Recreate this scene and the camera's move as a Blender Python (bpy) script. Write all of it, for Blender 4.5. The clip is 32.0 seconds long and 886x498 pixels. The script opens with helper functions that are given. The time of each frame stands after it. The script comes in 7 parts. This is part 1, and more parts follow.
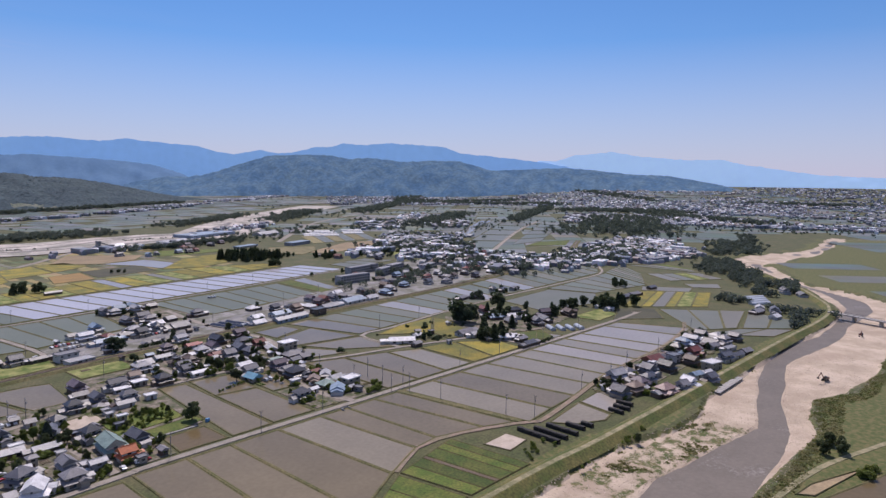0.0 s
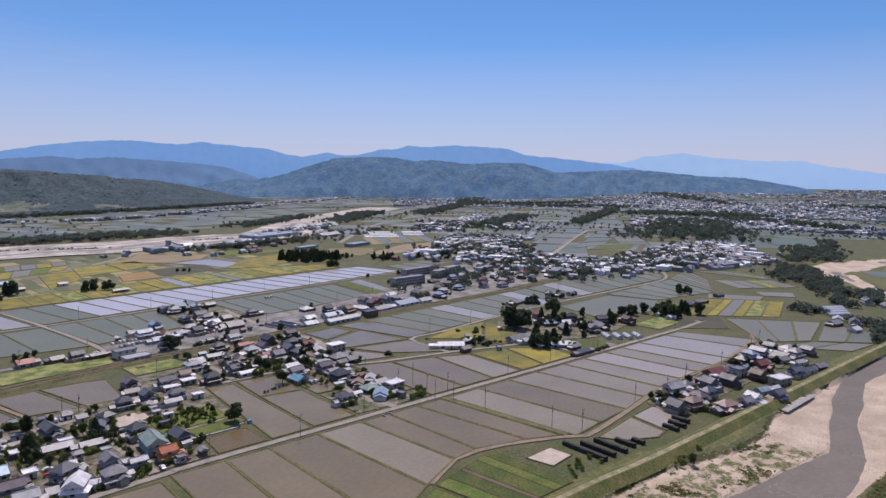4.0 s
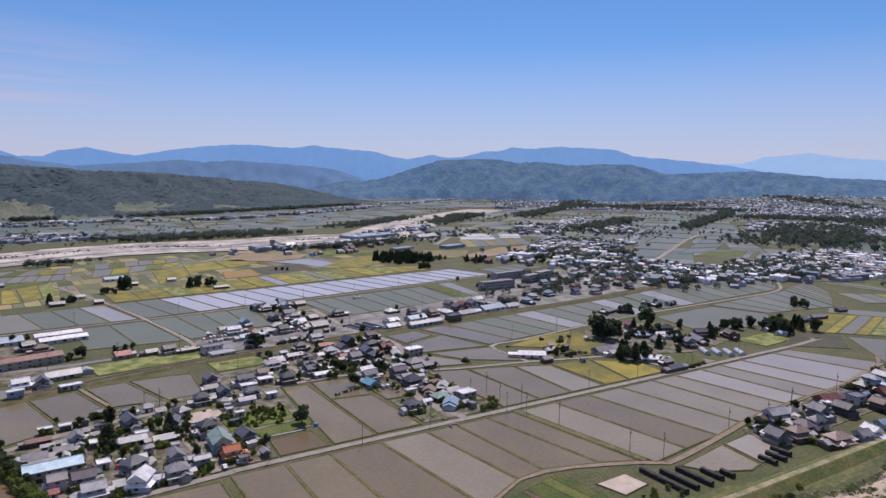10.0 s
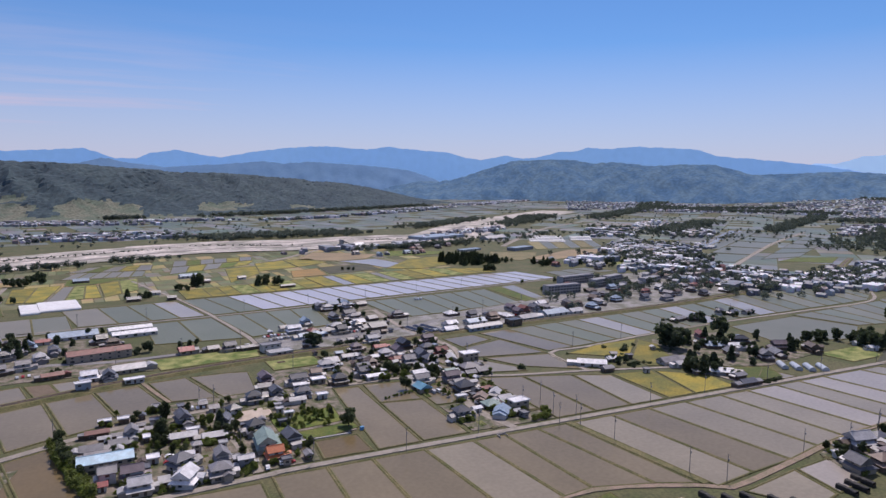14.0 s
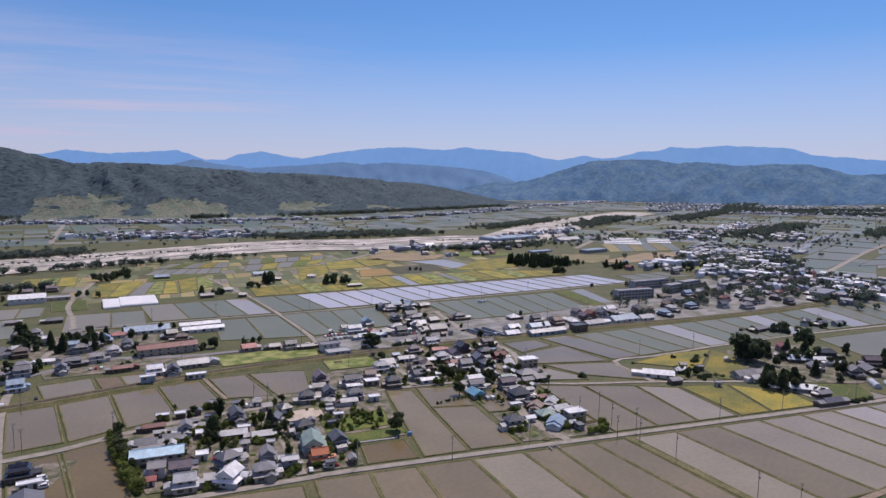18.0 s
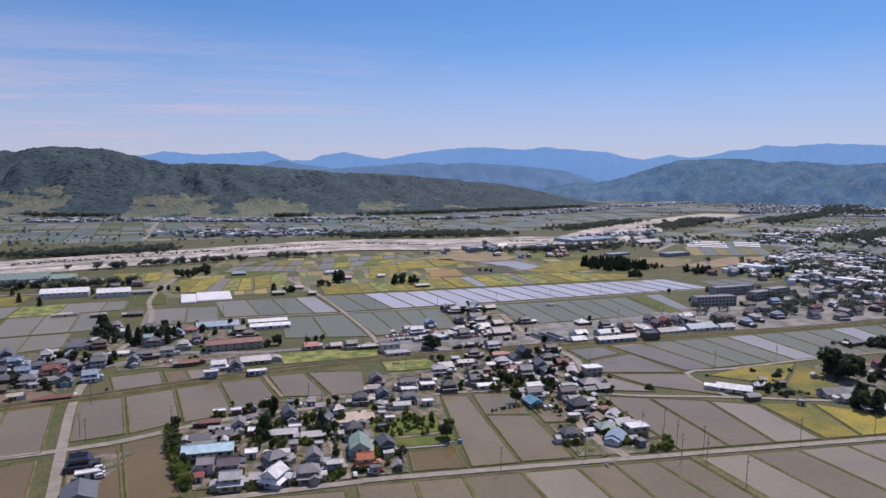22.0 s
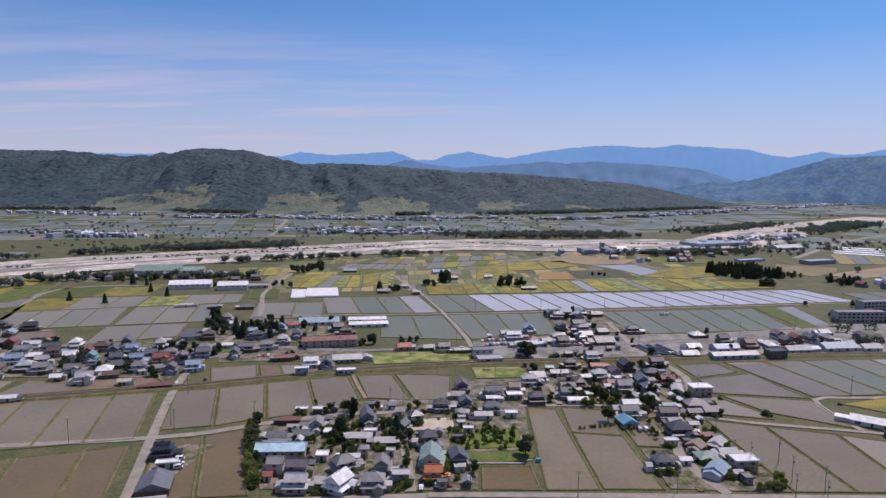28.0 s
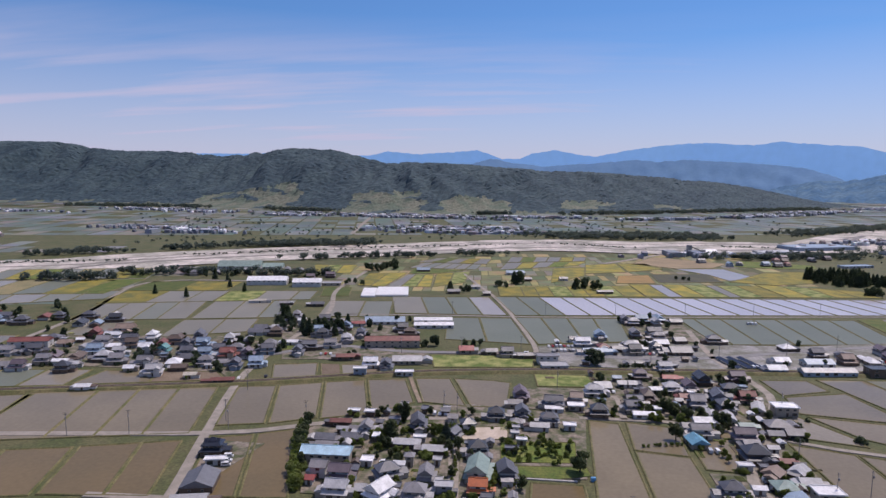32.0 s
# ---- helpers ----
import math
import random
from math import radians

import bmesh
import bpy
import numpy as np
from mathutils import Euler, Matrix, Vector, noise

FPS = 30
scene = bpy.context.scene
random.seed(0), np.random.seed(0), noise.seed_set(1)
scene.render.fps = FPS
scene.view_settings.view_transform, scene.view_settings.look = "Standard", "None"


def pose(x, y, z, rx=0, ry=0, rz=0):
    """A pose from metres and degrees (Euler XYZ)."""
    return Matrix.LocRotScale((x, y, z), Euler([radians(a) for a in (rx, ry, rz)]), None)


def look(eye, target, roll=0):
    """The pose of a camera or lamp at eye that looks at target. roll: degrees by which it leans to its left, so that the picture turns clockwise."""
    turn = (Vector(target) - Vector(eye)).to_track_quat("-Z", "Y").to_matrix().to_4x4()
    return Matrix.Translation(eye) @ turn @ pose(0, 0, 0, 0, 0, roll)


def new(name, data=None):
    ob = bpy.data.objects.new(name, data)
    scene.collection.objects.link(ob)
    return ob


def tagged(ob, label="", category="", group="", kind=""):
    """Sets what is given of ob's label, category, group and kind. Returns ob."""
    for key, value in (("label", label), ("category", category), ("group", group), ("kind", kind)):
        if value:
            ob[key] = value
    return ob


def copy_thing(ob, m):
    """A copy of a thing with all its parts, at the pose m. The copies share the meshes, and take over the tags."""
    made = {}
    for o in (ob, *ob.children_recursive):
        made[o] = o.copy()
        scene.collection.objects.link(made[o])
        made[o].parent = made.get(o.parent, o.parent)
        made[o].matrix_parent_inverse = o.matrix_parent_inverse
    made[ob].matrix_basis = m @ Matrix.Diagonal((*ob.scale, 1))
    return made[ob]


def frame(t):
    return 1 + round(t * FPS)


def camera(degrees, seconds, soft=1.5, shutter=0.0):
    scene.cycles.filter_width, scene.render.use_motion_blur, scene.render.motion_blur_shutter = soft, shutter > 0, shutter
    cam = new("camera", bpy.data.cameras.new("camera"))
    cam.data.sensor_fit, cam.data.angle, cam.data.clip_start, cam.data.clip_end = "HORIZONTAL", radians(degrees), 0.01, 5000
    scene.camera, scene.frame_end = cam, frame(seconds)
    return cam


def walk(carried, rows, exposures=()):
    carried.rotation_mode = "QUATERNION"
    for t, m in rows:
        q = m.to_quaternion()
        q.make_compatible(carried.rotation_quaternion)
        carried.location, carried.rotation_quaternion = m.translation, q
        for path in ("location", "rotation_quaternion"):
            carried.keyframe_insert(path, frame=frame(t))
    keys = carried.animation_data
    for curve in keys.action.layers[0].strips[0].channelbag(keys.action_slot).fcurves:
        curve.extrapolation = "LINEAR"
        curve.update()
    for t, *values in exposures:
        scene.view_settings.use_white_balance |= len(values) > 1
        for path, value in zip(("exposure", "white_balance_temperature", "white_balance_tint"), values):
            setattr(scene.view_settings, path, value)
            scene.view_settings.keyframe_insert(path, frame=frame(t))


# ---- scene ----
cam = camera(68.8, 32.0, soft=1.45)
# seconds, x, y, z, turn, tilt, lean; x runs along the farm road, y away over the fields
ROWS = [
    (0, -95.40, -263.30, 120.00, -46.90, -6.31, -0.61),
    (2, -88.30, -263.30, 120.00, -44.07, -6.25, -0.61),
    (4, -81.10, -263.20, 120.00, -41.16, -6.20, -0.61),
    (6, -73.80, -262.90, 120.00, -38.15, -6.16, -0.61),
    (8, -66.50, -262.40, 120.00, -35.06, -6.14, -0.61),
    (10, -59.20, -261.60, 120.00, -31.89, -6.12, -0.61),
    (12, -51.80, -260.40, 120.00, -28.64, -6.11, -0.61),
    (14, -44.40, -258.90, 120.00, -25.32, -6.11, -0.61),
    (16, -36.90, -257.00, 120.00, -21.93, -6.12, -0.61),
    (18, -29.50, -254.60, 120.00, -18.47, -6.14, -0.61),
    (20, -22.10, -251.70, 120.00, -14.95, -6.17, -0.61),
    (22, -14.80, -248.20, 120.00, -11.37, -6.21, -0.61),
    (24, -7.50, -244.20, 120.00, -7.73, -6.26, -0.61),
    (26, -0.30, -239.50, 120.00, -4.04, -6.31, -0.61),
    (28, 6.90, -234.10, 120.00, -0.30, -6.38, -0.61),
    (30, 13.90, -228.00, 120.00, 3.49, -6.46, -0.61),
    (32, 20.90, -221.10, 120.00, 7.32, -6.55, -0.61),
]
walk(cam, [(t, pose(x, y, z, 90 + tilt, lean, turn)) for t, x, y, z, turn, tilt, lean in ROWS],
     exposures=[(0, 0.0, 6350, 14), (32, 0.0, 6350, 14)])

# ---- daylight: clear sky with thin high cloud, high sun beyond the fields ----
SUN_AZ, SUN_EL = 38.0, 58.0
sun = new("sun", bpy.data.lights.new("sun", "SUN"))
sun.data.energy, sun.data.angle, sun.data.color = 3.8, radians(0.6), (1.0, 0.885, 0.815)
sun.matrix_world = look((300, 300, 500), (300 - 100 * math.sin(radians(SUN_AZ)), 300 - 100 * math.cos(radians(SUN_AZ)), 500 - 100 * math.tan(radians(SUN_EL))))
world = bpy.data.worlds.new("sky")
scene.world = world
world.use_nodes = True


def sky_nodes(tree):
    n, link = tree.nodes, tree.links
    n.clear()
    sky = n.new("ShaderNodeTexSky")
    sky.sky_type, sky.sun_disc = "NISHITA", False
    sky.sun_elevation, sky.sun_rotation = radians(SUN_EL), radians(SUN_AZ)
    sky.air_density, sky.dust_density, sky.ozone_density, sky.altitude = 1.0, 0.2, 5.0, 300
    # thin cirrus: streaky noise on a flat layer high above
    co = n.new("ShaderNodeTexCoord")
    sep = n.new("ShaderNodeSeparateXYZ")
    link.new(co.outputs["Generated"], sep.inputs[0])
    lift = n.new("ShaderNodeMath")
    lift.operation, lift.inputs[1].default_value = "ADD", 0.12
    link.new(sep.outputs["Z"], lift.inputs[0])
    flat = n.new("ShaderNodeVectorMath")
    flat.operation = "DIVIDE"
    link.new(co.outputs["Generated"], flat.inputs[0])
    comb = n.new("ShaderNodeCombineXYZ")
    for i in range(3):
        link.new(lift.outputs[0], comb.inputs[i])
    link.new(comb.outputs[0], flat.inputs[1])
    mp = n.new("ShaderNodeMapping")
    mp.inputs["Scale"].default_value = (0.4, 1.9, 0.0)
    mp.inputs["Rotation"].default_value = (0, 0, radians(-4))
    mp.inputs["Location"].default_value = (0.35, 0.2, 0)
    link.new(flat.outputs[0], mp.inputs[0])
    cloud = n.new("ShaderNodeTexNoise")
    cloud.inputs["Scale"].default_value, cloud.inputs["Detail"].default_value, cloud.inputs["Roughness"].default_value = 1.3, 6, 0.55
    link.new(mp.outputs[0], cloud.inputs["Vector"])
    ramp = n.new("ShaderNodeMapRange")
    ramp.inputs[1].default_value, ramp.inputs[2].default_value, ramp.inputs[4].default_value = 0.30, 0.64, 0.85
    link.new(cloud.outputs["Fac"], ramp.inputs[0])
    band = n.new("ShaderNodeMapRange")
    band.inputs[1].default_value, band.inputs[2].default_value, band.inputs[3].default_value, band.inputs[4].default_value = 0.10, 0.23, 1.0, 0.0
    link.new(sep.outputs["Z"], band.inputs[0])
    west = n.new("ShaderNodeMapRange")
    west.inputs[1].default_value, west.inputs[2].default_value, west.inputs[3].default_value, west.inputs[4].default_value = -0.15, 0.55, 1.0, 0.12
    link.new(sep.outputs["X"], west.inputs[0])
    some = n.new("ShaderNodeMath")
    some.operation = "MULTIPLY"
    link.new(ramp.outputs[0], some.inputs[0])
    link.new(west.outputs[0], some.inputs[1])
    fac = n.new("ShaderNodeMath")
    fac.operation = "MULTIPLY"
    link.new(some.outputs[0], fac.inputs[0])
    link.new(band.outputs[0], fac.inputs[1])
    haze = n.new("ShaderNodeMapRange")
    haze.inputs[1].default_value, haze.inputs[2].default_value, haze.inputs[3].default_value, haze.inputs[4].default_value = 0.0, 0.2, 0.85, 0.0
    link.new(sep.outputs["Z"], haze.inputs[0])
    both = n.new("ShaderNodeMath")
    both.operation = "MAXIMUM"
    link.new(fac.outputs[0], both.inputs[0])
    link.new(haze.outputs[0], both.inputs[1])
    # even thin cloud above the view, unseen, added to brighten the shaded sides
    fill_veil = n.new("ShaderNodeMapRange")
    fill_veil.inputs[1].default_value, fill_veil.inputs[2].default_value, fill_veil.inputs[4].default_value = 0.28, 0.6, 0.26
    link.new(sep.outputs["Z"], fill_veil.inputs[0])
    whole = n.new("ShaderNodeMath")
    whole.operation = "MAXIMUM"
    link.new(both.outputs[0], whole.inputs[0])
    link.new(fill_veil.outputs[0], whole.inputs[1])
    tint = n.new("ShaderNodeMix")
    tint.data_type = "RGBA"
    tint.inputs["B"].default_value = (6.95, 6.45, 8.4, 1)
    link.new(whole.outputs[0], tint.inputs["Factor"])
    deep = n.new("ShaderNodeMix")
    deep.data_type, deep.blend_type = "RGBA", "MULTIPLY"
    deep.inputs["Factor"].default_value = 1.0
    deep.inputs["B"].default_value = (0.73, 0.99, 1.27, 1)
    link.new(sky.outputs[0], deep.inputs["A"])
    link.new(deep.outputs["Result"], tint.inputs["A"])
    bg = n.new("ShaderNodeBackground")
    bg.inputs["Strength"].default_value = 0.08
    link.new(tint.outputs["Result"], bg.inputs["Color"])
    out = n.new("ShaderNodeOutputWorld")
    link.new(bg.outputs[0], out.inputs["Surface"])


sky_nodes(world.node_tree)

# ---- materials ----
def mat(name, base, other=None, rough=0.8, scale=0.3, fine=6.0, contrast=0.25, bump=0.0, metal=0.0, spec=0.5, per_object=0.0, island=0.0, emit=0.0):
    """A surface with variation at two scales; per_object shifts its brightness from thing to thing."""
    m = bpy.data.materials.new(name)
    m.use_nodes = True
    n, link = m.node_tree.nodes, m.node_tree.links
    b = n["Principled BSDF"]
    b.inputs["Roughness"].default_value, b.inputs["Metallic"].default_value = rough, metal
    b.inputs["Specular IOR Level"].default_value = spec
    geo = n.new("ShaderNodeNewGeometry")
    big, small = n.new("ShaderNodeTexNoise"), n.new("ShaderNodeTexNoise")
    big.inputs["Scale"].default_value, big.inputs["Detail"].default_value = scale, 4
    small.inputs["Scale"].default_value, small.inputs["Detail"].default_value = fine, 3
    for k in (big, small):
        link.new(geo.outputs["Position"], k.inputs["Vector"])
    mix = n.new("ShaderNodeMix")
    mix.data_type = "RGBA"
    o = other or tuple(c * 0.7 for c in base)
    mix.inputs["A"].default_value, mix.inputs["B"].default_value = (*base, 1), (*o, 1)
    rng = n.new("ShaderNodeMapRange")
    rng.inputs[1].default_value, rng.inputs[2].default_value = 0.38, 0.62
    link.new(big.outputs["Fac"], rng.inputs[0])
    link.new(rng.outputs[0], mix.inputs["Factor"])
    hsv = n.new("ShaderNodeHueSaturation")
    link.new(mix.outputs["Result"], hsv.inputs["Color"])
    val = n.new("ShaderNodeMapRange")
    val.inputs[1].default_value, val.inputs[2].default_value = 0.3, 0.7
    val.inputs[3].default_value, val.inputs[4].default_value = 1 - contrast, 1 + contrast
    link.new(small.outputs["Fac"], val.inputs[0])
    last = val.outputs[0]
    if per_object or island:
        info = n.new("ShaderNodeObjectInfo") if per_object else geo
        r2 = n.new("ShaderNodeMapRange")
        k = per_object or island
        r2.inputs[3].default_value, r2.inputs[4].default_value = 1 - k, 1 + k
        link.new(info.outputs["Random" if per_object else "Random Per Island"], r2.inputs[0])
        mul = n.new("ShaderNodeMath")
        mul.operation = "MULTIPLY"
        link.new(last, mul.inputs[0])
        link.new(r2.outputs[0], mul.inputs[1])
        last = mul.outputs[0]
    if per_object and island:
        r3, m3 = n.new("ShaderNodeMapRange"), n.new("ShaderNodeMath")
        r3.inputs[3].default_value, r3.inputs[4].default_value = 1 - island, 1 + island
        link.new(geo.outputs["Random Per Island"], r3.inputs[0])
        m3.operation = "MULTIPLY"
        link.new(last, m3.inputs[0]), link.new(r3.outputs[0], m3.inputs[1])
        last = m3.outputs[0]
    link.new(last, hsv.inputs["Value"])
    link.new(hsv.outputs[0], b.inputs["Base Color"])
    if bump:
        bm = n.new("ShaderNodeBump")
        bm.inputs["Strength"].default_value, bm.inputs["Distance"].default_value = min(1, bump), 0.3
        link.new(small.outputs["Fac"], bm.inputs["Height"])
        link.new(bm.outputs[0], b.inputs["Normal"])
    # a glow in the surface's own colour, for haze painted on the far ranges
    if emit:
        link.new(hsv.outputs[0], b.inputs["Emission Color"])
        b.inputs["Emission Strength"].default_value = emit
    return m


def water(name, base, other, rough=0.06, scale=0.03, ripple=0.02, per_object=0.06, spec=0.35):
    other = tuple(0.55 * a + 0.45 * b for a, b in zip(base, other))
    m = mat(name, base, other, rough, scale, 0.5, 0.07, per_object=per_object, spec=spec)
    n, link = m.node_tree.nodes, m.node_tree.links
    b = n["Principled BSDF"]
    b.inputs["IOR"].default_value = 1.33
    wave = n.new("ShaderNodeTexNoise")
    wave.inputs["Scale"].default_value, wave.inputs["Detail"].default_value = 1.4, 4
    geo = n.new("ShaderNodeNewGeometry")
    link.new(geo.outputs["Position"], wave.inputs["Vector"])
    bm = n.new("ShaderNodeBump")
    bm.inputs["Strength"].default_value, bm.inputs["Distance"].default_value = 0.5, ripple
    link.new(wave.outputs["Fac"], bm.inputs["Height"])
    link.new(bm.outputs[0], b.inputs["Normal"])
    return m


def ground_mat():
    """Valley floor: dry grass, with river gravel and scrub where the land's own "bed" and "scrub" values say so."""
    m = mat("valley_floor", (0.062, 0.074, 0.021), (0.098, 0.092, 0.037), 0.9, 0.05, 0.8, 0.35)
    n, link = m.node_tree.nodes, m.node_tree.links
    b = n["Principled BSDF"]
    geo = n.new("ShaderNodeNewGeometry")
    grass = b.inputs["Base Color"].links[0].from_socket

    def tex(scale, detail, rough=0.6):
        t = n.new("ShaderNodeTexNoise")
        t.inputs["Scale"].default_value, t.inputs["Detail"].default_value, t.inputs["Roughness"].default_value = scale, detail, rough
        link.new(geo.outputs["Position"], t.inputs["Vector"])
        return t.outputs["Fac"]

    def span(x, lo, hi, a=0.0, c=1.0):
        r = n.new("ShaderNodeMapRange")
        r.inputs[1].default_value, r.inputs[2].default_value, r.inputs[3].default_value, r.inputs[4].default_value = lo, hi, a, c
        link.new(x, r.inputs[0])
        return r.outputs[0]

    def add(x, y):
        q = n.new("ShaderNodeMath")
        q.operation = "ADD"
        link.new(x, q.inputs[0]), link.new(y, q.inputs[1])
        return q.outputs[0]

    def blend(f, x, y):
        q = n.new("ShaderNodeMix")
        q.data_type = "RGBA"
        link.new(f, q.inputs["Factor"])
        for s, v in (("A", x), ("B", y)):
            if isinstance(v, tuple):
                q.inputs[s].default_value = (*v, 1)
            else:
                link.new(v, q.inputs[s])
        return q.outputs["Result"]

    bed, scrub = n.new("ShaderNodeAttribute"), n.new("ShaderNodeAttribute")
    bed.attribute_name, scrub.attribute_name = "bed", "scrub"
    stones = blend(span(tex(0.05, 6), 0.4, 0.6), (0.57, 0.465, 0.355), (0.42, 0.335, 0.245))
    stones = blend(span(tex(0.9, 4, 0.7), 0.5, 0.75, 0, 0.5), stones, (0.30, 0.24, 0.19))
    stones = blend(span(tex(0.018, 3), 0.52, 0.68, 0, 0.55), stones, (0.33, 0.245, 0.18))
    stones = blend(span(tex(0.22, 7, 0.75), 0.55, 0.70, 0, 0.6), stones, (0.29, 0.23, 0.15))
    green = blend(span(tex(0.4, 4), 0.4, 0.62), (0.066, 0.090, 0.018), (0.150, 0.132, 0.048))
    cover = span(add(scrub.outputs["Fac"], tex(0.14, 8, 0.72)), 0.94, 1.02)
    inside = blend(cover, stones, green)
    edge = span(add(bed.outputs["Fac"], tex(0.12, 6)), 0.92, 1.08)
    link.new(blend(edge, grass, inside), b.inputs["Base Color"])
    return m


GRASS = ground_mat()
BUND = mat("bund_grass", (0.090, 0.092, 0.028), (0.155, 0.132, 0.055), 0.9, 0.12, 1.0, 0.35)
YARD = mat("yard_earth", (0.215, 0.178, 0.142), (0.058, 0.070, 0.024), 0.9, 0.16, 0.7, 0.35)
ROAD = mat("road_concrete", (0.30, 0.262, 0.222), (0.225, 0.20, 0.165), 0.85, 0.2, 2.0, 0.15)
GRAVEL = mat("river_gravel", (0.56, 0.50, 0.45), (0.27, 0.26, 0.215), 0.95, 0.02, 0.12, 0.3)
MUD = water("paddy_water", (0.212, 0.174, 0.112), (0.148, 0.124, 0.084), scale=0.022, spec=0.22)
RIVER = water("river_water", (0.205, 0.178, 0.148), (0.15, 0.13, 0.108), 0.4, 0.07, 0.1, 0, 0.08)
def riffles(m):
    """Broken white water in small flecks over the shallows."""
    n, link = m.node_tree.nodes, m.node_tree.links
    b = n["Principled BSDF"]
    under = b.inputs["Base Color"].links[0].from_socket
    geo, fine, wide = n.new("ShaderNodeNewGeometry"), n.new("ShaderNodeTexNoise"), n.new("ShaderNodeTexNoise")
    fine.inputs["Scale"].default_value, fine.inputs["Detail"].default_value, fine.inputs["Roughness"].default_value = 0.55, 6, 0.7
    wide.inputs["Scale"].default_value, wide.inputs["Detail"].default_value = 0.035, 3
    add, span, mix = n.new("ShaderNodeMath"), n.new("ShaderNodeMapRange"), n.new("ShaderNodeMix")
    for k in (fine, wide):
        link.new(geo.outputs["Position"], k.inputs["Vector"])
    link.new(fine.outputs["Fac"], add.inputs[0]), link.new(wide.outputs["Fac"], add.inputs[1])
    span.inputs[1].default_value, span.inputs[2].default_value, span.inputs[4].default_value = 1.14, 1.32, 0.5
    link.new(add.outputs[0], span.inputs[0])
    mix.data_type = "RGBA"
    mix.inputs["B"].default_value = (0.42, 0.39, 0.36, 1)
    link.new(span.outputs[0], mix.inputs["Factor"]), link.new(under, mix.inputs["A"])
    link.new(mix.outputs["Result"], b.inputs["Base Color"])


riffles(RIVER)
MEADOW = mat("bank_meadow", (0.074, 0.096, 0.018), (0.140, 0.126, 0.036), 0.9, 0.09, 0.9, 0.4)
# forest green pushed towards blue: some distance haze is in the colour
FOREST = mat("hazed_hill_forest", (0.026, 0.051, 0.066), (0.044, 0.074, 0.084), 0.95, 0.010, 0.09, 0.3)
TERRACE = mat("orchard_terrace", (0.095, 0.125, 0.088), (0.155, 0.16, 0.115), 0.95, 0.022, 0.16, 0.4)
# distance haze is painted into these: bluish base colours plus emission
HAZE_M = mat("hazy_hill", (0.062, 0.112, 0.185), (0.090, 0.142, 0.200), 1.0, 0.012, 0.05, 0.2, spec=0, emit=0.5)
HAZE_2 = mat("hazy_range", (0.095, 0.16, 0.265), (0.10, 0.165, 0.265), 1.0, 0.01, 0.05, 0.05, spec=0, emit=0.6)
HAZE_1 = mat("hazed_far_range", (0.165, 0.295, 0.52), (0.175, 0.305, 0.52), 1.0, 0.002, 0.02, 0.03, spec=0, emit=0.85)
HAZE_0 = mat("hazed_farthest_range", (0.30, 0.43, 0.62), (0.31, 0.44, 0.62), 1.0, 0.002, 0.02, 0.02, spec=0, emit=0.9)


# ---- builders ----
def mesh_of(name, verts, faces, material):
    me = bpy.data.meshes.new(name)
    me.from_pydata(verts, [], faces)
    me.materials.append(material)
    return me


def part(name, bm, material, parent=None, label=""):
    """Links a bmesh as one mesh object under a thing or a part."""
    me = bpy.data.meshes.new(name)
    bm.to_mesh(me)
    bm.free()
    for q in material if isinstance(material, (list, tuple)) else [material]:
        me.materials.append(q)
    ob = new(name, me)
    ob.parent = parent
    return tagged(ob, label)


def box(bm, x0, x1, y0, y1, z0, z1, m=None, mi=0):
    vs = [bm.verts.new((x, y, z)) for z in (z0, z1) for y in (y0, y1) for x in (x0, x1)]
    if m is not None:
        for q in vs:
            q.co = m @ q.co
    for f in ((0, 2, 3, 1), (4, 5, 7, 6), (0, 1, 5, 4), (2, 6, 7, 3), (0, 4, 6, 2), (1, 3, 7, 5)):
        bm.faces.new([vs[i] for i in f]).material_index = mi
    return vs


LINES = []


def ribbon(name, pts, width, z, thick, material, label, category, kind="structure", slope=0.3):
    """A road, track or bank: a slab along a smoothed line of a few points; z may rise and fall with the points."""
    LINES.append((pts, width))
    line = smooth(pts, 10.0)
    k = 1 + slope * thick / (width / 2)
    bm = bmesh.new()
    rows = []
    for i, p in enumerate(line):
        a, b = line[max(i - 1, 0)], line[min(i + 1, len(line) - 1)]
        d = Vector((b[0] - a[0], b[1] - a[1], 0)).normalized()
        s = Vector((-d.y, d.x, 0)) * (width / 2)
        c = Vector((p[0], p[1], z))
        rows.append([bm.verts.new(q) for q in (c + s * k - Vector((0, 0, thick)), c + s, c - s, c - s * k - Vector((0, 0, thick)))])
    for a, b in zip(rows, rows[1:]):
        for j in range(3):
            bm.faces.new((a[j], a[j + 1], b[j + 1], b[j]))
    bmesh.ops.recalc_face_normals(bm, faces=bm.faces)
    return tagged(part(name, bm, material), label, category, kind=kind)


def smooth(pts, step):
    """Points every step metres along a soft curve through pts."""
    out = []
    P = [Vector((p[0], p[1], 0)) for p in pts]
    P = [P[0] * 2 - P[1]] + P + [P[-1] * 2 - P[-2]]
    for i in range(1, len(P) - 2):
        n = max(1, int((P[i + 1] - P[i]).length / step))
        for k in range(n):
            t = k / n
            a, b, c, d = P[i - 1], P[i], P[i + 1], P[i + 2]
            q = 0.5 * (2 * b + (c - a) * t + (2 * a - 5 * b + 4 * c - d) * t * t + (3 * b - a - 3 * c + d) * t ** 3)
            out.append((q.x, q.y))
    out.append((P[-2].x, P[-2].y))
    return out


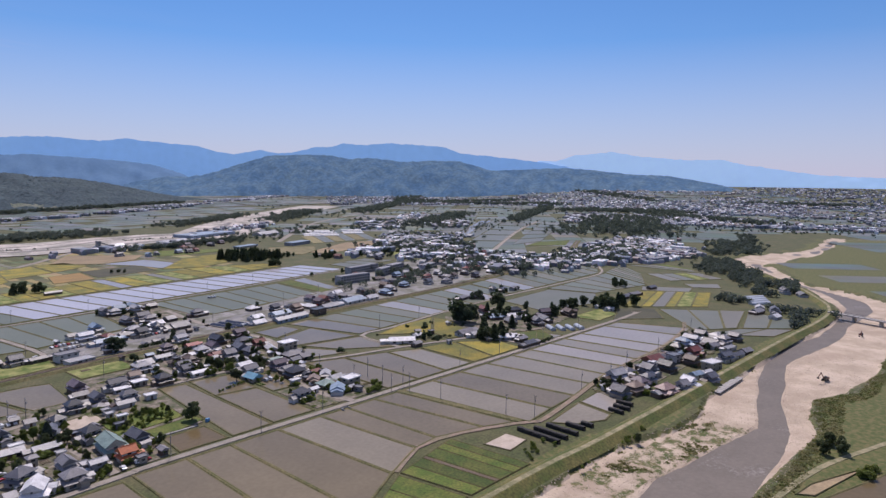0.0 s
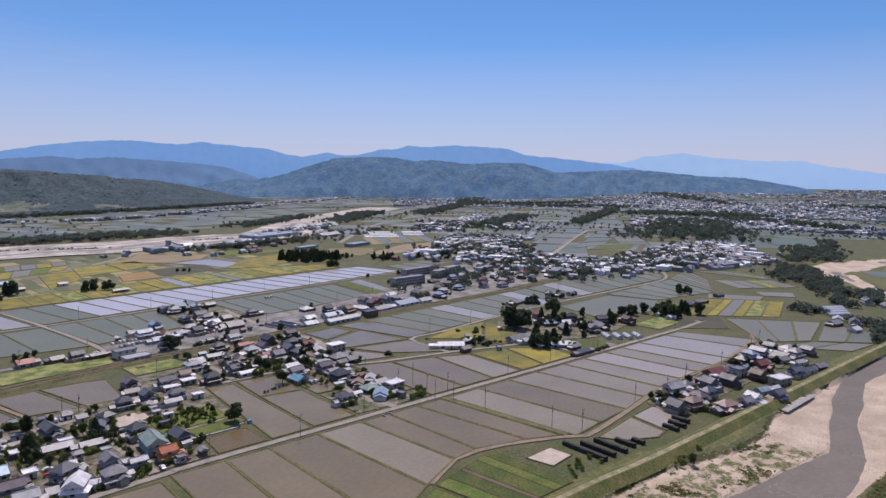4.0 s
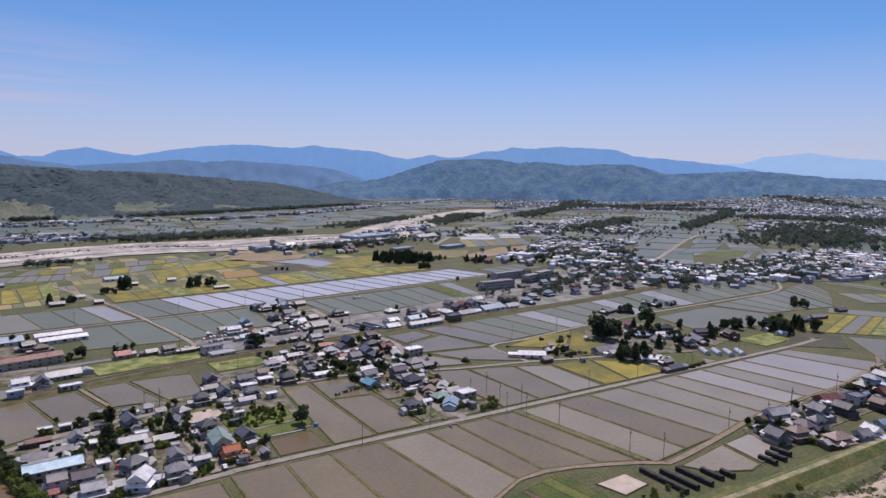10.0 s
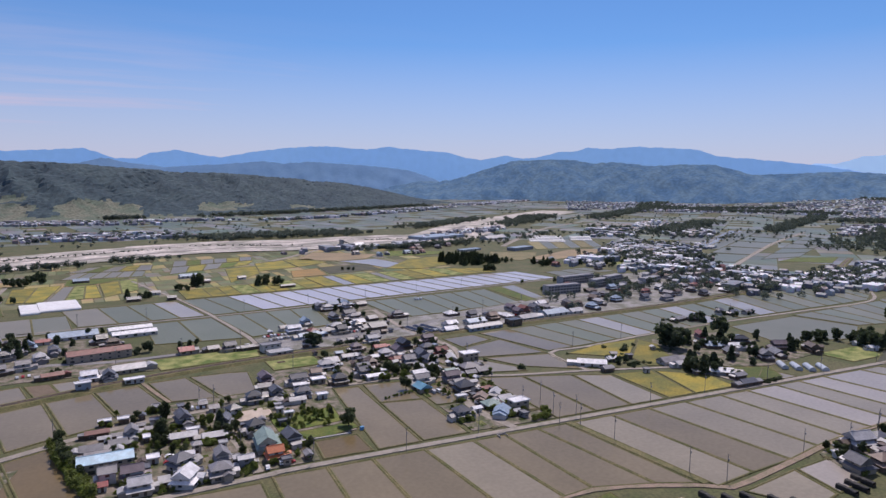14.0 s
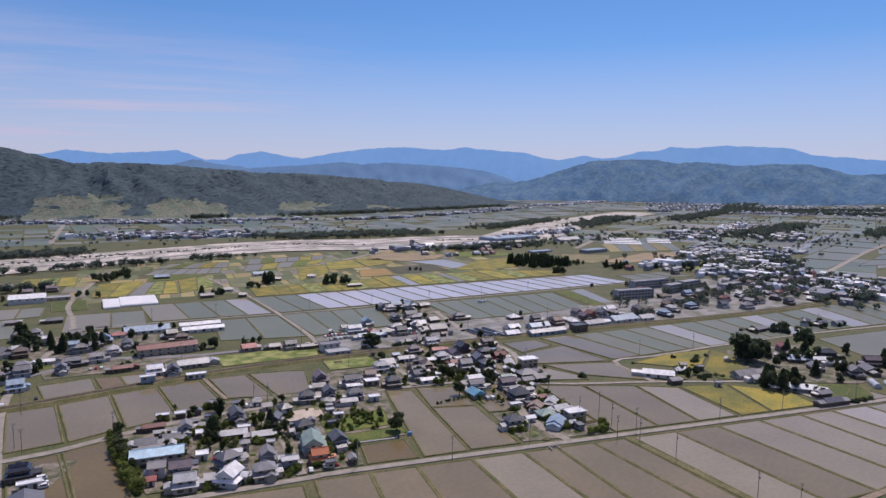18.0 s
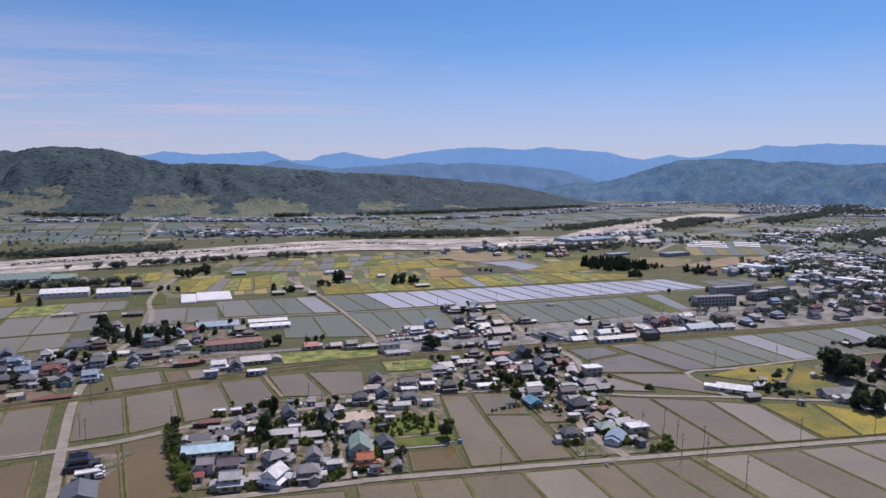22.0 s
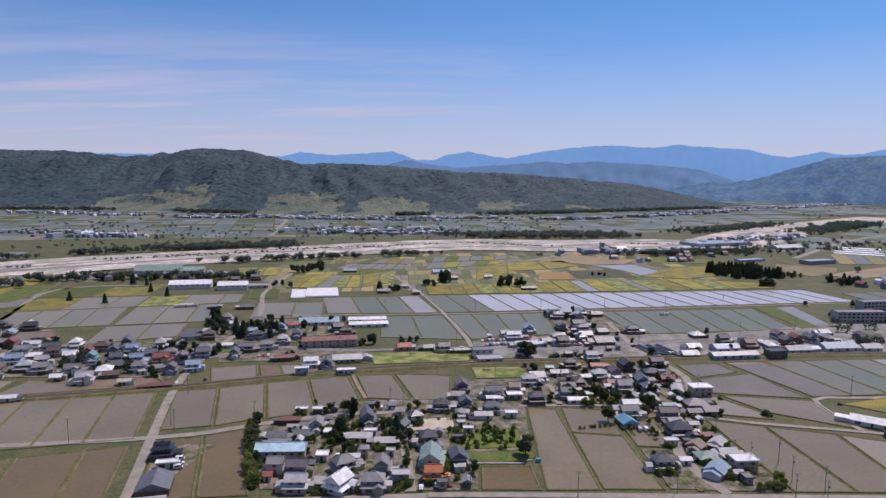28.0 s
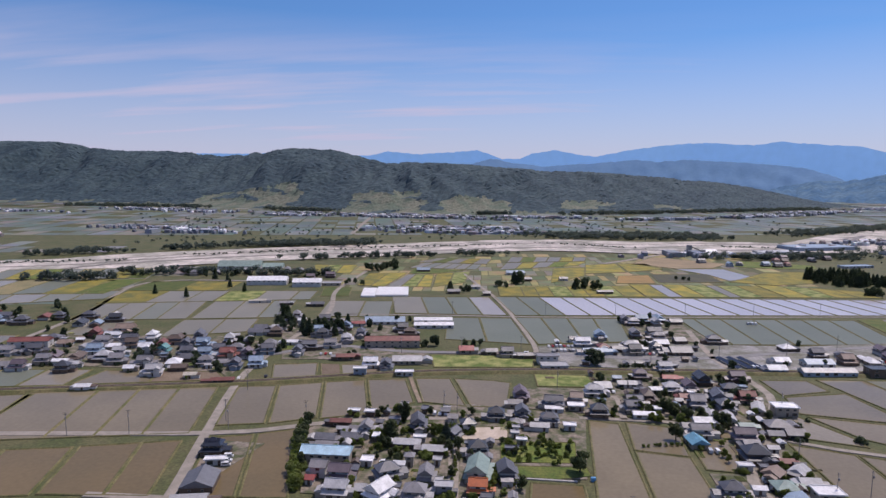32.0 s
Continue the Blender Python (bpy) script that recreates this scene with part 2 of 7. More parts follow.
def near_line(x, y, pts):
    """Distance of a place from a line of points."""
    best = 1e9
    for (ax, ay), (bx, by) in zip(pts, pts[1:]):
        dx, dy = bx - ax, by - ay
        t = max(0, min(1, ((x - ax) * dx + (y - ay) * dy) / (dx * dx + dy * dy)))
        best = min(best, math.hypot(x - ax - t * dx, y - ay - t * dy))
    return best


def interp(x, pairs):
    xs, ys = [p[0] for p in pairs], [p[1] for p in pairs]
    return float(np.interp(x, xs, ys))

# ---- land: one ground sheet, river beds, hills and far ranges ----
RIVER_LINE = [(-150, -215), (60, -186), (120, -174), (150, -172), (205, -174), (240, -174), (285, -158), (340, -144.5), (367, -138), (425, -139), (475, -146), (530, -143), (600, -141), (625, -139), (668, -125), (703, -97), (750, -50), (800, -24), (870, 20), (920, 58), (1000, 62), (1090, 40), (1180, 20), (1500, 60)]
RIVER_HALF = [(-150, 16), (120, 16), (150, 16), (205, 12), (240, 7), (285, 6), (340, 7), (367, 5.5), (425, 9), (475, 7), (530, 6), (625, 11), (668, 11), (703, 5), (740, 2.5), (1500, 2.5)]
BED_RIGHT = [(-150, -245), (60, -210), (155, -189), (207, -191), (250, -192), (266, -184), (304, -177), (330, -188), (395, -194), (510, -184), (560, -200), (650, -168), (683, -151), (705, -133), (732, -97), (744, -66), (800, -36), (870, 4), (900, 40), (941, 21), (1114, 9), (1500, 40)]
BED_LEFT = [(-150, -131), (60, -128), (140, -127), (162, -128.5), (180, -132), (208, -139), (236, -138.5), (266, -131.5), (320, -131), (366, -131), (436, -132), (502, -135), (560, -133), (596, -129), (624, -118), (716, -71), (754, -41), (800, -10), (850, 45), (897, 87), (1008, 83), (1180, 36), (1500, 80)]
FAR_RIVER = [(-1500, 250), (-900, 385), (-592, 505), (-505, 595), (-350, 706), (-190, 800), (-22, 892), (110, 915), (210, 905), (320, 945), (430, 975), (540, 985), (740, 1220), (1091, 1560), (1500, 1900)]


def in_bed(x, y):
    if not -150 < x < 1500:
        return False
    w = 5 * noise.noise((x * 0.04, y * 0.04, 11))
    return interp(x, BED_RIGHT) + w < y < interp(x, BED_LEFT) + w * 0.5


def far_z(x, y):
    """The far plain climbs gently towards the east."""
    r, az = math.hypot(x + 30, y + 248), math.degrees(math.atan2(x + 30, y + 248))
    k = max(0.0, min(1.0, (az - 46) / 16))
    return max(0.0, r - 2500) * 0.033 * k * k * (3 - 2 * k)


def ground_z(x, y):
    z = -0.35 + far_z(x, y)
    if -420 < y < 200 and -180 < x < 1520:
        d = near_line(x, y, RIVER_LINE)
        half = interp(x, RIVER_HALF) + 2.0 * noise.noise((x * 0.03, y * 0.03, 5))
        if in_bed(x, y):
            z = -1.9 + 0.35 * noise.noise((x * 0.05, y * 0.05, 3))
            for mx, my, mr, mh in ((345, -174, 26, 2.6), (440, -170, 30, 2.0), (485, -172, 26, 2.4), (395, -176, 22, 1.2), (150, -138, 12, 0.8), (240, -140, 14, 0.7)):
                q = math.hypot(x - mx, y - my) / mr
                if q < 1:
                    z += mh * (1 - q) * (0.8 + 0.4 * noise.noise((x * 0.12, y * 0.12, 8)))
        if d < half + 1:
            z = min(z, -1.9 - 2.0 * min(1, (half + 1 - d) / 4))
    if y > 250:
        d = near_line(x, y, FAR_RIVER)
        if d < 92:
            z = min(z, -2.0 * min(1, (92 - d) / 12))
    return z


def axis(lo, hi, fine_lo, fine_hi, fine, growth=1.25):
    a, s = [fine_lo], fine
    while a[-1] < fine_hi:
        a.append(a[-1] + fine)
    while a[-1] < hi:
        s *= growth
        a.append(a[-1] + s)
    s = fine
    while a[0] > lo:
        s *= growth
        a.insert(0, a[0] - s)
    return a


def build_ground():
    xs, ys = axis(-5200, 5200, 60, 620, 3.5, 1.06), axis(-5200, 5200, -215, -112, 2.2, 1.07)
    v = [(x, y, ground_z(x, y)) for y in ys for x in xs]
    n = len(xs)
    f = [(j * n + i, j * n + i + 1, (j + 1) * n + i + 1, (j + 1) * n + i) for j in range(len(ys) - 1) for i in range(n - 1)]
    me = mesh_of("ground", v, f, GRASS)
    bed, scrub = me.attributes.new("bed", "FLOAT", "POINT"), me.attributes.new("scrub", "FLOAT", "POINT")
    b, c = [0.0] * len(v), [0.0] * len(v)
    for k, (x, y, z) in enumerate(v):
        if -320 < y < 170 and -160 < x < 1500:
            left, right = interp(x, BED_LEFT) - y, y - interp(x, BED_RIGHT)
            b[k] = max(0.0, min(1.0, 0.5 + min(left, right) / 10.0))
            river = near_line(x, y, RIVER_LINE) - interp(x, RIVER_HALF)
            c[k] = max(0.0, min(0.9, 0.62 - left / 7.0)) * min(1, max(0, river / 14))
            c[k] = max(c[k], 0.85 - right / 3.5)
            if 120 < x < 232 and 4 < left < 28:
                c[k] = max(c[k], 0.47)
            if x < 125 and left < 26:
                c[k] = max(c[k], 0.38)
            if b[k] <= 0.0 and x > 40 and (right < 0 or -4 < -left < 16):
                b[k], c[k] = 1.0, 0.9
    bed.data.foreach_set("value", b), scrub.data.foreach_set("value", c)
    tagged(new("ground", me), "flat valley floor of grass, earth and river gravel", "ground", kind="structure")


build_ground()


def range_of_hills(name, centre, radius, depth, tops, material, label, step=0.25, rough=14.0, seed=0, relief=14.0):
    """A far ridge: a strip of slopes round the valley, its crest given by (bearing, height)."""
    rows, az = [], tops[0][0]
    v, f, cols = [], [], 13
    while az <= tops[-1][0]:
        h = interp(az, tops) + rough * (0.35 * noise.noise((az * 0.9, seed, 0)) + 0.45 * noise.noise((az * 2.3, seed, 6)) + 0.22 * noise.noise((az * 6, seed, 2)))
        for k in range(cols):
            t = k / (cols - 1)
            wob = noise.noise((az * 1.1, t * 2.0, seed + 5)) * min(90, depth * 0.3) * (1 - t)
            r = radius - depth * (1 - t) + wob
            spur = noise.noise((az * 0.8 + 0.6 * noise.noise((az * 0.5, t * 2, seed)), t * 2.6, seed)) + 0.4 * noise.noise((az * 2.6, t * 2, seed + 3))
            zz = max(h, -2) * t ** 0.85 + relief * spur * t * (1 - t) * 4 - 2 * (1 - t)
            v.append((centre[0] + r * math.sin(radians(az)), centre[1] + r * math.cos(radians(az)), zz))
        az += step
    m = len(v) // cols
    for i in range(m - 1):
        for k in range(cols - 1):
            f.append((i * cols + k, i * cols + k + 1, (i + 1) * cols + k + 1, (i + 1) * cols + k))
    me = mesh_of(name, v, f, material)
    me.polygons.foreach_set("use_smooth", [True] * len(me.polygons))
    return tagged(new(name, me), label, "mountains", kind="structure")


MID = (-30, -248)
# no air between: the haze on these ranges is in their materials
range_of_hills("backdrop_far_range", MID, 4860, 60, [(-40, 230), (-20, 260), (-12.9, 254), (-11.6, 288), (-9.1, 268), (-6, 285), (-3.7, 303), (-1.5, 240), (0, 241), (1.2, 285), (3, 305), (4.8, 277), (6.4, 259), (8.8, 303), (11.2, 332), (13.6, 350), (15.3, 354), (18.5, 336), (20.3, 358), (23.4, 334), (25.3, 326), (27.2, 286), (28.6, 268), (30.7, 304), (32.1, 281), (33.7, 294), (35.2, 332), (36.8, 336), (37.7, 365), (39.3, 352), (41.8, 370), (46.4, 349), (48, 302), (50.7, 281), (55.4, 238), (60, 165), (63, 80), (65, 10)], HAZE_1, "mountain range on the horizon, pale blue haze painted in", seed=1)
range_of_hills("backdrop_far_range_east", MID, 4880, 60, [(44, 60), (48, 140), (52, 215), (55.4, 250), (56.5, 250), (57.8, 287), (59.9, 306), (61.1, 320), (63.2, 287), (67.1, 260), (69.9, 263), (71.7, 226), (74.3, 194), (76.9, 160), (82, 140), (95, 130)], HAZE_0, "mountain with long gentle slopes, pale blue haze painted in", seed=2)
range_of_hills("backdrop_middle_range", MID, 4650, 300, [(-8, 130), (-5.5, 170), (-3.7, 205), (-2.6, 239), (-0.6, 208), (2.2, 184), (7.1, 214), (9.8, 233), (11.4, 220), (13.4, 235), (17, 222), (19.6, 206), (22.1, 186), (24.3, 130), (26, 60)], HAZE_2, "wooded range behind the near hill, blue haze painted in", seed=3, relief=18)
range_of_hills("backdrop_wooded_hill", MID, 4420, 520, [(20, 60), (23.1, 108), (24.7, 106), (26.6, 132), (29.7, 212), (31.4, 252), (34.1, 262), (36.6, 259), (38.1, 239), (40.4, 246), (42.7, 222), (45.5, 233), (48, 230), (49.6, 195), (50.7, 170), (52.9, 175), (55.4, 188), (58, 190), (60.1, 175), (62.8, 152), (65.2, 149), (67.6, 124), (70, 90), (74, 10)], HAZE_M, "long rounded wooded hill, blue haze painted in", seed=4, relief=38)

HILL_TOE = [(-2600, 1950), (-1546, 2000), (-850, 1850), (-282, 1680), (232, 1880), (900, 2300), (1450, 2720)]
HILL_TOP = [(-2600, 250), (-2127, 250), (-1861, 212), (-1572, 212), (-1320, 190), (-1216, 204), (-1057, 219), (-966, 222), (-785, 217), (-627, 186), (-490, 167), (-217, 158), (-57, 146), (125, 141), (286, 134), (515, 123), (653, 113), (860, 98), (1045, 78), (1210, 50), (1450, 5)]


def hill_z(x, s):
    """Height of the near hill at x, s metres behind its toe: spurs and gullies run down to the valley."""
    top = interp(x, HILL_TOP)
    bend = 120 * noise.noise((x * 0.003, s * 0.004, 2))
    spur = 0.55 + 0.75 * noise.noise(((x + bend) * 0.0048, s * 0.0012, 7)) + 0.45 * noise.noise(((x + bend) * 0.013, s * 0.003, 9)) + 0.2 * noise.noise((x * 0.03, s * 0.008, 3))
    spur = max(0.0, min(1.15, spur))
    t = min(1.0, max(0.0, (s - 85 * (1 - spur)) / 540.0))
    rise = t * t * (3 - 2 * t)
    share = 0.64 + 0.36 * spur
    rise = rise * share + (1 - share) * t ** 3
    return top * (0.14 * min(1, s / 170) + 0.86 * rise) - 1.2


# orchard terraces and clearings on the lower slopes: x from, x to, s from, s to
CLEARINGS = ((-560, -20, 0, 165), (-1180, -760, 0, 165), (-900, -790, 165, 225), (140, 330, 90, 170), (-420, -330, 150, 230), (480, 640, 60, 120), (-20, 1400, 0, 40), (-2600, -560, 0, 40))


def clear(x, s):
    edge = 26 * noise.noise((x * 0.012, s * 0.02, 31)) + 12 * noise.noise((x * 0.05, s * 0.05, 5))
    return any(a + edge < x < b + edge and c - 5 <= s < d + edge for a, b, c, d in CLEARINGS) and noise.noise((x * 0.009, s * 0.02, 12)) < 0.28


def build_hill():
    r = random.Random(41)
    xs = [-2600 + 9 * i for i in range(451)]
    ss = [0, 12, 25] + [25 + 11 * i for i in range(1, 52)] + [650, 800]
    v, f, n = [], [], len(ss)
    for x in xs:
        toe = interp(x, HILL_TOE)
        for s in ss:
            z = hill_z(x, s)
            if s > 600:
                z -= (s - 600) * 0.3
            if s > 40 and not clear(x, s):
                z += 3.0 * abs(noise.noise((x * 0.04, s * 0.04, 1))) + r.uniform(0, 4.8)
            v.append((x + r.uniform(-3, 3), toe + s + (r.uniform(-3, 3) if s > 40 else 0), z))
    for i in range(len(xs) - 1):
        for k in range(n - 1):
            f.append((i * n + k, i * n + k + 1, (i + 1) * n + k + 1, (i + 1) * n + k))
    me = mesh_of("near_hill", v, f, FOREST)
    me.materials.append(TERRACE)
    for p in me.polygons:
        x, y, _ = p.center
        s = y - interp(x, HILL_TOE)
        if s < 14 or clear(x, s):
            p.material_index = 1
    tagged(new("near_hill", me), "dark wooded hill rising beyond the far river", "hill", kind="structure")


build_hill()
ribbon("river_water", RIVER_LINE, 44, -2.35, 0.6, RIVER, "shallow grey river curving through gravel bars", "river", slope=0.0)
ribbon("far_river_bed", FAR_RIVER, 158, -0.25, 0.3, GRAVEL, "wide pale gravel bed of the far river", "river")
ribbon("far_gravel_bar", [(-60, 958), (20, 985), (110, 1010), (240, 1000), (360, 1035)], 30, -0.24, 0.3, GRAVEL, "pale gravel bar beside the far river", "river")
for name, shift, swing, wave, phase, wide, label in (
    ("far_river_water", -38, 16, 0.012, 0.0, 13, "grey braided channel in the far gravel bed"),
    ("far_side_channel", 20, 18, 0.017, 1.0, 9, "narrow side channel in the far gravel bed"),
    ("far_back_channel", 52, 9, 0.021, 2.0, 7, "narrow back channel in the far gravel bed"),
):
    ribbon(name, [(x, y + shift + swing * math.sin(x * wave + phase)) for x, y in FAR_RIVER[1:13]], wide, -0.18, 0.2, RIVER, label, "river")
ribbon("road_farm", [(-140, -10), (-60, -6), (-30, -4), (0, -1.5), (50, 0), (420, 0), (446, 6)], 3.7, 0.05, 0.45, ROAD, "straight pale concrete farm road between paddies", "road")
ribbon("levee", [(-200, -125), (83, -119.5), (160, -122), (240, -123.5), (320, -124.5), (436, -126), (502, -128), (552, -127), (590, -120), (624, -107), (716, -58), (765, -15), (860, 95)], 4.2, 2.2, 2.8, MEADOW, "grassy river levee", "levee", slope=1.6)
ribbon("road_lane", [(-420, -20), (-260, 27), (-123, 51), (-83, 66)], 4.5, 0.05, 0.45, ROAD, "pale paved lane between paddies", "road")
ribbon("road_street", [(-104, -40), (-108, -8), (-124, 52), (-141, 120), (-147, 175), (-147, 312), (-171, 420), (-174, 555)], 4.3, 0.06, 0.45, ROAD, "paved street crossing the paddies", "road")

# ---- lanes, railway, levee ----
ribbon("road_levee", [(-200, -125.3), (83, -119.8), (160, -122.3), (240, -123.8), (320, -124.8), (436, -126.3), (502, -128.3), (552, -127.3), (590, -120.3), (624, -107.3), (716, -58.3)], 2.5, 2.26, 0.3, mat("levee_track", (0.33, 0.285, 0.17), (0.17, 0.165, 0.08), 0.9, 0.2, 1.5, 0.2), "worn earth track on the levee crest", "track")
ribbon("road_village", [(-3, 2), (-7, 41), (-12, 75), (-15, 86), (-34, 83.5), (-60, 76), (-83, 67)], 4.2, 0.05, 0.4, ROAD, "narrow paved village street", "road")
ribbon("road_hamlet", [(119, 2), (114.5, 20), (113.5, 38), (118, 56), (128, 74), (137, 86), (150, 120), (158, 148), (154, 180), (148, 222), (150, 300)], 4.5, 0.05, 0.4, ROAD, "paved village street between houses and paddies", "road")
ribbon("road_north_lane", [(50, 97), (72, 98), (95, 98), (112, 92), (137, 86)], 3.5, 0.05, 0.4, ROAD, "narrow concrete lane along the paddies", "road")
ribbon("road_side_lane", [(72, 98), (72, 131), (57, 133)], 3.5, 0.05, 0.4, ROAD, "short paved side lane", "road")
ribbon("road_paddy_lane", [(137, 86), (162, 76), (212, 65), (250, 54), (278, 44), (282, 20), (284, 3)], 3.2, 0.04, 0.35, ROAD, "pale farm lane across paddies", "road")
ribbon("road_field_lane", [(213, 66), (215, 110), (250, 114), (308, 124), (381, 133), (430, 136.5), (533, 141), (644, 150), (720, 200)], 3.4, 0.04, 0.35, ROAD, "pale farm lane between paddies", "road")
ribbon("road_south", [(77, -77), (100, -66), (113, -66), (127, -69), (154, -80), (165, -87), (212, -80), (263, -71), (320, -69), (352, -67), (409, -57), (440, -45)], 3.0, 0.04, 0.35, mat("dirt_track", (0.27, 0.20, 0.15), (0.19, 0.16, 0.10), 0.95, 0.2, 1.5, 0.25), "narrow brown earth track below the paddies", "track")
ribbon("road_ditch_track", [(147.5, -3), (153, -40), (159, -80)], 3.4, 0.03, 0.35, BUND, "grassy track with a ditch between paddies", "track")
ribbon("road_railside", [(-150, 178), (-108, 209), (-59, 203), (30, 212), (100, 212), (150, 222), (250, 262), (340, 282), (480, 300), (640, 330)], 5.5, 0.05, 0.4, mat("asphalt", (0.22, 0.21, 0.21), (0.17, 0.165, 0.165), 0.85, 0.1, 2.0, 0.12), "grey asphalt road through the village", "road")
ribbon("road_mid_lane", [(30, 212), (29, 236), (12, 328), (-8, 414), (-28, 477), (-52, 560)], 3.6, 0.05, 0.4, ROAD, "straight lane between paddies", "road")
ribbon("road_row_lane", [(-130, 311), (-37, 322), (12, 326), (97, 338), (290, 373), (430, 398)], 3.0, 0.03, 0.35, ROAD, "long farm lane between rows of paddies", "road")
ribbon("road_gravel_works", [(130, 690), (165, 730), (220, 800), (286, 885)], 7.0, 0.03, 0.35, ROAD, "pale dusty road down to the gravel works", "road")
ribbon("road_west_lane", [(-330, 178), (-336, 200), (-341, 240), (-353, 296), (-388, 405), (-362, 448), (-290, 460), (-180, 478)], 4.5, 0.03, 0.35, ROAD, "pale lane on the west side of the fields", "road")
ribbon("road_beyond_river", [(-324, 1039), (-350, 1180), (-407, 1540)], 9, 0.05, 0.4, ROAD, "straight pale road up to the foot of the hill", "road")
ribbon("road_by_works", [(560, 760), (640, 850), (850, 1075), (1150, 1300), (1450, 1500)], 10, 0.05, 0.4, ROAD, "road past the factory", "road")
ribbon("road_plain", [(700, 370), (735, 400), (1100, 620), (1445, 800)], 8, 0.05, 0.4, ROAD, "straight road across the far paddies", "road")
RAIL = [(-420, 40), (-261, 88), (-145, 120), (-27, 161), (110, 184), (245, 199), (420, 213), (600, 242), (800, 300), (1000, 400)]
ribbon("railway_bank", RAIL, 7.0, 1.0, 1.6, BUND, "low grassy railway embankment", "embankment", slope=1.5)
ribbon("railway_ballast", RAIL, 3.0, 1.2, 0.25, mat("ballast", (0.15, 0.115, 0.09), (0.11, 0.085, 0.07), 0.95, 0.3, 3.0, 0.3), "brown stone ballast of a single railway line", "ballast")


def rails():
    for side in (-0.55, 0.55):
        line, bm, last = smooth(RAIL, 12), bmesh.new(), None
        for i, p in enumerate(line):
            a, b = line[max(i - 1, 0)], line[min(i + 1, len(line) - 1)]
            d = Vector((b[0] - a[0], b[1] - a[1], 0)).normalized()
            c = Vector((p[0] - d.y * side, p[1] + d.x * side, 1.2))
            s = Vector((-d.y, d.x, 0)) * 0.04
            ring = [bm.verts.new(c + q) for q in (-s, -s + Vector((0, 0, 0.16)), s + Vector((0, 0, 0.16)), s)]
            if last:
                for k in range(3):
                    bm.faces.new((last[k], last[k + 1], ring[k + 1], ring[k]))
            last = ring
        tagged(part("rail", bm, RAIL_STEEL), "worn steel rail on the ballast", "rail", kind="structure")


RAIL_STEEL = mat("rail_steel", (0.30, 0.27, 0.25), (0.18, 0.11, 0.07), 0.4, 0.5, 5, 0.2, metal=0.9)
rails()

# ---- paddies and fields ----
FIELD = {
    "mud": (MUD, "flooded brown rice paddy with still muddy water"),
    "teal": (water("planted_paddy", (0.168, 0.182, 0.146), (0.142, 0.158, 0.124), 0.32, spec=0.05), "flooded paddy with young green rice shoots"),
    # pale lilac base stands in for most of the sky's reflection
    "lilac": (water("painted_mirror_paddy", (0.46, 0.43, 0.44), (0.40, 0.38, 0.40), 0.15, 0.02, 0.006, 0.08, 0.3), "bright flooded paddy, the mirrored sky painted into its pale colour"),
    "pale": (water("pale_paddy", (0.262, 0.228, 0.168), (0.20, 0.172, 0.13), 0.15, spec=0.2), "shallow flooded paddy of pale silt"),
    "bright": (water("bright_paddy", (0.33, 0.295, 0.255), (0.28, 0.25, 0.22), 0.15, spec=0.2), "light grey flooded paddy of fine silt"),
    "olive": (water("olive_paddy", (0.165, 0.122, 0.062), (0.125, 0.10, 0.055), 0.15, spec=0.2), "wet olive brown paddy with sprouting rice"),
    "yellow": (mat("ripe_barley", (0.285, 0.225, 0.032), (0.145, 0.148, 0.032), 0.9, 0.06, 0.7, 0.25, per_object=0.22), "dry field of ripening yellow barley"),
    "sand": (mat("sand_yard", (0.52, 0.44, 0.36), (0.42, 0.35, 0.28), 0.95, 0.2, 1.5, 0.12), "pale bare sand yard"),
    "green": (mat("meadow", (0.060, 0.096, 0.010), (0.108, 0.122, 0.020), 0.9, 0.12, 0.9, 0.4, per_object=0.3), "bright green grass field"),
    "lime": (mat("pale_crop", (0.08, 0.122, 0.014), (0.27, 0.27, 0.09), 0.9, 0.11, 0.8, 0.25), "green field with pale mown patches"),
    "orange": (mat("ripe_wheat", (0.34, 0.21, 0.07), (0.27, 0.18, 0.07), 0.9, 0.04, 0.7, 0.2, per_object=0.15), "dry field of ripe orange-brown wheat"),
    "tan": (mat("stubble", (0.33, 0.25, 0.15), (0.26, 0.20, 0.12), 0.95, 0.03, 0.5, 0.2, per_object=0.15), "pale tan field of dry stubble"),
    "dark": (mat("wet_soil", (0.052, 0.055, 0.034), (0.075, 0.072, 0.042), 0.9, 0.05, 0.8, 0.2), "dark freshly turned field"),
    "grey": (water("grey_paddy", (0.188, 0.190, 0.156), (0.160, 0.166, 0.132), 0.32, spec=0.05), "muted grey-green flooded paddy"),
    "silt": (water("silt_paddy", (0.215, 0.196, 0.152), (0.175, 0.163, 0.128), 0.3, 0.03, spec=0.1), "flooded grey paddy of fine khaki silt"),
    "soil": (mat("bare_soil", (0.13, 0.095, 0.065), (0.17, 0.13, 0.09), 0.95, 0.08, 1.0, 0.25, per_object=0.2), "ploughed field of bare brown earth"),
    "straw": (mat("straw_field", (0.24, 0.20, 0.10), (0.18, 0.165, 0.08), 0.95, 0.05, 0.8, 0.25, per_object=0.2), "dry straw coloured field"),
}


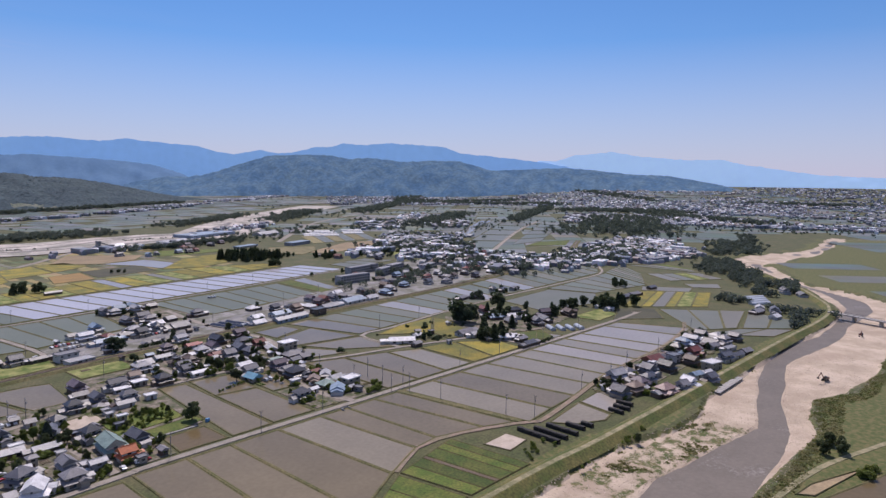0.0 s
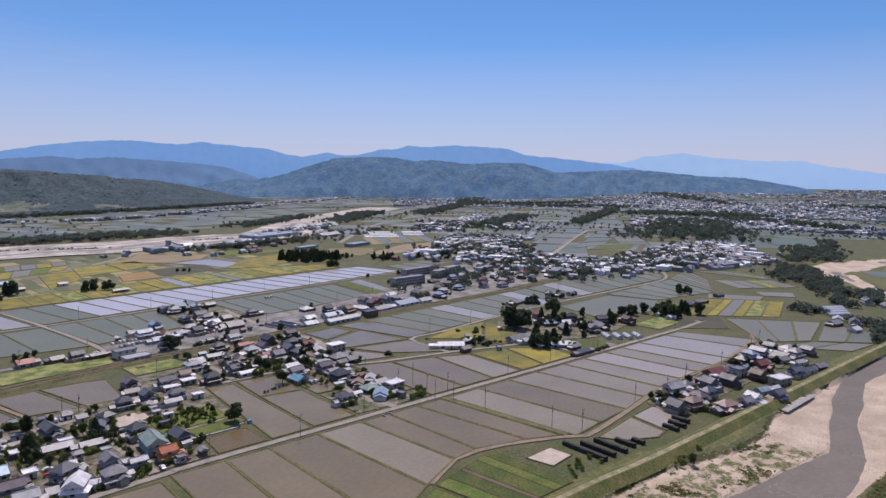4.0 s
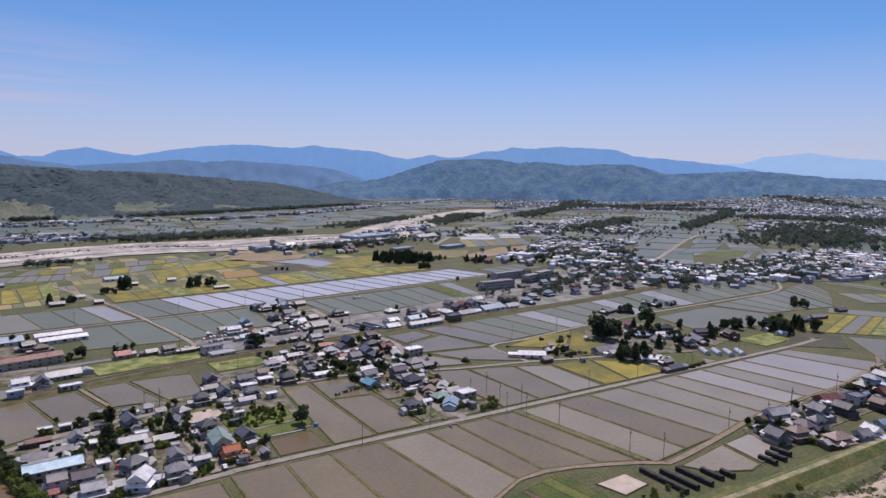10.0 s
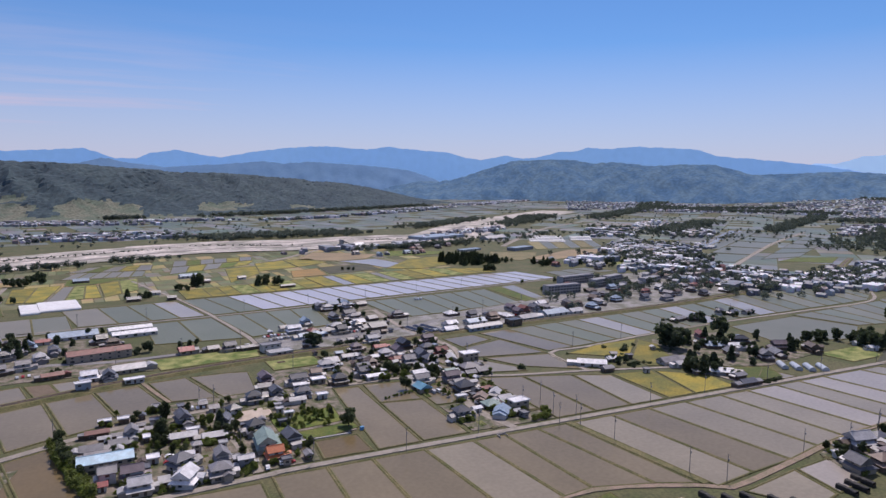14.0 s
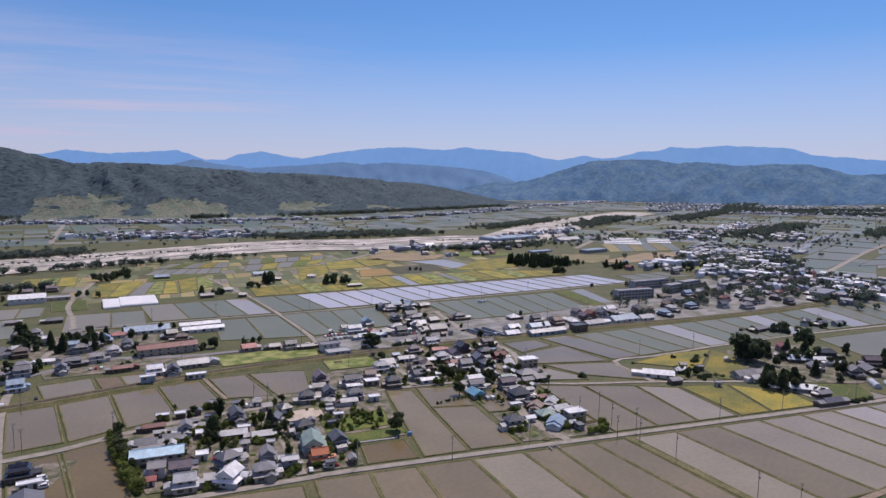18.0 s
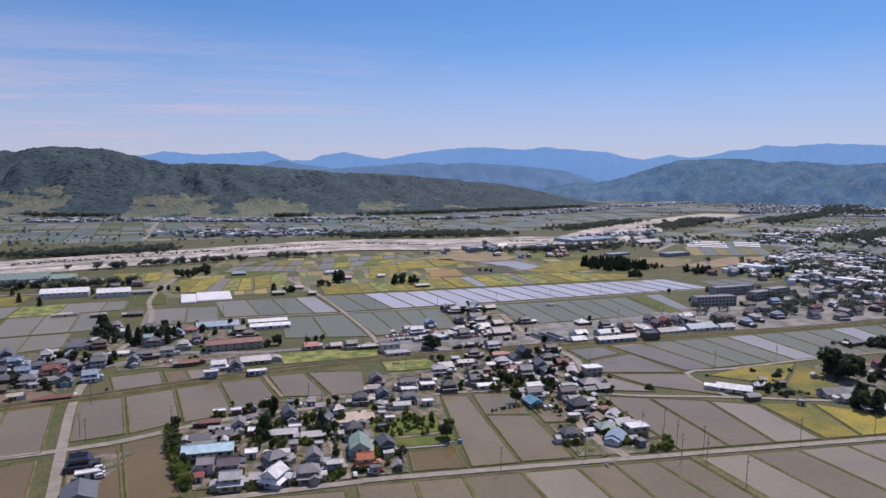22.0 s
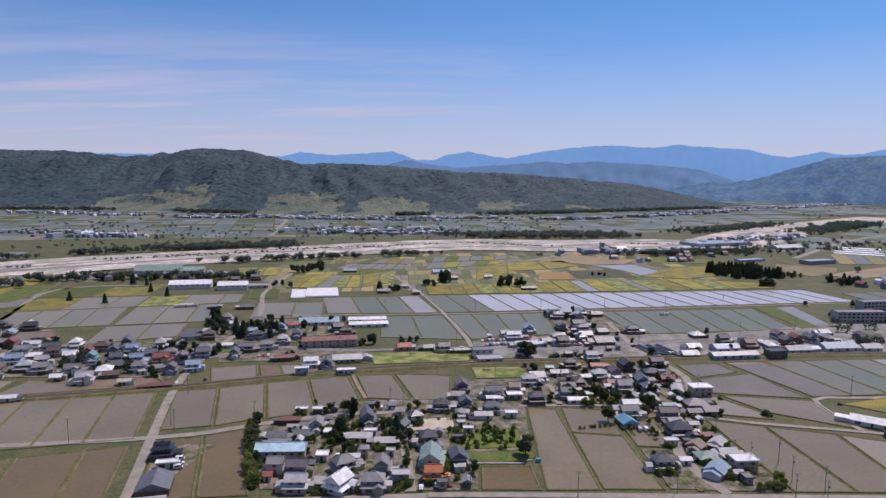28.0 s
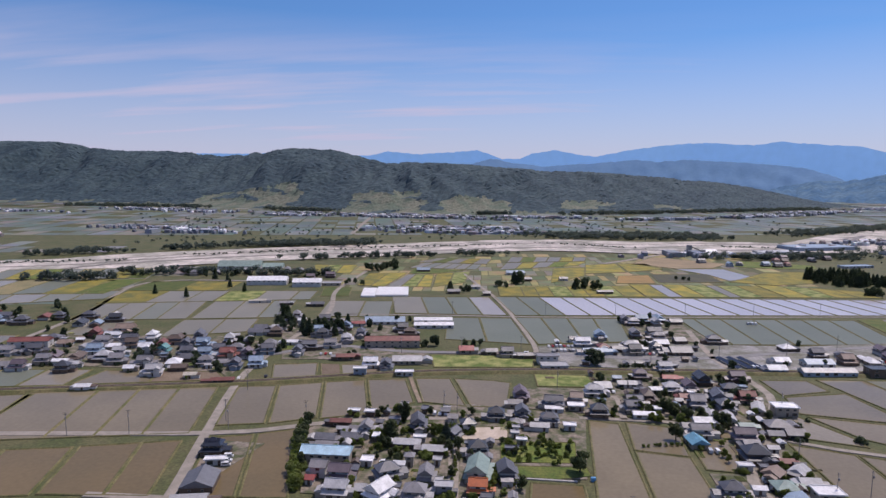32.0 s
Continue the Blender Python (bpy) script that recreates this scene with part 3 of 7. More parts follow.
def poly_inset(q, r):
    """The corners of a four-sided field drawn in by r metres."""
    c = [Vector((x, y, 0)) for x, y in q]
    out = []
    for i in range(len(c)):
        a, b, d = c[i - 1], c[i], c[(i + 1) % len(c)]
        e, f = (b - a).normalized(), (d - b).normalized()
        n1, n2 = Vector((-e.y, e.x, 0)), Vector((-f.y, f.x, 0))
        k = n1 + n2
        out.append(b + k * (r / max(0.35, 1 + n1.dot(n2))))
    return out


def field(q, kind="mud", r=0.85, z=None):
    """One field inside its bunds: a shallow sheet and an earth bank round it. Corners run anticlockwise."""
    material, label = FIELD[kind]
    if sum(a[0] * b[1] - b[0] * a[1] for a, b in zip(q, q[1:] + q[:1])) < 0:
        q = q[::-1]
    wet = kind in ("grey", "bright", "mud", "teal", "lilac", "pale", "olive")
    z = z if z is not None else (-0.13 if wet else 0.03)
    inner = poly_inset(q, r)
    root = tagged(new("paddy" if wet else "crop_field"), label, "paddy" if wet else "field", kind="structure")
    root.location = (inner[0].x, inner[0].y, 0)
    o = Vector(root.location)
    sheet = new("water_sheet" if wet else "crop_sheet", mesh_of("field_sheet", [(p.x - o.x, p.y - o.y, z) for p in inner], [tuple(range(len(q)))], material))
    sheet.parent = root
    v, f, n = [], [], len(q)
    rings = ((-0.25, -0.36), (0.0, 0.06), (0.5 * r, 0.24), (r + 0.25, -0.2 if wet else -0.05))
    for d, h in rings:
        for p in poly_inset(q, d):
            v.append((p.x - o.x, p.y - o.y, h))
    for k in range(len(rings) - 1):
        for i in range(n):
            j = (i + 1) % n
            f.append((k * n + i, k * n + j, (k + 1) * n + j, (k + 1) * n + i))
    bank = new("bund", mesh_of("bund", v, f, BUND))
    bank.parent = root
    return root


def strips(a, b, c, d, cuts, kinds="mud", r=0.85):
    """Fields side by side: near edge a to b, far edge d to c, parted at the fractions in cuts."""
    a, b, c, d = (Vector((*p, 0)) for p in (a, b, c, d))
    if isinstance(cuts, int):
        cuts = [i / cuts for i in range(cuts + 1)]
    for i, (s, t) in enumerate(zip(cuts, cuts[1:])):
        q = [a.lerp(b, s), a.lerp(b, t), d.lerp(c, t), d.lerp(c, s)]
        k = kinds if isinstance(kinds, str) else kinds[i % len(kinds)]
        field([(p.x, p.y) for p in q], k, r)


def south_fields():
    """Paddies below the farm road: (x at the road, x at the foot, y of the foot, kind)."""
    rows = ((-62, -62, -96, ""), (-3, 0, -96, "mud"), (1, 3, -96, ""), (24, 24.5, -96, "mud"), (44, 47, -92, "mud"), (68.5, 75.5, -77, "mud"), (93, 100, -66, "pale"), (110, 114.5, -64.5, "mud"), (128.6, 140, -72, "mud"), (145.5, 156.5, -79, "mud"))
    east = ((149.5, 161, -84, ""), (174, 185, -81, "pale"), (199, 211, -79, "mud"), (225, 236, -74, "pale"), (252, 259, -71.5, "pale"), (273, 283, -70, "pale"), (298, 305, -69.5, "bright"), (318, 327, -69, "pale"), (341, 352, -68, "bright"), (378, 392, -64, "bright"), (398, 422, -58, "pale"))
    for group in (rows, east):
        for (a0, a1, ay, _), (b0, b1, by, kind) in zip(group, group[1:]):
            if kind:
                top = -4.0 if b0 > 10 else -7.0
                field([(a1, ay), (b1, by), (b0, top), (a0, top)], kind, 1.0)


south_fields()
field([(167, -91), (203, -86), (199, -108), (190, -110), (174, -102)], "pale")
field([(204.5, -86), (231, -84), (237, -95), (228, -101), (216, -105.5), (200.5, -108)], "bright")
strips((24.5, 4), (47.5, 4), (46.5, 25), (25.5, 24.5), 1, "olive")
strips((49.5, 4), (71, 4.5), (69, 92), (54, 95), 1)
field([(72, 5), (96, 5), (94.5, 57.5), (71, 61)])
field([(71, 61.5), (94.5, 58), (96, 91), (72, 95)])
field([(97.5, 46), (111, 45), (121, 88), (98, 89)])
field([(146, 4), (170.5, 4), (167, 71), (142, 79)])
field([(171, 4), (194.5, 4), (197, 62), (168, 71)])
field([(195, 4), (219.5, 4), (220, 52), (198, 61.5)], "pale")
field([(222, 4), (241, 4), (250, 48), (222, 53)], "yellow")
field([(242, 4), (274, 4), (277, 27), (252, 47)], "yellow")
field([(288, 6), (318, 6), (330, 24), (290, 40)], "green")
field([(225, 104), (258, 78), (300, 118), (262, 116)], "yellow")
field([(256, 58), (276, 50), (303, 98), (300, 116), (260, 78)], "yellow")
field([(218, 70), (236, 63), (240, 76), (218, 84)], "green")
# between the field lane and the railway
strips((217, 115), (440, 140), (455, 209), (196, 182), [0, .11, .21, .31, .4, .5, .6, .7, .8, .9, 1], ("mud", "grey", "teal", "grey", "bright", "teal", "grey", "teal", "bright", "teal"))
strips((442, 141), (650, 154), (690, 252), (458, 210), 8, ("teal", "bright", "grey", "teal", "grey", "teal", "teal", "grey"))
field([(163, 120), (213, 112), (202, 158), (165, 146)])
field([(179, 90), (211, 69), (213, 109), (165, 117)])
field([(146, 88), (177, 80), (176, 90), (160, 117), (152, 112)], "pale")
field([(165, 148), (195, 160), (190, 179), (162, 176)])
strips((652, 158), (722, 196), (770, 285), (692, 254), 3, ("teal", "grey", "teal"))
# south side of the field lane, towards the river wood
field([(391, 66), (463, 50), (508, 78), (493, 128), (404, 121)], "grey")
field([(302, 11), (307, 2), (327, 2), (321, 24)], "pale")
strips((511, 80), (602, 66), (650, 146), (497, 132), 5, ("grey", "teal", "grey", "grey", "teal"))
# fields by the river wood
for kind, q in (
    ("dark", [(406, 3), (441, -27), (478, -1), (453, 24)]),
    ("lime", [(389, 34), (393, 9), (430, 11), (441, 36)]),
    ("silt", [(622, 22), (640, -4), (668, 10), (640, 40)]),
):
    field(q, kind)
strips((462, 25), (522, -34), (604, -6), (560, 52), [0, .22, .34, .5, .62, .8, 1], ("yellow", "yellow", "silt", "yellow", "lime", "yellow"))
field([(562, 54), (590, 12), (618, 20), (588, 66)], "silt")
strips((416, -64), (450, -85), (527, -66), (479, -4), [0, .34, .7, 1], ("grey", "grey", "silt"))
strips((452, -88), (480, -119), (516, -114), (528, -68), [0, .5, 1], ("grey", "teal"))
strips((405, -71), (440, -116), (477, -120), (449, -87), [0, .5, 1], ("grey", "silt"))
# barley belt between the bright paddies and the far river
def barley_row(cuts, kinds, front, back, lean=-0.09):
    """Long fields side by side; front and back give the y of both ends at an x."""
    for a, b, kind in zip(cuts, cuts[1:], kinds):
        p, q = front(a), front(b)
        c, d = back(a), back(b)
        field([(a, p), (b, q), (b + lean * (d - q), d), (a + lean * (c - p), c)], kind, 0.7)


barley_row((-3, 22, 37, 52, 72, 88, 104, 122, 143), ("yellow", "yellow", "yellow", "lime", "yellow", "yellow", "lime", "yellow"), lambda x: 418 + 0.155 * (x + 8), lambda x: 470 + 0.235 * (x + 12))
barley_row((144, 166, 181, 204, 228, 240, 262, 286), ("yellow", "bright", "yellow", "lime", "silt", "lime", "yellow"), lambda x: 418 + 0.155 * (x + 8), lambda x: 519 + 0.09 * (x - 160))
barley_row((287, 312, 336, 360, 384), ("yellow", "lime", "yellow", "yellow"), lambda x: 418 + 0.155 * (x + 8), lambda x: 540 - 0.26 * (x - 300))
for kind, q in (
    ("orange", [(124, 521), (170, 528), (173, 592), (134, 578)]),
    ("dark", [(174, 533), (250, 553), (247, 614), (175, 598)]),
    ("yellow", [(256, 554), (303, 541), (352, 562), (400, 665), (326, 643)]),
    ("tan", [(166, 690), (221, 657), (269, 671), (303, 722), (212, 780)]),
    ("yellow", [(96, 590), (150, 612), (146, 690), (103, 670)]),
    ("yellow", [(152, 613), (201, 648), (187, 700), (148, 692)]),
    ("bright", [(215, 655), (248, 606), (259, 563), (301, 591), (283, 667)]),
    ("yellow", [(51, 509), (94, 571), (101, 647), (58, 624)]),
    ("tan", [(522, 555), (682, 611), (712, 661), (640, 670), (500, 586)]),
    ("straw", [(477, 567), (525, 597), (564, 656), (492, 687), (457, 622)]),
    ("lime", [(565, 452), (654, 436), (674, 455), (604, 504)]),
    ("green", [(300, 690), (345, 682), (410, 690), (420, 725), (330, 760)]),
):
    field(q, kind)
strips((-159, 455), (-128, 451), (-121, 554), (-166, 538), 2, ("yellow", "yellow"))
strips((-126, 451), (-78, 459), (-87, 545), (-119, 540), 3, ("silt", "lime", "yellow"))
strips((-76, 459), (-45, 494), (-46, 580), (-85, 551), 2, ("yellow", "lime"))
field([(-119, 547), (-86, 553), (-54, 589), (-120, 592)], "green")
strips((-127, 596), (-40, 596), (-36, 646), (-114, 650), 6, ("silt", "grey", "silt", "silt"))
strips((-126, 654), (-30, 650), (-26, 706), (-104, 700), 5, ("silt", "green", "silt", "yellow"))
strips((-11, 600), (92, 660), (108, 706), (-4, 668), 5, ("silt", "yellow", "silt", "green", "yellow"))
strips((-4, 672), (106, 710), (112, 753), (1, 733), 6, ("silt", "green", "silt", "silt", "yellow"))
strips((-244, 540), (-188, 534), (-198, 606), (-253, 598), 3, ("yellow", "lime", "yellow"))
strips((442, 412), (540, 424), (520, 470), (440, 450), 3, "grey")
strips((606, 70), (680, 112), (738, 172), (655, 150), 6, ("grey", "teal", "silt", "grey", "teal", "grey"))
strips((724, 188), (800, 132), (826, 172), (752, 230), 4, ("grey", "teal", "silt", "grey"))
strips((650, 60), (712, 20), (742, 62), (684, 108), 4, ("silt", "grey", "lime", "silt"))
strips((744, 66), (772, 84), (790, 126), (742, 168), 3, ("grey", "silt", "green"))
# paddies across the plain, on both sides of the straight road
strips((852, 608), (905, 580), (1388, 880), (1313, 908), [0, .5, 1], ("bright", "grey"))
for k in range(5):
    a, b = k / 5, (k + 0.94) / 5
    p, q, s, t = (Vector(c) for c in ((774, 432), (730, 474), (1352, 762), (1330, 838)))
    field([tuple(p.lerp(s, a)), tuple(p.lerp(s, b)), tuple(q.lerp(t, b)), tuple(q.lerp(t, a))], "grey" if k % 3 else "teal")
for k in range(6):
    a, b = k / 6, (k + 0.95) / 6
    p, q, s, t = (Vector(c) for c in ((850, 446), (940, 446), (1430, 776), (1400, 690)))
    field([tuple(p.lerp(s, a)), tuple(p.lerp(s, b)), tuple(q.lerp(t, b)), tuple(q.lerp(t, a))], "teal" if k % 3 == 1 else "grey")
field([(850, 416), (912, 372), (998, 418), (926, 442)], "green")
field([(794, 246), (860, 226), (902, 248), (897, 274), (828, 280)], "soil")
# below the railway, west
barley_row((-228, -193, -172, -151.5, -131), ("mud",) * 4, lambda x: 31.5 + 0.25 * (x + 202), lambda x: 92 + 0.255 * (x + 238), -0.27)
strips((-300, 16), (-229, 28), (-240, 87), (-314, 66), 3)
field([(-124, 60), (-101.5, 66), (-117, 121), (-138, 116)])
field([(-100, 66), (-79, 77), (-93, 131), (-116, 121.5)])
field([(-77.5, 76), (-55, 86), (-70, 139), (-92, 131.5)])
field([(-54, 86), (-35, 106), (-47, 145), (-69, 139.5)])
field([(-31, 107), (-7, 104), (-21, 149.5), (-42, 146.5)])
field([(-5, 104), (14, 106), (15, 147.5), (4, 150), (-19, 150)])
ribbon("road_brown_path", [(-45, 149), (-39, 128), (-32, 106)], 2.2, 0.08, 0.3, bpy.data.materials["dirt_track"], "brown earth path between paddies", "track")
strips((-158, -13), (-116, -8), (-130, 42), (-171, 29), [0, .6, 1], "olive")
strips((-260, -40), (-160, -14), (-173, 28), (-282, 0), 4, "olive")
field([(-105, -6), (-84, -4), (-101, 53), (-119, 47)], "olive")
field([(-83, -4), (-64, -2), (-83, 63), (-100, 54)], "olive")
strips((-112, -70), (-64, -66), (-64, -12), (-107, -14), 2, "olive")
strips((-310, 84), (-235, 102), (-238, 132), (-318, 120), 3, ("mud", "teal", "pale"))
strips((-233, 103), (-150, 126), (-162, 140), (-230, 132), 2, ("mud", "soil"))
# green strip along the railway and the village gardens
strips((-34, 170), (28, 180), (30, 207), (-40, 197), 1, "lime")
strips((0, 168), (60, 176), (62, 179), (30, 178), 1, "lime")
field([(30, 143), (62, 146), (62, 168), (28, 166)], "lime")
field([(-125, 132), (-100, 140), (-108, 168), (-135, 160)])
strips((-98, 141), (-62, 152), (-68, 170), (-106, 166), 3, ("soil", "pale", "soil"))
field([(-150, 190), (-134, 195), (-140, 214), (-154, 210)], "green")
# rows of paddies beyond the village
strips((32, 237), (100, 256), (102, 334), (14, 323), 4, "teal")
strips((-36, 240), (27, 236), (11, 320), (-43, 313), [0, .5, 1], "teal")
strips((160, 257), (297, 279), (302, 362), (152, 342), [0, .09, .24, .42, .55, .7, .85, 1], "teal")
strips((304, 282), (336, 290), (348, 376), (305, 364), [0, .5, 1], ("green", "pale"))
strips((14, 331), (428, 402), (408, 471), (-8, 414), 19, ("teal", "teal") + ("lilac",) * 17)
strips((-90, 322), (8, 330), (-13, 412), (-108, 396), [0, .3, .55, .78, 1], ("silt", "teal", "teal", "bright"))
strips((-178, 386), (-150, 392), (-160, 440), (-190, 436), 1, "green")
# grey paddies west of the street, row by row
barley_row((-318, -284), ("silt",), lambda x: 204 + 0.08 * (x + 318), lambda x: 262 + 0.26 * (x + 262))
barley_row((-243, -212, -187), ("silt", "silt"), lambda x: 212 + 0.45 * (x + 243), lambda x: 266 + 0.26 * (x + 244), -0.2)
barley_row((-344, -320, -297, -277, -254), ("silt", "silt", "grey", "silt"), lambda x: 272 + 0.25 * (x + 247), lambda x: 338 + 0.29 * (x + 265), -0.26)
barley_row((-251, -224, -199, -178), ("silt", "silt", "grey"), lambda x: 272 + 0.25 * (x + 247), lambda x: 338 + 0.29 * (x + 265), -0.2)
barley_row((-366, -326, -293, -268), ("yellow", "silt", "silt"), lambda x: 344 + 0.29 * (x + 265), lambda x: 398 + 0.2 * (x + 261), -0.15)
barley_row((-267, -232, -200, -182), ("lime", "silt", "grey"), lambda x: 344 + 0.29 * (x + 265), lambda x: 398 + 0.2 * (x + 261), -0.15)
barley_row((-378, -330, -282), ("green", "yellow"), lambda x: 402 + 0.2 * (x + 261), lambda x: 452 + 0.15 * (x + 280), -0.1)
barley_row((-152, -118, -92), ("silt", "grey"), lambda x: 300 + 0.17 * (x + 140), lambda x: 364 + 0.17 * (x + 158), -0.15)
strips((-560, 320), (-390, 360), (-400, 450), (-590, 400), 6, ("green", "pale", "straw", "teal", "yellow"))
strips((590, 694), (735, 690), (830, 860), (650, 820), 6, ("straw", "grey", "straw", "grey"))
# river side: grass slope, sand pad
strips((84, -112), (122, -112), (118, -70), (78, -79), [0, .2, .4, .47, .7, .85, 1], ("green", "green", "soil", "green", "green", "green"), 0.3)
strips((44, -112), (82, -112), (76, -80), (40, -100), [0, .3, .36, .7, 1], ("green", "soil", "green", "green"), 0.3)
field([(13, 40), (45, 44), (46, 66), (12, 61)], "green", 0.2, 0.02)
strips((-570, 412), (-405, 455), (-430, 535), (-600, 480), 8, ("grey", "yellow", "green", "grey", "straw"))
strips((-480, 280), (-372, 336), (-382, 380), (-500, 330), 4, ("grey", "pale", "grey", "grey"))
strips((-600, 220), (-470, 260), (-490, 310), (-620, 280), 4, ("grey", "yellow", "grey", "pale"))
strips((-520, 90), (-330, 130), (-345, 200), (-540, 170), 6, ("grey", "mud", "grey", "pale"))
strips((-600, 120), (-530, 130), (-545, 210), (-620, 200), 3, ("grey", "pale"))
field([(124, -85), (141, -84.5), (142, -96), (127, -98)], "sand", 0.3, 0.03)


field([(-8.5, 59), (15.5, 65), (15, 80), (-10, 75)], "sand", 0.2, 0.02)
field([(20, 28), (36, 28), (50, 33), (49, 41), (20, 38)], "green", 0.2, 0.02)


TOWN_YARD = mat("town_yard", (0.265, 0.255, 0.245), (0.130, 0.130, 0.095), 0.9, 0.07, 0.6, 0.3)


def yards():
    """Bare earth and gravel round the houses: one slab for each hamlet."""
    spots = (
        [(-61, 3), (-3, 3), (23, 4), (24, 28), (48, 30), (53, 96), (48, 104), (20, 103), (-4, 108), (-38, 100), (-62, 88), (-80, 62)],
        [(118, 5), (145, 4), (138, 82), (114, 76), (117, 44), (98, 43), (98.5, 6)],
        [(24, 106), (100, 101), (134, 90), (152, 120), (160, 150), (160, 178), (70, 168), (64, 144), (24, 140)],
        [(-335, 150), (-300, 134), (-230, 138), (-160, 140), (-150, 128), (-158, 180), (-160, 210), (-200, 222), (-330, 205)],
        [(-134, 172), (-108, 176), (-60, 176), (-38, 172), (-42, 206), (-108, 214), (-60, 262), (-118, 300), (-180, 280), (-150, 216)],
        [(34, 186), (150, 190), (210, 200), (420, 220), (600, 252), (700, 330), (560, 400), (440, 396), (340, 300), (220, 262), (100, 252), (32, 232)],
        [(228, -80), (262, -73), (345, -70), (405, -60), (425, -60), (412, -98), (220, -102)],
        [(262, 58), (276, 46), (288, 42), (330, 26), (392, 34), (336, 84), (380, 110), (310, 112)],
        [(-104, -14), (-92, 44), (-118, 44), (-106, 2)],
        [(102, 258), (160, 264), (150, 340), (104, 335)],
    )
    for q in spots:
        o = q[0]
        v = [(x - o[0], y - o[1], z) for z in (-0.34, -0.03) for x, y in q]
        n = len(q)
        f = [tuple(range(n, 2 * n))] + [(i, (i + 1) % n, n + (i + 1) % n, n + i) for i in range(n)]
        ob = new("yard_ground", mesh_of("yard_ground", v, f, TOWN_YARD if q[0] == (34, 186) else YARD))
        ob.location = (o[0], o[1], 0)
        tagged(ob, "bare earth and gravel yards between houses", "yard", kind="structure")


yards()

# ---- houses ----
ROOFS = {
    "slate": ((0.128, 0.130, 0.146), 0.42), "black": ((0.062, 0.066, 0.076), 0.35), "grey": ((0.25, 0.238, 0.24), 0.45), "silver": ((0.47, 0.46, 0.455), 0.45),
    "white": ((0.78, 0.77, 0.77), 0.5), "blue": ((0.40, 0.58, 0.67), 0.45), "paleblue": ((0.28, 0.36, 0.45), 0.45), "brightblue": ((0.15, 0.34, 0.46), 0.45),
    "purple": ((0.16, 0.125, 0.14), 0.45), "brown": ((0.12, 0.085, 0.065), 0.5), "redbrown": ((0.21, 0.07, 0.055), 0.5), "red": ((0.36, 0.08, 0.07), 0.5),
    "orange": ((0.55, 0.15, 0.05), 0.5), "tan": ((0.27, 0.20, 0.155), 0.55), "pink": ((0.42, 0.29, 0.25), 0.5), "greenpale": ((0.25, 0.33, 0.29), 0.45),
    "teal": ((0.12, 0.28, 0.27), 0.45), "cream": ((0.60, 0.54, 0.44), 0.6), "solar": ((0.035, 0.04, 0.055), 0.25),
}
WALLS = {
    "white": ((0.56, 0.545, 0.52), "white plaster walls"), "cream": ((0.38, 0.33, 0.265), "cream rendered walls"), "grey": ((0.28, 0.28, 0.29), "grey clad walls"),
    "brown": ((0.17, 0.12, 0.085), "brown clad walls"), "wood": ((0.13, 0.095, 0.07), "dark weathered wooden walls"), "paleblue": ((0.29, 0.35, 0.42), "pale blue metal walls"),
}
WORDS = {"paleblue": "grey-blue", "brightblue": "bright blue", "redbrown": "rusty red", "greenpale": "pale green", "solar": "dark", "black": "black tiled", "slate": "slate-blue tiled", "grey": "grey tiled", "silver": "silvery metal"}


def roof_mat(name, colour, rough):
    m = mat("roof_" + name, colour, tuple(c * 0.78 for c in colour), rough, 0.35, 2.5, 0.16, per_object=0.14)
    n, link = m.node_tree.nodes, m.node_tree.links
    co, wave, bm = n.new("ShaderNodeTexCoord"), n.new("ShaderNodeTexWave"), n.new("ShaderNodeBump")
    wave.inputs["Scale"].default_value = 0.9
    link.new(co.outputs["Object"], wave.inputs["Vector"])
    bm.inputs["Strength"].default_value, bm.inputs["Distance"].default_value = 0.5, 0.05
    link.new(wave.outputs["Fac"], bm.inputs["Height"])
    link.new(bm.outputs[0], n["Principled BSDF"].inputs["Normal"])
    return m


ROOF_MAT = {k: roof_mat(k, c, r) for k, (c, r) in ROOFS.items()}
WALL_MAT = {k: mat("wall_" + k, c, tuple(a * 0.82 for a in c), 0.8, 0.25, 2.0, 0.12, per_object=0.1) for k, (c, w) in WALLS.items()}
GLASS = mat("window_glass", (0.03, 0.035, 0.04), (0.05, 0.055, 0.06), 0.08, 0.5, 2, 0.1, spec=0.8)
FRAME = mat("window_frame", (0.32, 0.31, 0.30), (0.25, 0.24, 0.23), 0.5)
DOOR = mat("door_wood", (0.10, 0.065, 0.045), (0.07, 0.05, 0.035), 0.6)
CONCRETE = mat("concrete", (0.40, 0.38, 0.36), (0.30, 0.29, 0.27), 0.85, 0.3, 3, 0.15)
PANEL = mat("solar_panel", (0.016, 0.018, 0.028), (0.022, 0.024, 0.034), 0.12, 0.5, 4, 0.2, spec=0.7)


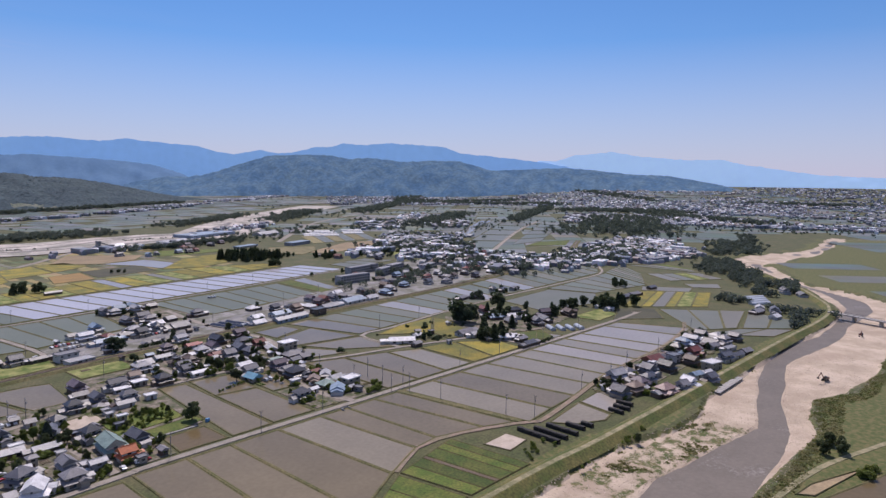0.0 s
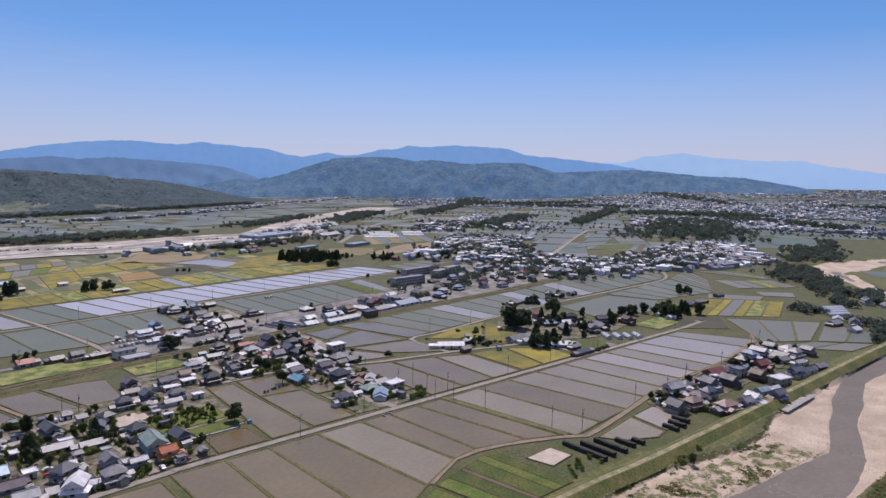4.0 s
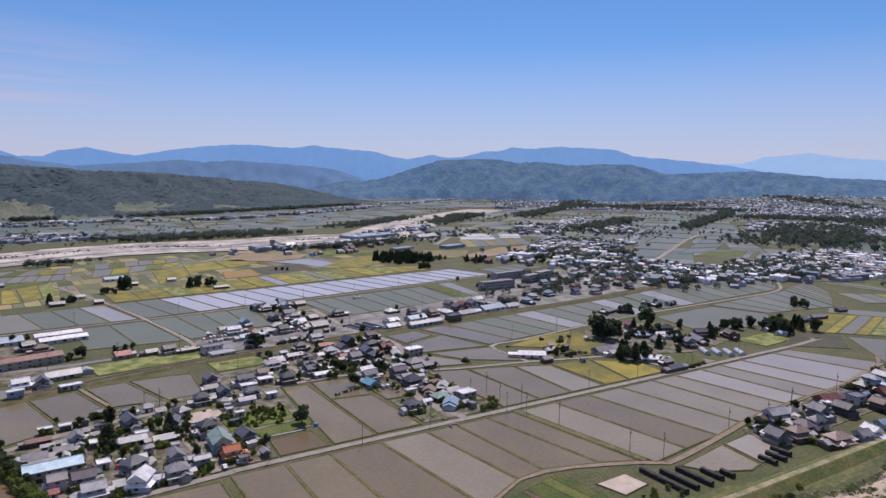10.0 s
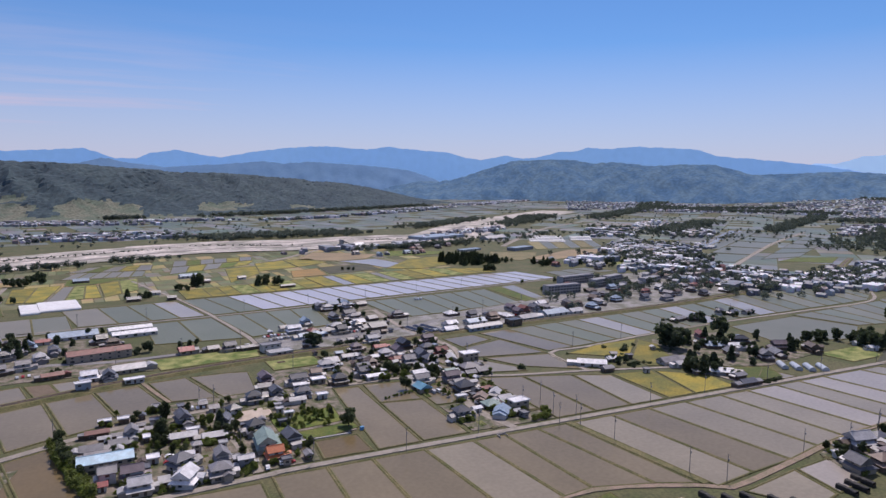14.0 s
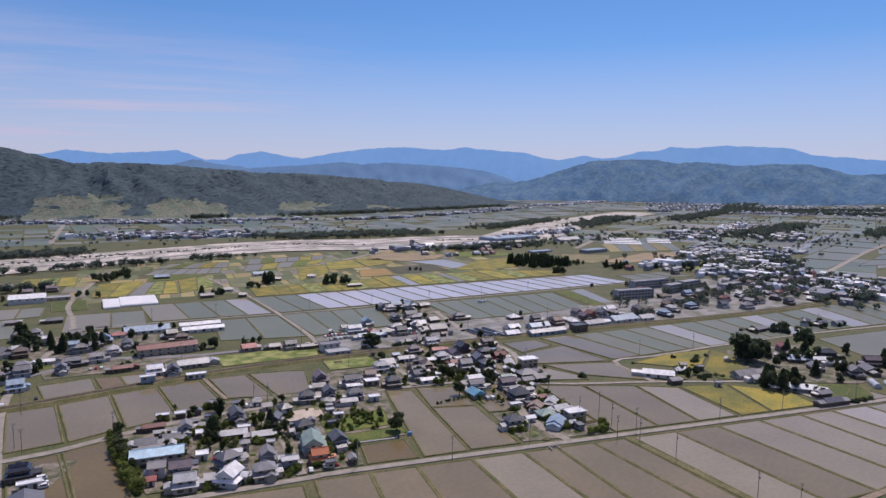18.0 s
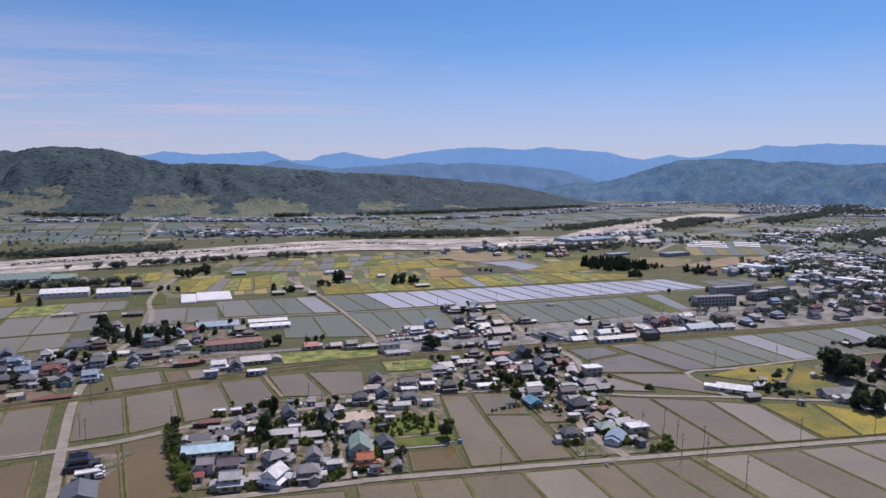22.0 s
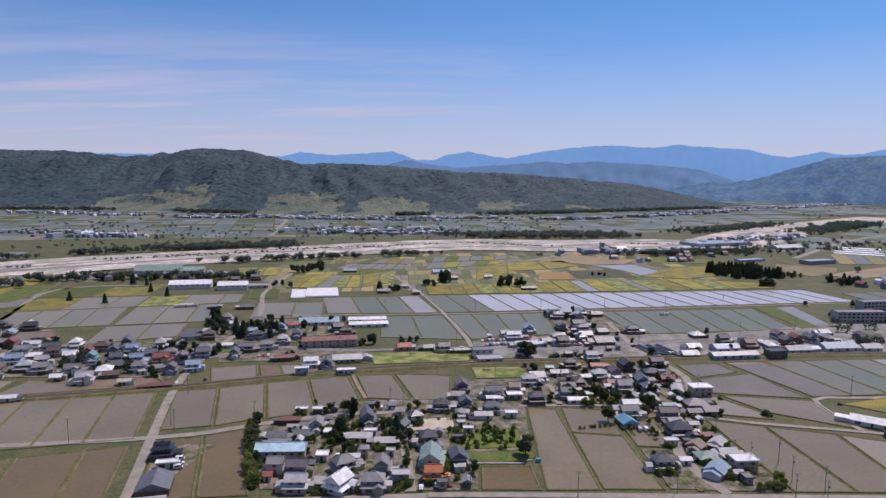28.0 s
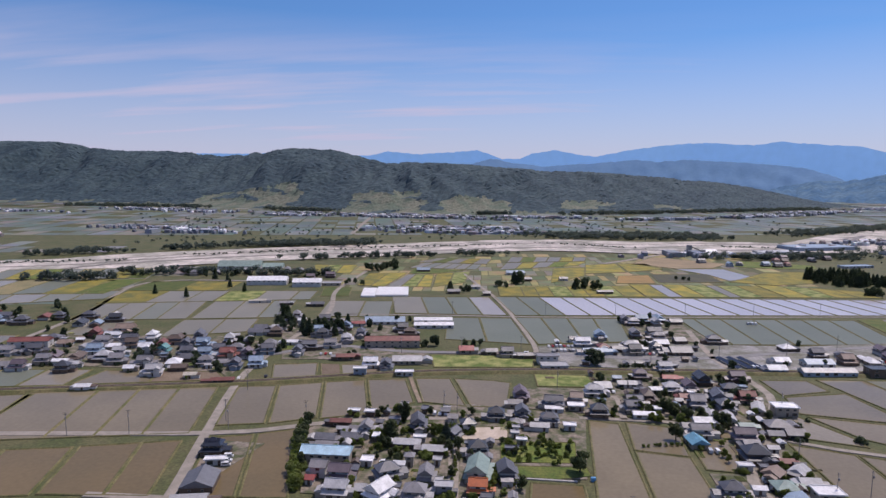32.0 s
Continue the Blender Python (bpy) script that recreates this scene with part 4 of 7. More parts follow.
def window_mesh(w, h):
    """A casement in one piece: a frame with the pane set back in it."""
    t, x = 0.1, w / 2
    o = [(-x, 0), (x, 0), (x, h), (-x, h)]
    i = [(-x + t, t), (x - t, t), (x - t, h - t), (-x + t, h - t)]
    v = [(a, 0.0, b) for a, b in o] + [(a, -0.08, b) for a, b in o] + [(a, -0.08, b) for a, b in i] + [(a, -0.03, b) for a, b in i]
    f = [(4 * r + k, 4 * r + (k + 1) % 4, 4 * r + 4 + (k + 1) % 4, 4 * r + 4 + k) for r in range(3) for k in range(4)] + [(12, 13, 14, 15)]
    me = mesh_of("window", v, f, FRAME)
    me.materials.append(GLASS)
    me.polygons[12].material_index = 1
    pane = mesh_of("pane", v[12:], [(0, 1, 2, 3)], GLASS)
    return me, mesh_of("window_frame", v, f[:12], FRAME), pane


WINDOW_SETS = (window_mesh(1.7, 1.15), window_mesh(2.6, 1.8), window_mesh(0.9, 0.9))
WINDOWS = [q[0] for q in WINDOW_SETS]
dm = bmesh.new()
box(dm, -0.55, 0.55, -0.08, 0.0, 0, 2.05)
DOOR_MESH = bpy.data.meshes.new("door")
dm.to_mesh(DOOR_MESH), dm.free()
DOOR_MESH.materials.append(DOOR)


def block(name, parent, w, d, z0, z1, material, rise=0.0, dx=0.0, dy=0.0):
    """A storey: four walls, with gable ends of that rise over the short sides."""
    x, y = w / 2, d / 2
    v = [(-x, -y, z0), (x, -y, z0), (x, y, z0), (-x, y, z0), (-x, -y, z1), (x, -y, z1), (x, y, z1), (-x, y, z1)]
    f = [(0, 1, 5, 4), (2, 3, 7, 6), (1, 2, 6, 5), (3, 0, 4, 7), (4, 5, 6, 7)]
    if rise:
        v += [(-x, 0, z1 + rise), (x, 0, z1 + rise)]
        f = f[:2] + [(1, 2, 6, 9, 5), (3, 0, 4, 8, 7), (4, 5, 9, 8), (6, 7, 8, 9)]
    ob = new(name, mesh_of(name, [(a + dx, b + dy, c) for a, b, c in v], f, material))
    ob.parent = parent
    return ob


def roof(name, parent, w, d, z, rise, material, style, over=0.55, dx=0.0, dy=0.0):
    """A roof with eaves and thickness: gable, hip, flat with parapet, or a lean-to slope down to -y."""
    x, y, t = w / 2 + over, d / 2 + over, 0.22
    drop = rise * over / max(0.1, d / 2)
    bm = bmesh.new()
    if style == "flat":
        box(bm, -x, x, -y, y, z, z + 0.25)
        for a in ((-x, x, -y, -y + 0.2), (-x, x, y - 0.2, y), (-x, -x + 0.2, -y + 0.2, y - 0.2), (x - 0.2, x, -y + 0.2, y - 0.2)):
            box(bm, *a, z + 0.25, z + 0.55)
    elif style == "lean":
        low = [(-x, -y, z - 0.1), (x, -y, z - 0.1), (x, y, z + rise), (-x, y, z + rise)]
        a, b = [bm.verts.new(p) for p in low], [bm.verts.new((p[0], p[1], p[2] + t)) for p in low]
        bm.faces.new(b), bm.faces.new(a[::-1])
        for i in range(4):
            bm.faces.new((a[i], a[(i + 1) % 4], b[(i + 1) % 4], b[i]))
    else:
        k = min(w / 2 - 0.4, d / 2) if style == "hip" else -over
        e = [(-x, -y), (x, -y), (x, y), (-x, y)]
        lo = [bm.verts.new((a, b, z - drop)) for a, b in e]
        up = [bm.verts.new((a, b, z - drop + t)) for a, b in e]
        r = [bm.verts.new((-w / 2 + k, 0, z + rise + t)), bm.verts.new((w / 2 - k, 0, z + rise + t))]
        for f in ((up[0], up[1], r[1], r[0]), (up[2], up[3], r[0], r[1]), (up[1], up[2], r[1]), (up[3], up[0], r[0])):
            bm.faces.new(f)
        for i in range(4):
            bm.faces.new((lo[i], lo[(i + 1) % 4], up[(i + 1) % 4], up[i]))
        bm.faces.new(lo[::-1])
    if dx or dy:
        bmesh.ops.translate(bm, verts=bm.verts, vec=(dx, dy, 0))
    return part(name, bm, material, parent)


def skirt(name, parent, w, d, w2, d2, dy, material):
    """The sloping roof of a wider ground floor, running round the foot of the upper one."""
    o, t = 0.8, 0.2
    outer = [(-w / 2 - o, -d / 2 - o), (w / 2 + o, -d / 2 - o), (w / 2 + o, d / 2 + o), (-w / 2 - o, d / 2 + o)]
    inner = [(-w2 / 2 + 0.1, dy - d2 / 2 + 0.1), (w2 / 2 - 0.1, dy - d2 / 2 + 0.1), (w2 / 2 - 0.1, dy + d2 / 2 - 0.1), (-w2 / 2 + 0.1, dy + d2 / 2 - 0.1)]
    bm = bmesh.new()
    rings = [[bm.verts.new((a, b, z)) for a, b in q] for q, z in ((inner, 2.42), (outer, 2.12), (outer, 2.12 + t), (inner, 3.1))]
    for p, q in zip(rings, rings[1:]):
        for i in range(4):
            j = (i + 1) % 4
            bm.faces.new((p[i], p[j], q[j], q[i]))
    bmesh.ops.recalc_face_normals(bm, faces=bm.faces)
    return part(name, bm, material, parent)


def put(name, mesh, parent, x, y, z, turn=0.0):
    ob = new(name, mesh)
    ob.parent = parent
    ob.matrix_basis = pose(x, y, z, 0, 0, turn)
    return ob


rnd = random.Random(7)
PLACED = []


def house(x, y, rot, w, d, storeys, roof_name, wall_name, style):
    big = w * d > 150
    if w < 14 and y > -60:
        w, d = w * 0.93, d * 0.93
    kind = ("house" if storeys > 1 and not big else "workshop" if big else "shed" if w * d < 45 or storeys == 1 and wall_name == "wood" else "house")
    word = WORDS.get(roof_name, roof_name)
    lab = f"{'two-storey ' if storeys > 1 else 'low '}{kind} with {word} {'flat ' if style == 'flat' else style + ' '}roof and {WALLS[wall_name][1]}"
    root = tagged(new(kind), lab, kind, group="village houses")
    root.matrix_basis = pose(x, y, 0.0, 0, 0, rot)
    PLACED.append((x, y, 0.5 * max(w, d)))
    wm, rm = WALL_MAT[wall_name], ROOF_MAT[roof_name]
    eave = 2.3 * storeys + 0.1
    rise = d * (0.27 if style != "flat" else 0) * (0.8 if big else 1)
    two = storeys > 1 and style != "flat" and not big and w > 6.5
    dy = 0.0
    if two:
        low_d = d
        d = d * 0.74
        dy = (low_d - d) * 0.28
        rise = d * 0.34
        block("ground_floor", root, w, low_d, -0.3, 2.4, wm)
        block("upper_floor", root, w * 0.84, d, 2.4, eave, wm, rise if style == "gable" else 0, 0, dy)
        skirt("lower_roof", root, w, low_d, w * 0.84, d, dy, rm)
        roof("roof", root, w * 0.84, d, eave, rise, rm, style, 0.85, 0, dy)
        ww, front, back = w * 0.84, -d / 2 + dy, d / 2 + dy
        ground_front = -low_d / 2
    else:
        block("wall_shell", root, w, d, -0.3, eave, wm, rise if style == "gable" else 0)
        roof("roof", root, w, d, eave, rise, rm, style, 0.6 if not big else 0.3)
        ww, front, back = w, -d / 2, d / 2
        ground_front = front
    if style != "flat" and storeys > 1 and math.hypot(x + 35, y + 245) < 560:
        k = min(ww / 2 - 0.4, d / 2) if style == "hip" else -0.5
        bm = bmesh.new()
        L = max(0.4, ww / 2 - k)
        box(bm, -L, L, dy - 0.14, dy + 0.14, eave + rise + 0.14, eave + rise + 0.38)
        part("ridge", bm, rm, root)
    # windows and a door on the sides that face the river
    eye = Vector((-35 - x, -245 - y, 0)).normalized()
    n = max(1, int(ww // (3.4 if math.hypot(x, y) < 220 else 5.2)))
    far = math.hypot(x + 35, y + 245) > 620
    for s in range(storeys - 1 if far and storeys > 1 else 0, storeys):
        z = 0.7 + 2.3 * s
        fy = ground_front if s == 0 else front
        side = (w if s == 0 else ww) / 2
        for t, px0, py0, run, count in ((0, 0, fy - 0.004, ww, n), (180, 0, back + 0.004, ww, n), (-90, -side - 0.004, dy, d * 0.8, 1 if d < 9 else 2), (90, side + 0.004, dy, d * 0.8, 1 if d < 9 else 2)):
            face = Vector((0, -1, 0))
            face.rotate(Euler((0, 0, radians(rot + t))))
            if face.dot(eye) < 0.2:
                continue
            for i in range(count):
                k = (i + 0.5) / count - 0.5
                px, py = (px0 + run * k, py0) if t in (0, 180) else (px0, py0 + run * k)
                if s == 0 and t == 0 and i == n // 2 and not big:
                    put("door", DOOR_MESH, root, px, py, 0, t)
                elif big or rnd.random() < 0.88:
                    pick = (1 if s == 0 and rnd.random() < 0.5 else 0) if t in (0, 180) else rnd.choice((0, 2))
                    near = math.hypot(x + 35, y + 245) < 345
                    one = put("window", WINDOW_SETS[pick][1] if near else WINDOWS[pick], root, px, py, z - (0.35 if s == 0 and t == 0 else 0), t)
                    if near:
                        new("pane", WINDOW_SETS[pick][2]).parent = one
    if two and w >= 8.5 and x < 420 and y < 230 and rnd.random() < 0.45:
        # a cross wing with its own gable towards the yard
        k = rnd.choice((-1, 1))
        ww2, dd2 = w * 0.36, d * 0.55
        m = pose(k * w * 0.24, ground_front - 0.1, 0, 0, 0, 90)
        h2 = eave - (0.0 if rnd.random() < 0.5 else 2.0)
        for q in (block("wing_wall", root, dd2, ww2, -0.3, h2, wm, ww2 * 0.27), roof("wing_roof", root, dd2, ww2, h2, ww2 * 0.27, rm, "gable", 0.45)):
            q.matrix_basis = m
    if math.hypot(x + 35, y + 245) < 640 and w > 5 and not big and style != "flat":
        for k in ((-1, 1) if rnd.random() < 0.35 else (rnd.choice((-1, 1)),)):
            # a low lean-on wing at the gable end
            aw, ad = w * rnd.uniform(0.28, 0.5), d * rnd.uniform(0.6, 0.95)
            ax, ay = k * (w / 2 + aw / 2 - 0.05), dy * 0.5 + rnd.uniform(-0.15, 0.15) * d
            am = rm if rnd.random() < 0.45 else ROOF_MAT[rnd.choice(("silver", "grey", "slate", "brown", "grey"))]
            turn = rnd.choice((0, 0, 90))
            bw, bd = (aw, ad) if turn == 0 else (ad, aw)
            m = pose(ax, ay, 0, 0, 0, turn)
            lift = 2.2 if two else min(eave - 0.25, 2.1)
            for q in (block("annex_wall", root, bw, bd, -0.3, lift, wm, bd * 0.2), roof("annex_roof", root, bw, bd, lift, bd * 0.2, am, "gable", 0.3)):
                q.matrix_basis = m
    if roof_name == "solar":
        slope = math.degrees(math.atan2(rise, d / 2))
        for i in range(4):
            bm = bmesh.new()
            box(bm, -0.8, 0.8, -0.95, 0.95, 0, 0.05)
            ob = part("solar_panel", bm, PANEL, root, "dark glossy solar panel")
            ob.matrix_basis = pose((i - 1.5) * 1.75, dy - d * 0.22, eave + rise * 0.62 + 0.3, slope, 0, 0)
    return root



# farm hamlet between the paddies
house(-59.5, 31.0, 3, 20.7, 8.9, 2, "blue", "cream", "gable")
house(-58.5, 18.2, 2, 6.4, 6.4, 2, "grey", "white", "gable")
house(-49.5, 15.5, 2, 9.0, 7.3, 2, "purple", "paleblue", "gable")
house(-60, 11, 2, 3.2, 3.7, 1, "red", "white", "gable")
house(-47, 2.7, 2, 9.0, 7.3, 2, "silver", "cream", "gable")
house(-31, 19.5, 32, 9.9, 8.5, 2, "slate", "white", "hip")
house(-30.2, 3.5, 62, 10.5, 9.2, 2, "white", "white", "gable")
house(-17.3, 4, 2, 9.2, 8.3, 2, "grey", "cream", "hip")
house(-15, 19, 92, 8.3, 6.4, 2, "grey", "white", "gable")
house(-28.5, 50.0, 2, 11.8, 5.4, 1, "silver", "wood", "gable")
house(-15.5, 45.0, 2, 10.9, 5.4, 1, "silver", "wood", "gable")
house(-24.3, 32, 2, 3.7, 3.7, 2, "grey", "cream", "hip")
house(-49.6, 61.5, 92, 7.3, 6.3, 2, "grey", "white", "gable")
house(-41.2, 65, 2, 6.3, 3.6, 1, "grey", "white", "gable")
house(-55.4, 52.5, 2, 7.3, 6.3, 1, "slate", "wood", "gable")
house(-65.8, 50, 2, 9.0, 6.3, 1, "slate", "wood", "gable")
house(-63, 43, 2, 10.1, 3.7, 1, "grey", "wood", "gable")
house(-64.5, 69.5, 5, 10.1, 3.7, 1, "redbrown", "wood", "gable")
house(-27, 72, 100, 11.0, 7.4, 2, "slate", "white", "gable")
house(-3.7, 72, 20, 6.4, 6.4, 2, "black", "white", "hip")
house(-9, 60, 70, 7.4, 5.5, 2, "slate", "cream", "gable")
house(-12, 83, 2, 4.6, 4.6, 1, "grey", "white", "gable")
house(9, 88.5, 2, 8.3, 7.4, 2, "black", "grey", "hip")
house(3, 46.5, 12, 8.3, 8.3, 2, "black", "white", "hip")
house(5.0, 26.5, 88, 14.8, 9.8, 2, "greenpale", "white", "gable")
house(5.6, 11.5, 2, 7.4, 6.4, 2, "orange", "white", "gable")
house(16.2, 26.5, 98, 9.9, 8.2, 2, "slate", "white", "gable")
house(-7, 9, 2, 6.4, 3.7, 2, "silver", "grey", "gable")
house(22, 93, 95, 7.4, 7.4, 2, "slate", "cream", "gable")
house(18, 108, 2, 7.4, 5.5, 1, "grey", "cream", "gable")
house(21.0, 121.0, 95, 10.0, 8.0, 2, "purple", "brown", "gable")
house(19, 82, 2, 5.5, 5.5, 1, "grey", "white", "hip")
house(34.8, 85.8, 2, 9.0, 6.3, 2, "slate", "white", "hip")
house(30, 78.2, 2, 9.0, 4.5, 1, "silver", "white", "gable")
house(37.8, 110.0, 2, 10.8, 6.9, 2, "slate", "white", "gable")
house(37, 103, 2, 7.4, 2.8, 1, "white", "white", "gable")
house(50.0, 117.0, 2, 7.0, 7.0, 2, "tan", "white", "gable")
house(49.2, 109, 2, 8.2, 5.4, 1, "white", "cream", "flat")
house(44.2, 81, 2, 5.5, 3.7, 1, "white", "white", "flat")
house(-41.8, 30, 2, 4.5, 4.5, 1, "white", "white", "flat")
house(-38.3, 6, 2, 3.7, 5.5, 1, "silver", "cream", "gable")

# houses along the village street
house(61.0, 132.0, 4, 11.0, 7.0, 2, "silver", "white", "hip")
house(60.0, 101.0, 4, 9.0, 8.0, 2, "black", "brown", "hip")
house(78.0, 109.2, 4, 7.9, 6.9, 2, "slate", "cream", "gable")
house(82.0, 101.8, 4, 10.8, 3.9, 1, "white", "white", "gable")
house(80.0, 118.0, 4, 9.0, 6.0, 2, "grey", "white", "gable")
house(81.0, 150.0, 4, 11.0, 5.0, 1, "silver", "white", "gable")
house(94.7, 142.0, 4, 5.9, 3.9, 1, "white", "white", "gable")
house(104.3, 143.0, 4, 9.8, 7.9, 2, "silver", "cream", "hip")
house(108.0, 165.0, 4, 9.0, 5.0, 1, "red", "white", "gable")
house(115.1, 148.0, 95, 9.0, 8.0, 2, "purple", "white", "gable")
house(126.4, 132.0, 88, 11.8, 8.9, 2, "slate", "paleblue", "gable")
house(116.8, 133.0, 4, 6.9, 4.9, 1, "grey", "wood", "gable")
house(108.8, 132.0, 4, 6.0, 5.0, 1, "redbrown", "wood", "gable")
house(114.9, 106.6, 85, 10.8, 5.9, 1, "silver", "white", "gable")
house(123.1, 104.0, 85, 10.8, 5.9, 1, "silver", "white", "gable")
house(109.0, 97.0, 4, 9.0, 6.0, 1, "white", "white", "gable")
house(104.0, 81.2, 4, 9.8, 6.9, 2, "grey", "white", "gable")
house(100.0, 71.0, 100, 8.9, 7.9, 1, "brightblue", "cream", "gable")
house(100.0, 88.9, 4, 5.0, 5.0, 1, "grey", "white", "gable")
house(128.0, 93.0, 4, 7.0, 5.0, 1, "greenpale", "cream", "gable")
house(123.0, 79.4, 4, 10.8, 6.9, 2, "purple", "grey", "gable")
house(123.0, 70.6, 4, 6.9, 6.9, 1, "grey", "wood", "gable")
house(121.1, 58.3, 4, 11.8, 10.8, 2, "black", "wood", "hip")
house(142.5, 120.0, 75, 11.8, 5.9, 1, "silver", "cream", "gable")
house(154.5, 118.0, 4, 11.8, 7.9, 2, "white", "cream", "flat")
house(144.0, 97.5, 4, 11.8, 8.9, 1, "grey", "wood", "hip")
house(147.8, 87.5, 4, 8.9, 6.9, 1, "grey", "wood", "gable")
house(138.2, 85.0, 4, 7.0, 5.0, 1, "slate", "wood", "gable")
house(113.4, 48.0, 4, 5.9, 3.0, 1, "white", "white", "flat")
house(131.9, 54.5, 4, 5.9, 3.9, 1, "redbrown", "wood", "gable")
house(122.6, 43.0, 50, 6.9, 6.9, 1, "tan", "wood", "gable")
house(133.6, 46.1, 50, 8.0, 6.0, 1, "silver", "wood", "gable")
house(122.8, 31.5, 4, 8.9, 7.9, 1, "greenpale", "white", "hip")
house(133.4, 36.0, 4, 8.0, 6.0, 1, "silver", "cream", "gable")
house(134.9, 24.0, 4, 10.0, 7.0, 2, "white", "cream", "flat")
house(101.0, 23.0, 4, 9.0, 8.0, 2, "slate", "white", "hip")
house(112.1, 28.0, 4, 5.0, 3.0, 1, "white", "white", "gable")
house(122.2, 19.5, 50, 9.8, 7.9, 1, "paleblue", "white", "gable")

# sheds beside the crossroads
house(-110.0, 31.0, 10, 9.0, 8.0, 2, "solar", "wood", "hip")
house(-101.0, 3.0, 104, 14.0, 12.0, 1, "slate", "wood", "gable")
house(-98.0, -11.0, 14, 13.0, 5.0, 1, "silver", "wood", "gable")
house(-104.0, 21.0, 14, 8.0, 3.0, 1, "white", "white", "flat")

# village beside the railway
house(-313.0, 172.5, 15, 25.6, 8.9, 2, "redbrown", "white", "gable")
house(-281.1, 124.0, 15, 7.9, 6.9, 2, "purple", "white", "gable")
house(-291.9, 126.0, 15, 7.9, 6.9, 1, "grey", "white", "gable")
house(-275.9, 138.0, 15, 7.9, 6.9, 2, "grey", "cream", "gable")
house(-253.0, 125.0, 15, 9.0, 8.0, 2, "black", "brown", "hip")
house(-265.1, 139.0, 15, 8.9, 3.9, 1, "white", "white", "gable")
house(-253.0, 135.0, 15, 6.0, 5.0, 1, "silver", "white", "gable")
house(-292.0, 179.0, 15, 9.0, 7.0, 1, "tan", "white", "gable")
house(-260.0, 164.2, 15, 9.8, 7.9, 2, "paleblue", "white", "gable")
house(-232.0, 146.0, 15, 9.0, 8.0, 2, "grey", "cream", "gable")
house(-241.0, 162.0, 15, 8.0, 6.0, 2, "silver", "white", "gable")
house(-196.0, 128.1, 20, 9.8, 7.9, 2, "silver", "white", "gable")
house(-215.0, 133.0, 15, 6.0, 5.0, 1, "white", "cream", "gable")
house(-215.0, 172.0, 100, 7.0, 7.0, 2, "teal", "white", "gable")
house(-198.0, 169.3, 15, 8.0, 8.0, 2, "slate", "cream", "gable")
house(-185.0, 168.5, 15, 8.9, 6.9, 2, "paleblue", "white", "gable")
house(-175.4, 151.0, 15, 9.8, 7.9, 2, "grey", "white", "hip")
house(-180.1, 178.7, 15, 7.9, 6.9, 2, "slate", "white", "gable")
house(-168.9, 182.0, 15, 9.0, 7.0, 2, "grey", "white", "hip")
house(-157.0, 172.0, 100, 9.0, 8.0, 2, "purple", "white", "gable")
house(-148.0, 183.4, 15, 8.9, 7.9, 2, "slate", "paleblue", "gable")
house(-154.4, 149.0, 100, 7.9, 6.9, 2, "slate", "paleblue", "gable")
house(-143.6, 154.0, 15, 8.9, 7.9, 2, "paleblue", "white", "gable")
house(-164.6, 153.0, 15, 5.9, 5.9, 1, "grey", "white", "gable")
house(-192.0, 158.5, 15, 7.0, 7.0, 1, "slate", "wood", "gable")
house(-186.0, 138.9, 15, 8.9, 5.9, 1, "brown", "wood", "gable")
house(-172.0, 126.0, 15, 7.0, 4.0, 1, "cream", "white", "gable")
house(-149.0, 120.0, 15, 13.0, 4.0, 1, "redbrown", "wood", "gable")
house(-219.0, 97.0, 15, 8.0, 4.0, 1, "white", "white", "gable")
house(-298.0, 158.5, 15, 9.8, 7.9, 2, "slate", "cream", "gable")
house(-313.0, 151.0, 15, 9.0, 8.0, 2, "grey", "white", "gable")

# village edge with conifers
house(-273.0, 218.0, 13, 14.0, 10.0, 2, "tan", "white", "gable")
house(-270.0, 198.0, 13, 12.0, 6.0, 2, "white", "white", "gable")
house(-268.0, 185.3, 13, 10.0, 8.0, 2, "grey", "white", "gable")
house(-268.0, 174.8, 13, 11.8, 5.9, 1, "silver", "white", "gable")
house(-254.0, 176.7, 13, 7.0, 6.0, 1, "white", "cream", "gable")
house(-178.3, 244.0, 13, 9.8, 7.9, 1, "slate", "wood", "gable")
house(-166.7, 248.0, 13, 7.9, 5.9, 1, "silver", "white", "gable")
house(-151.0, 194.6, 13, 9.8, 7.9, 2, "grey", "white", "hip")
house(-127.0, 184.0, 100, 8.0, 7.0, 2, "slate", "white", "gable")
house(-123.8, 197.0, 13, 10.8, 6.9, 2, "slate", "wood", "gable")
house(-111.2, 204.0, 13, 8.9, 6.9, 2, "grey", "white", "gable")
house(-93.0, 178.0, 13, 12.0, 5.0, 1, "redbrown", "wood", "gable")
house(-141.0, 207.0, 13, 10.0, 4.0, 1, "white", "white", "gable")
house(-132.0, 242.0, 13, 7.0, 6.0, 2, "paleblue", "white", "gable")
house(-153.0, 265.0, 13, 6.0, 5.0, 2, "white", "white", "gable")
house(-165.0, 340.0, 13, 12.0, 6.0, 1, "slate", "wood", "gable")
house(-196.0, 339.0, 13, 9.0, 5.0, 1, "grey", "wood", "gable")
house(-222.0, 345.0, 13, 11.0, 4.0, 1, "cream", "white", "gable")
house(-108.0, 271.0, 13, 9.0, 5.0, 1, "red", "white", "gable")

# houses along the railway road
house(-73.0, 164.0, 10, 9.8, 6.9, 2, "white", "white", "gable")
house(-62.0, 161.0, 95, 7.9, 7.9, 2, "slate", "white", "gable")
house(-52.0, 177.0, 10, 18.0, 8.0, 1, "silver", "cream", "gable")
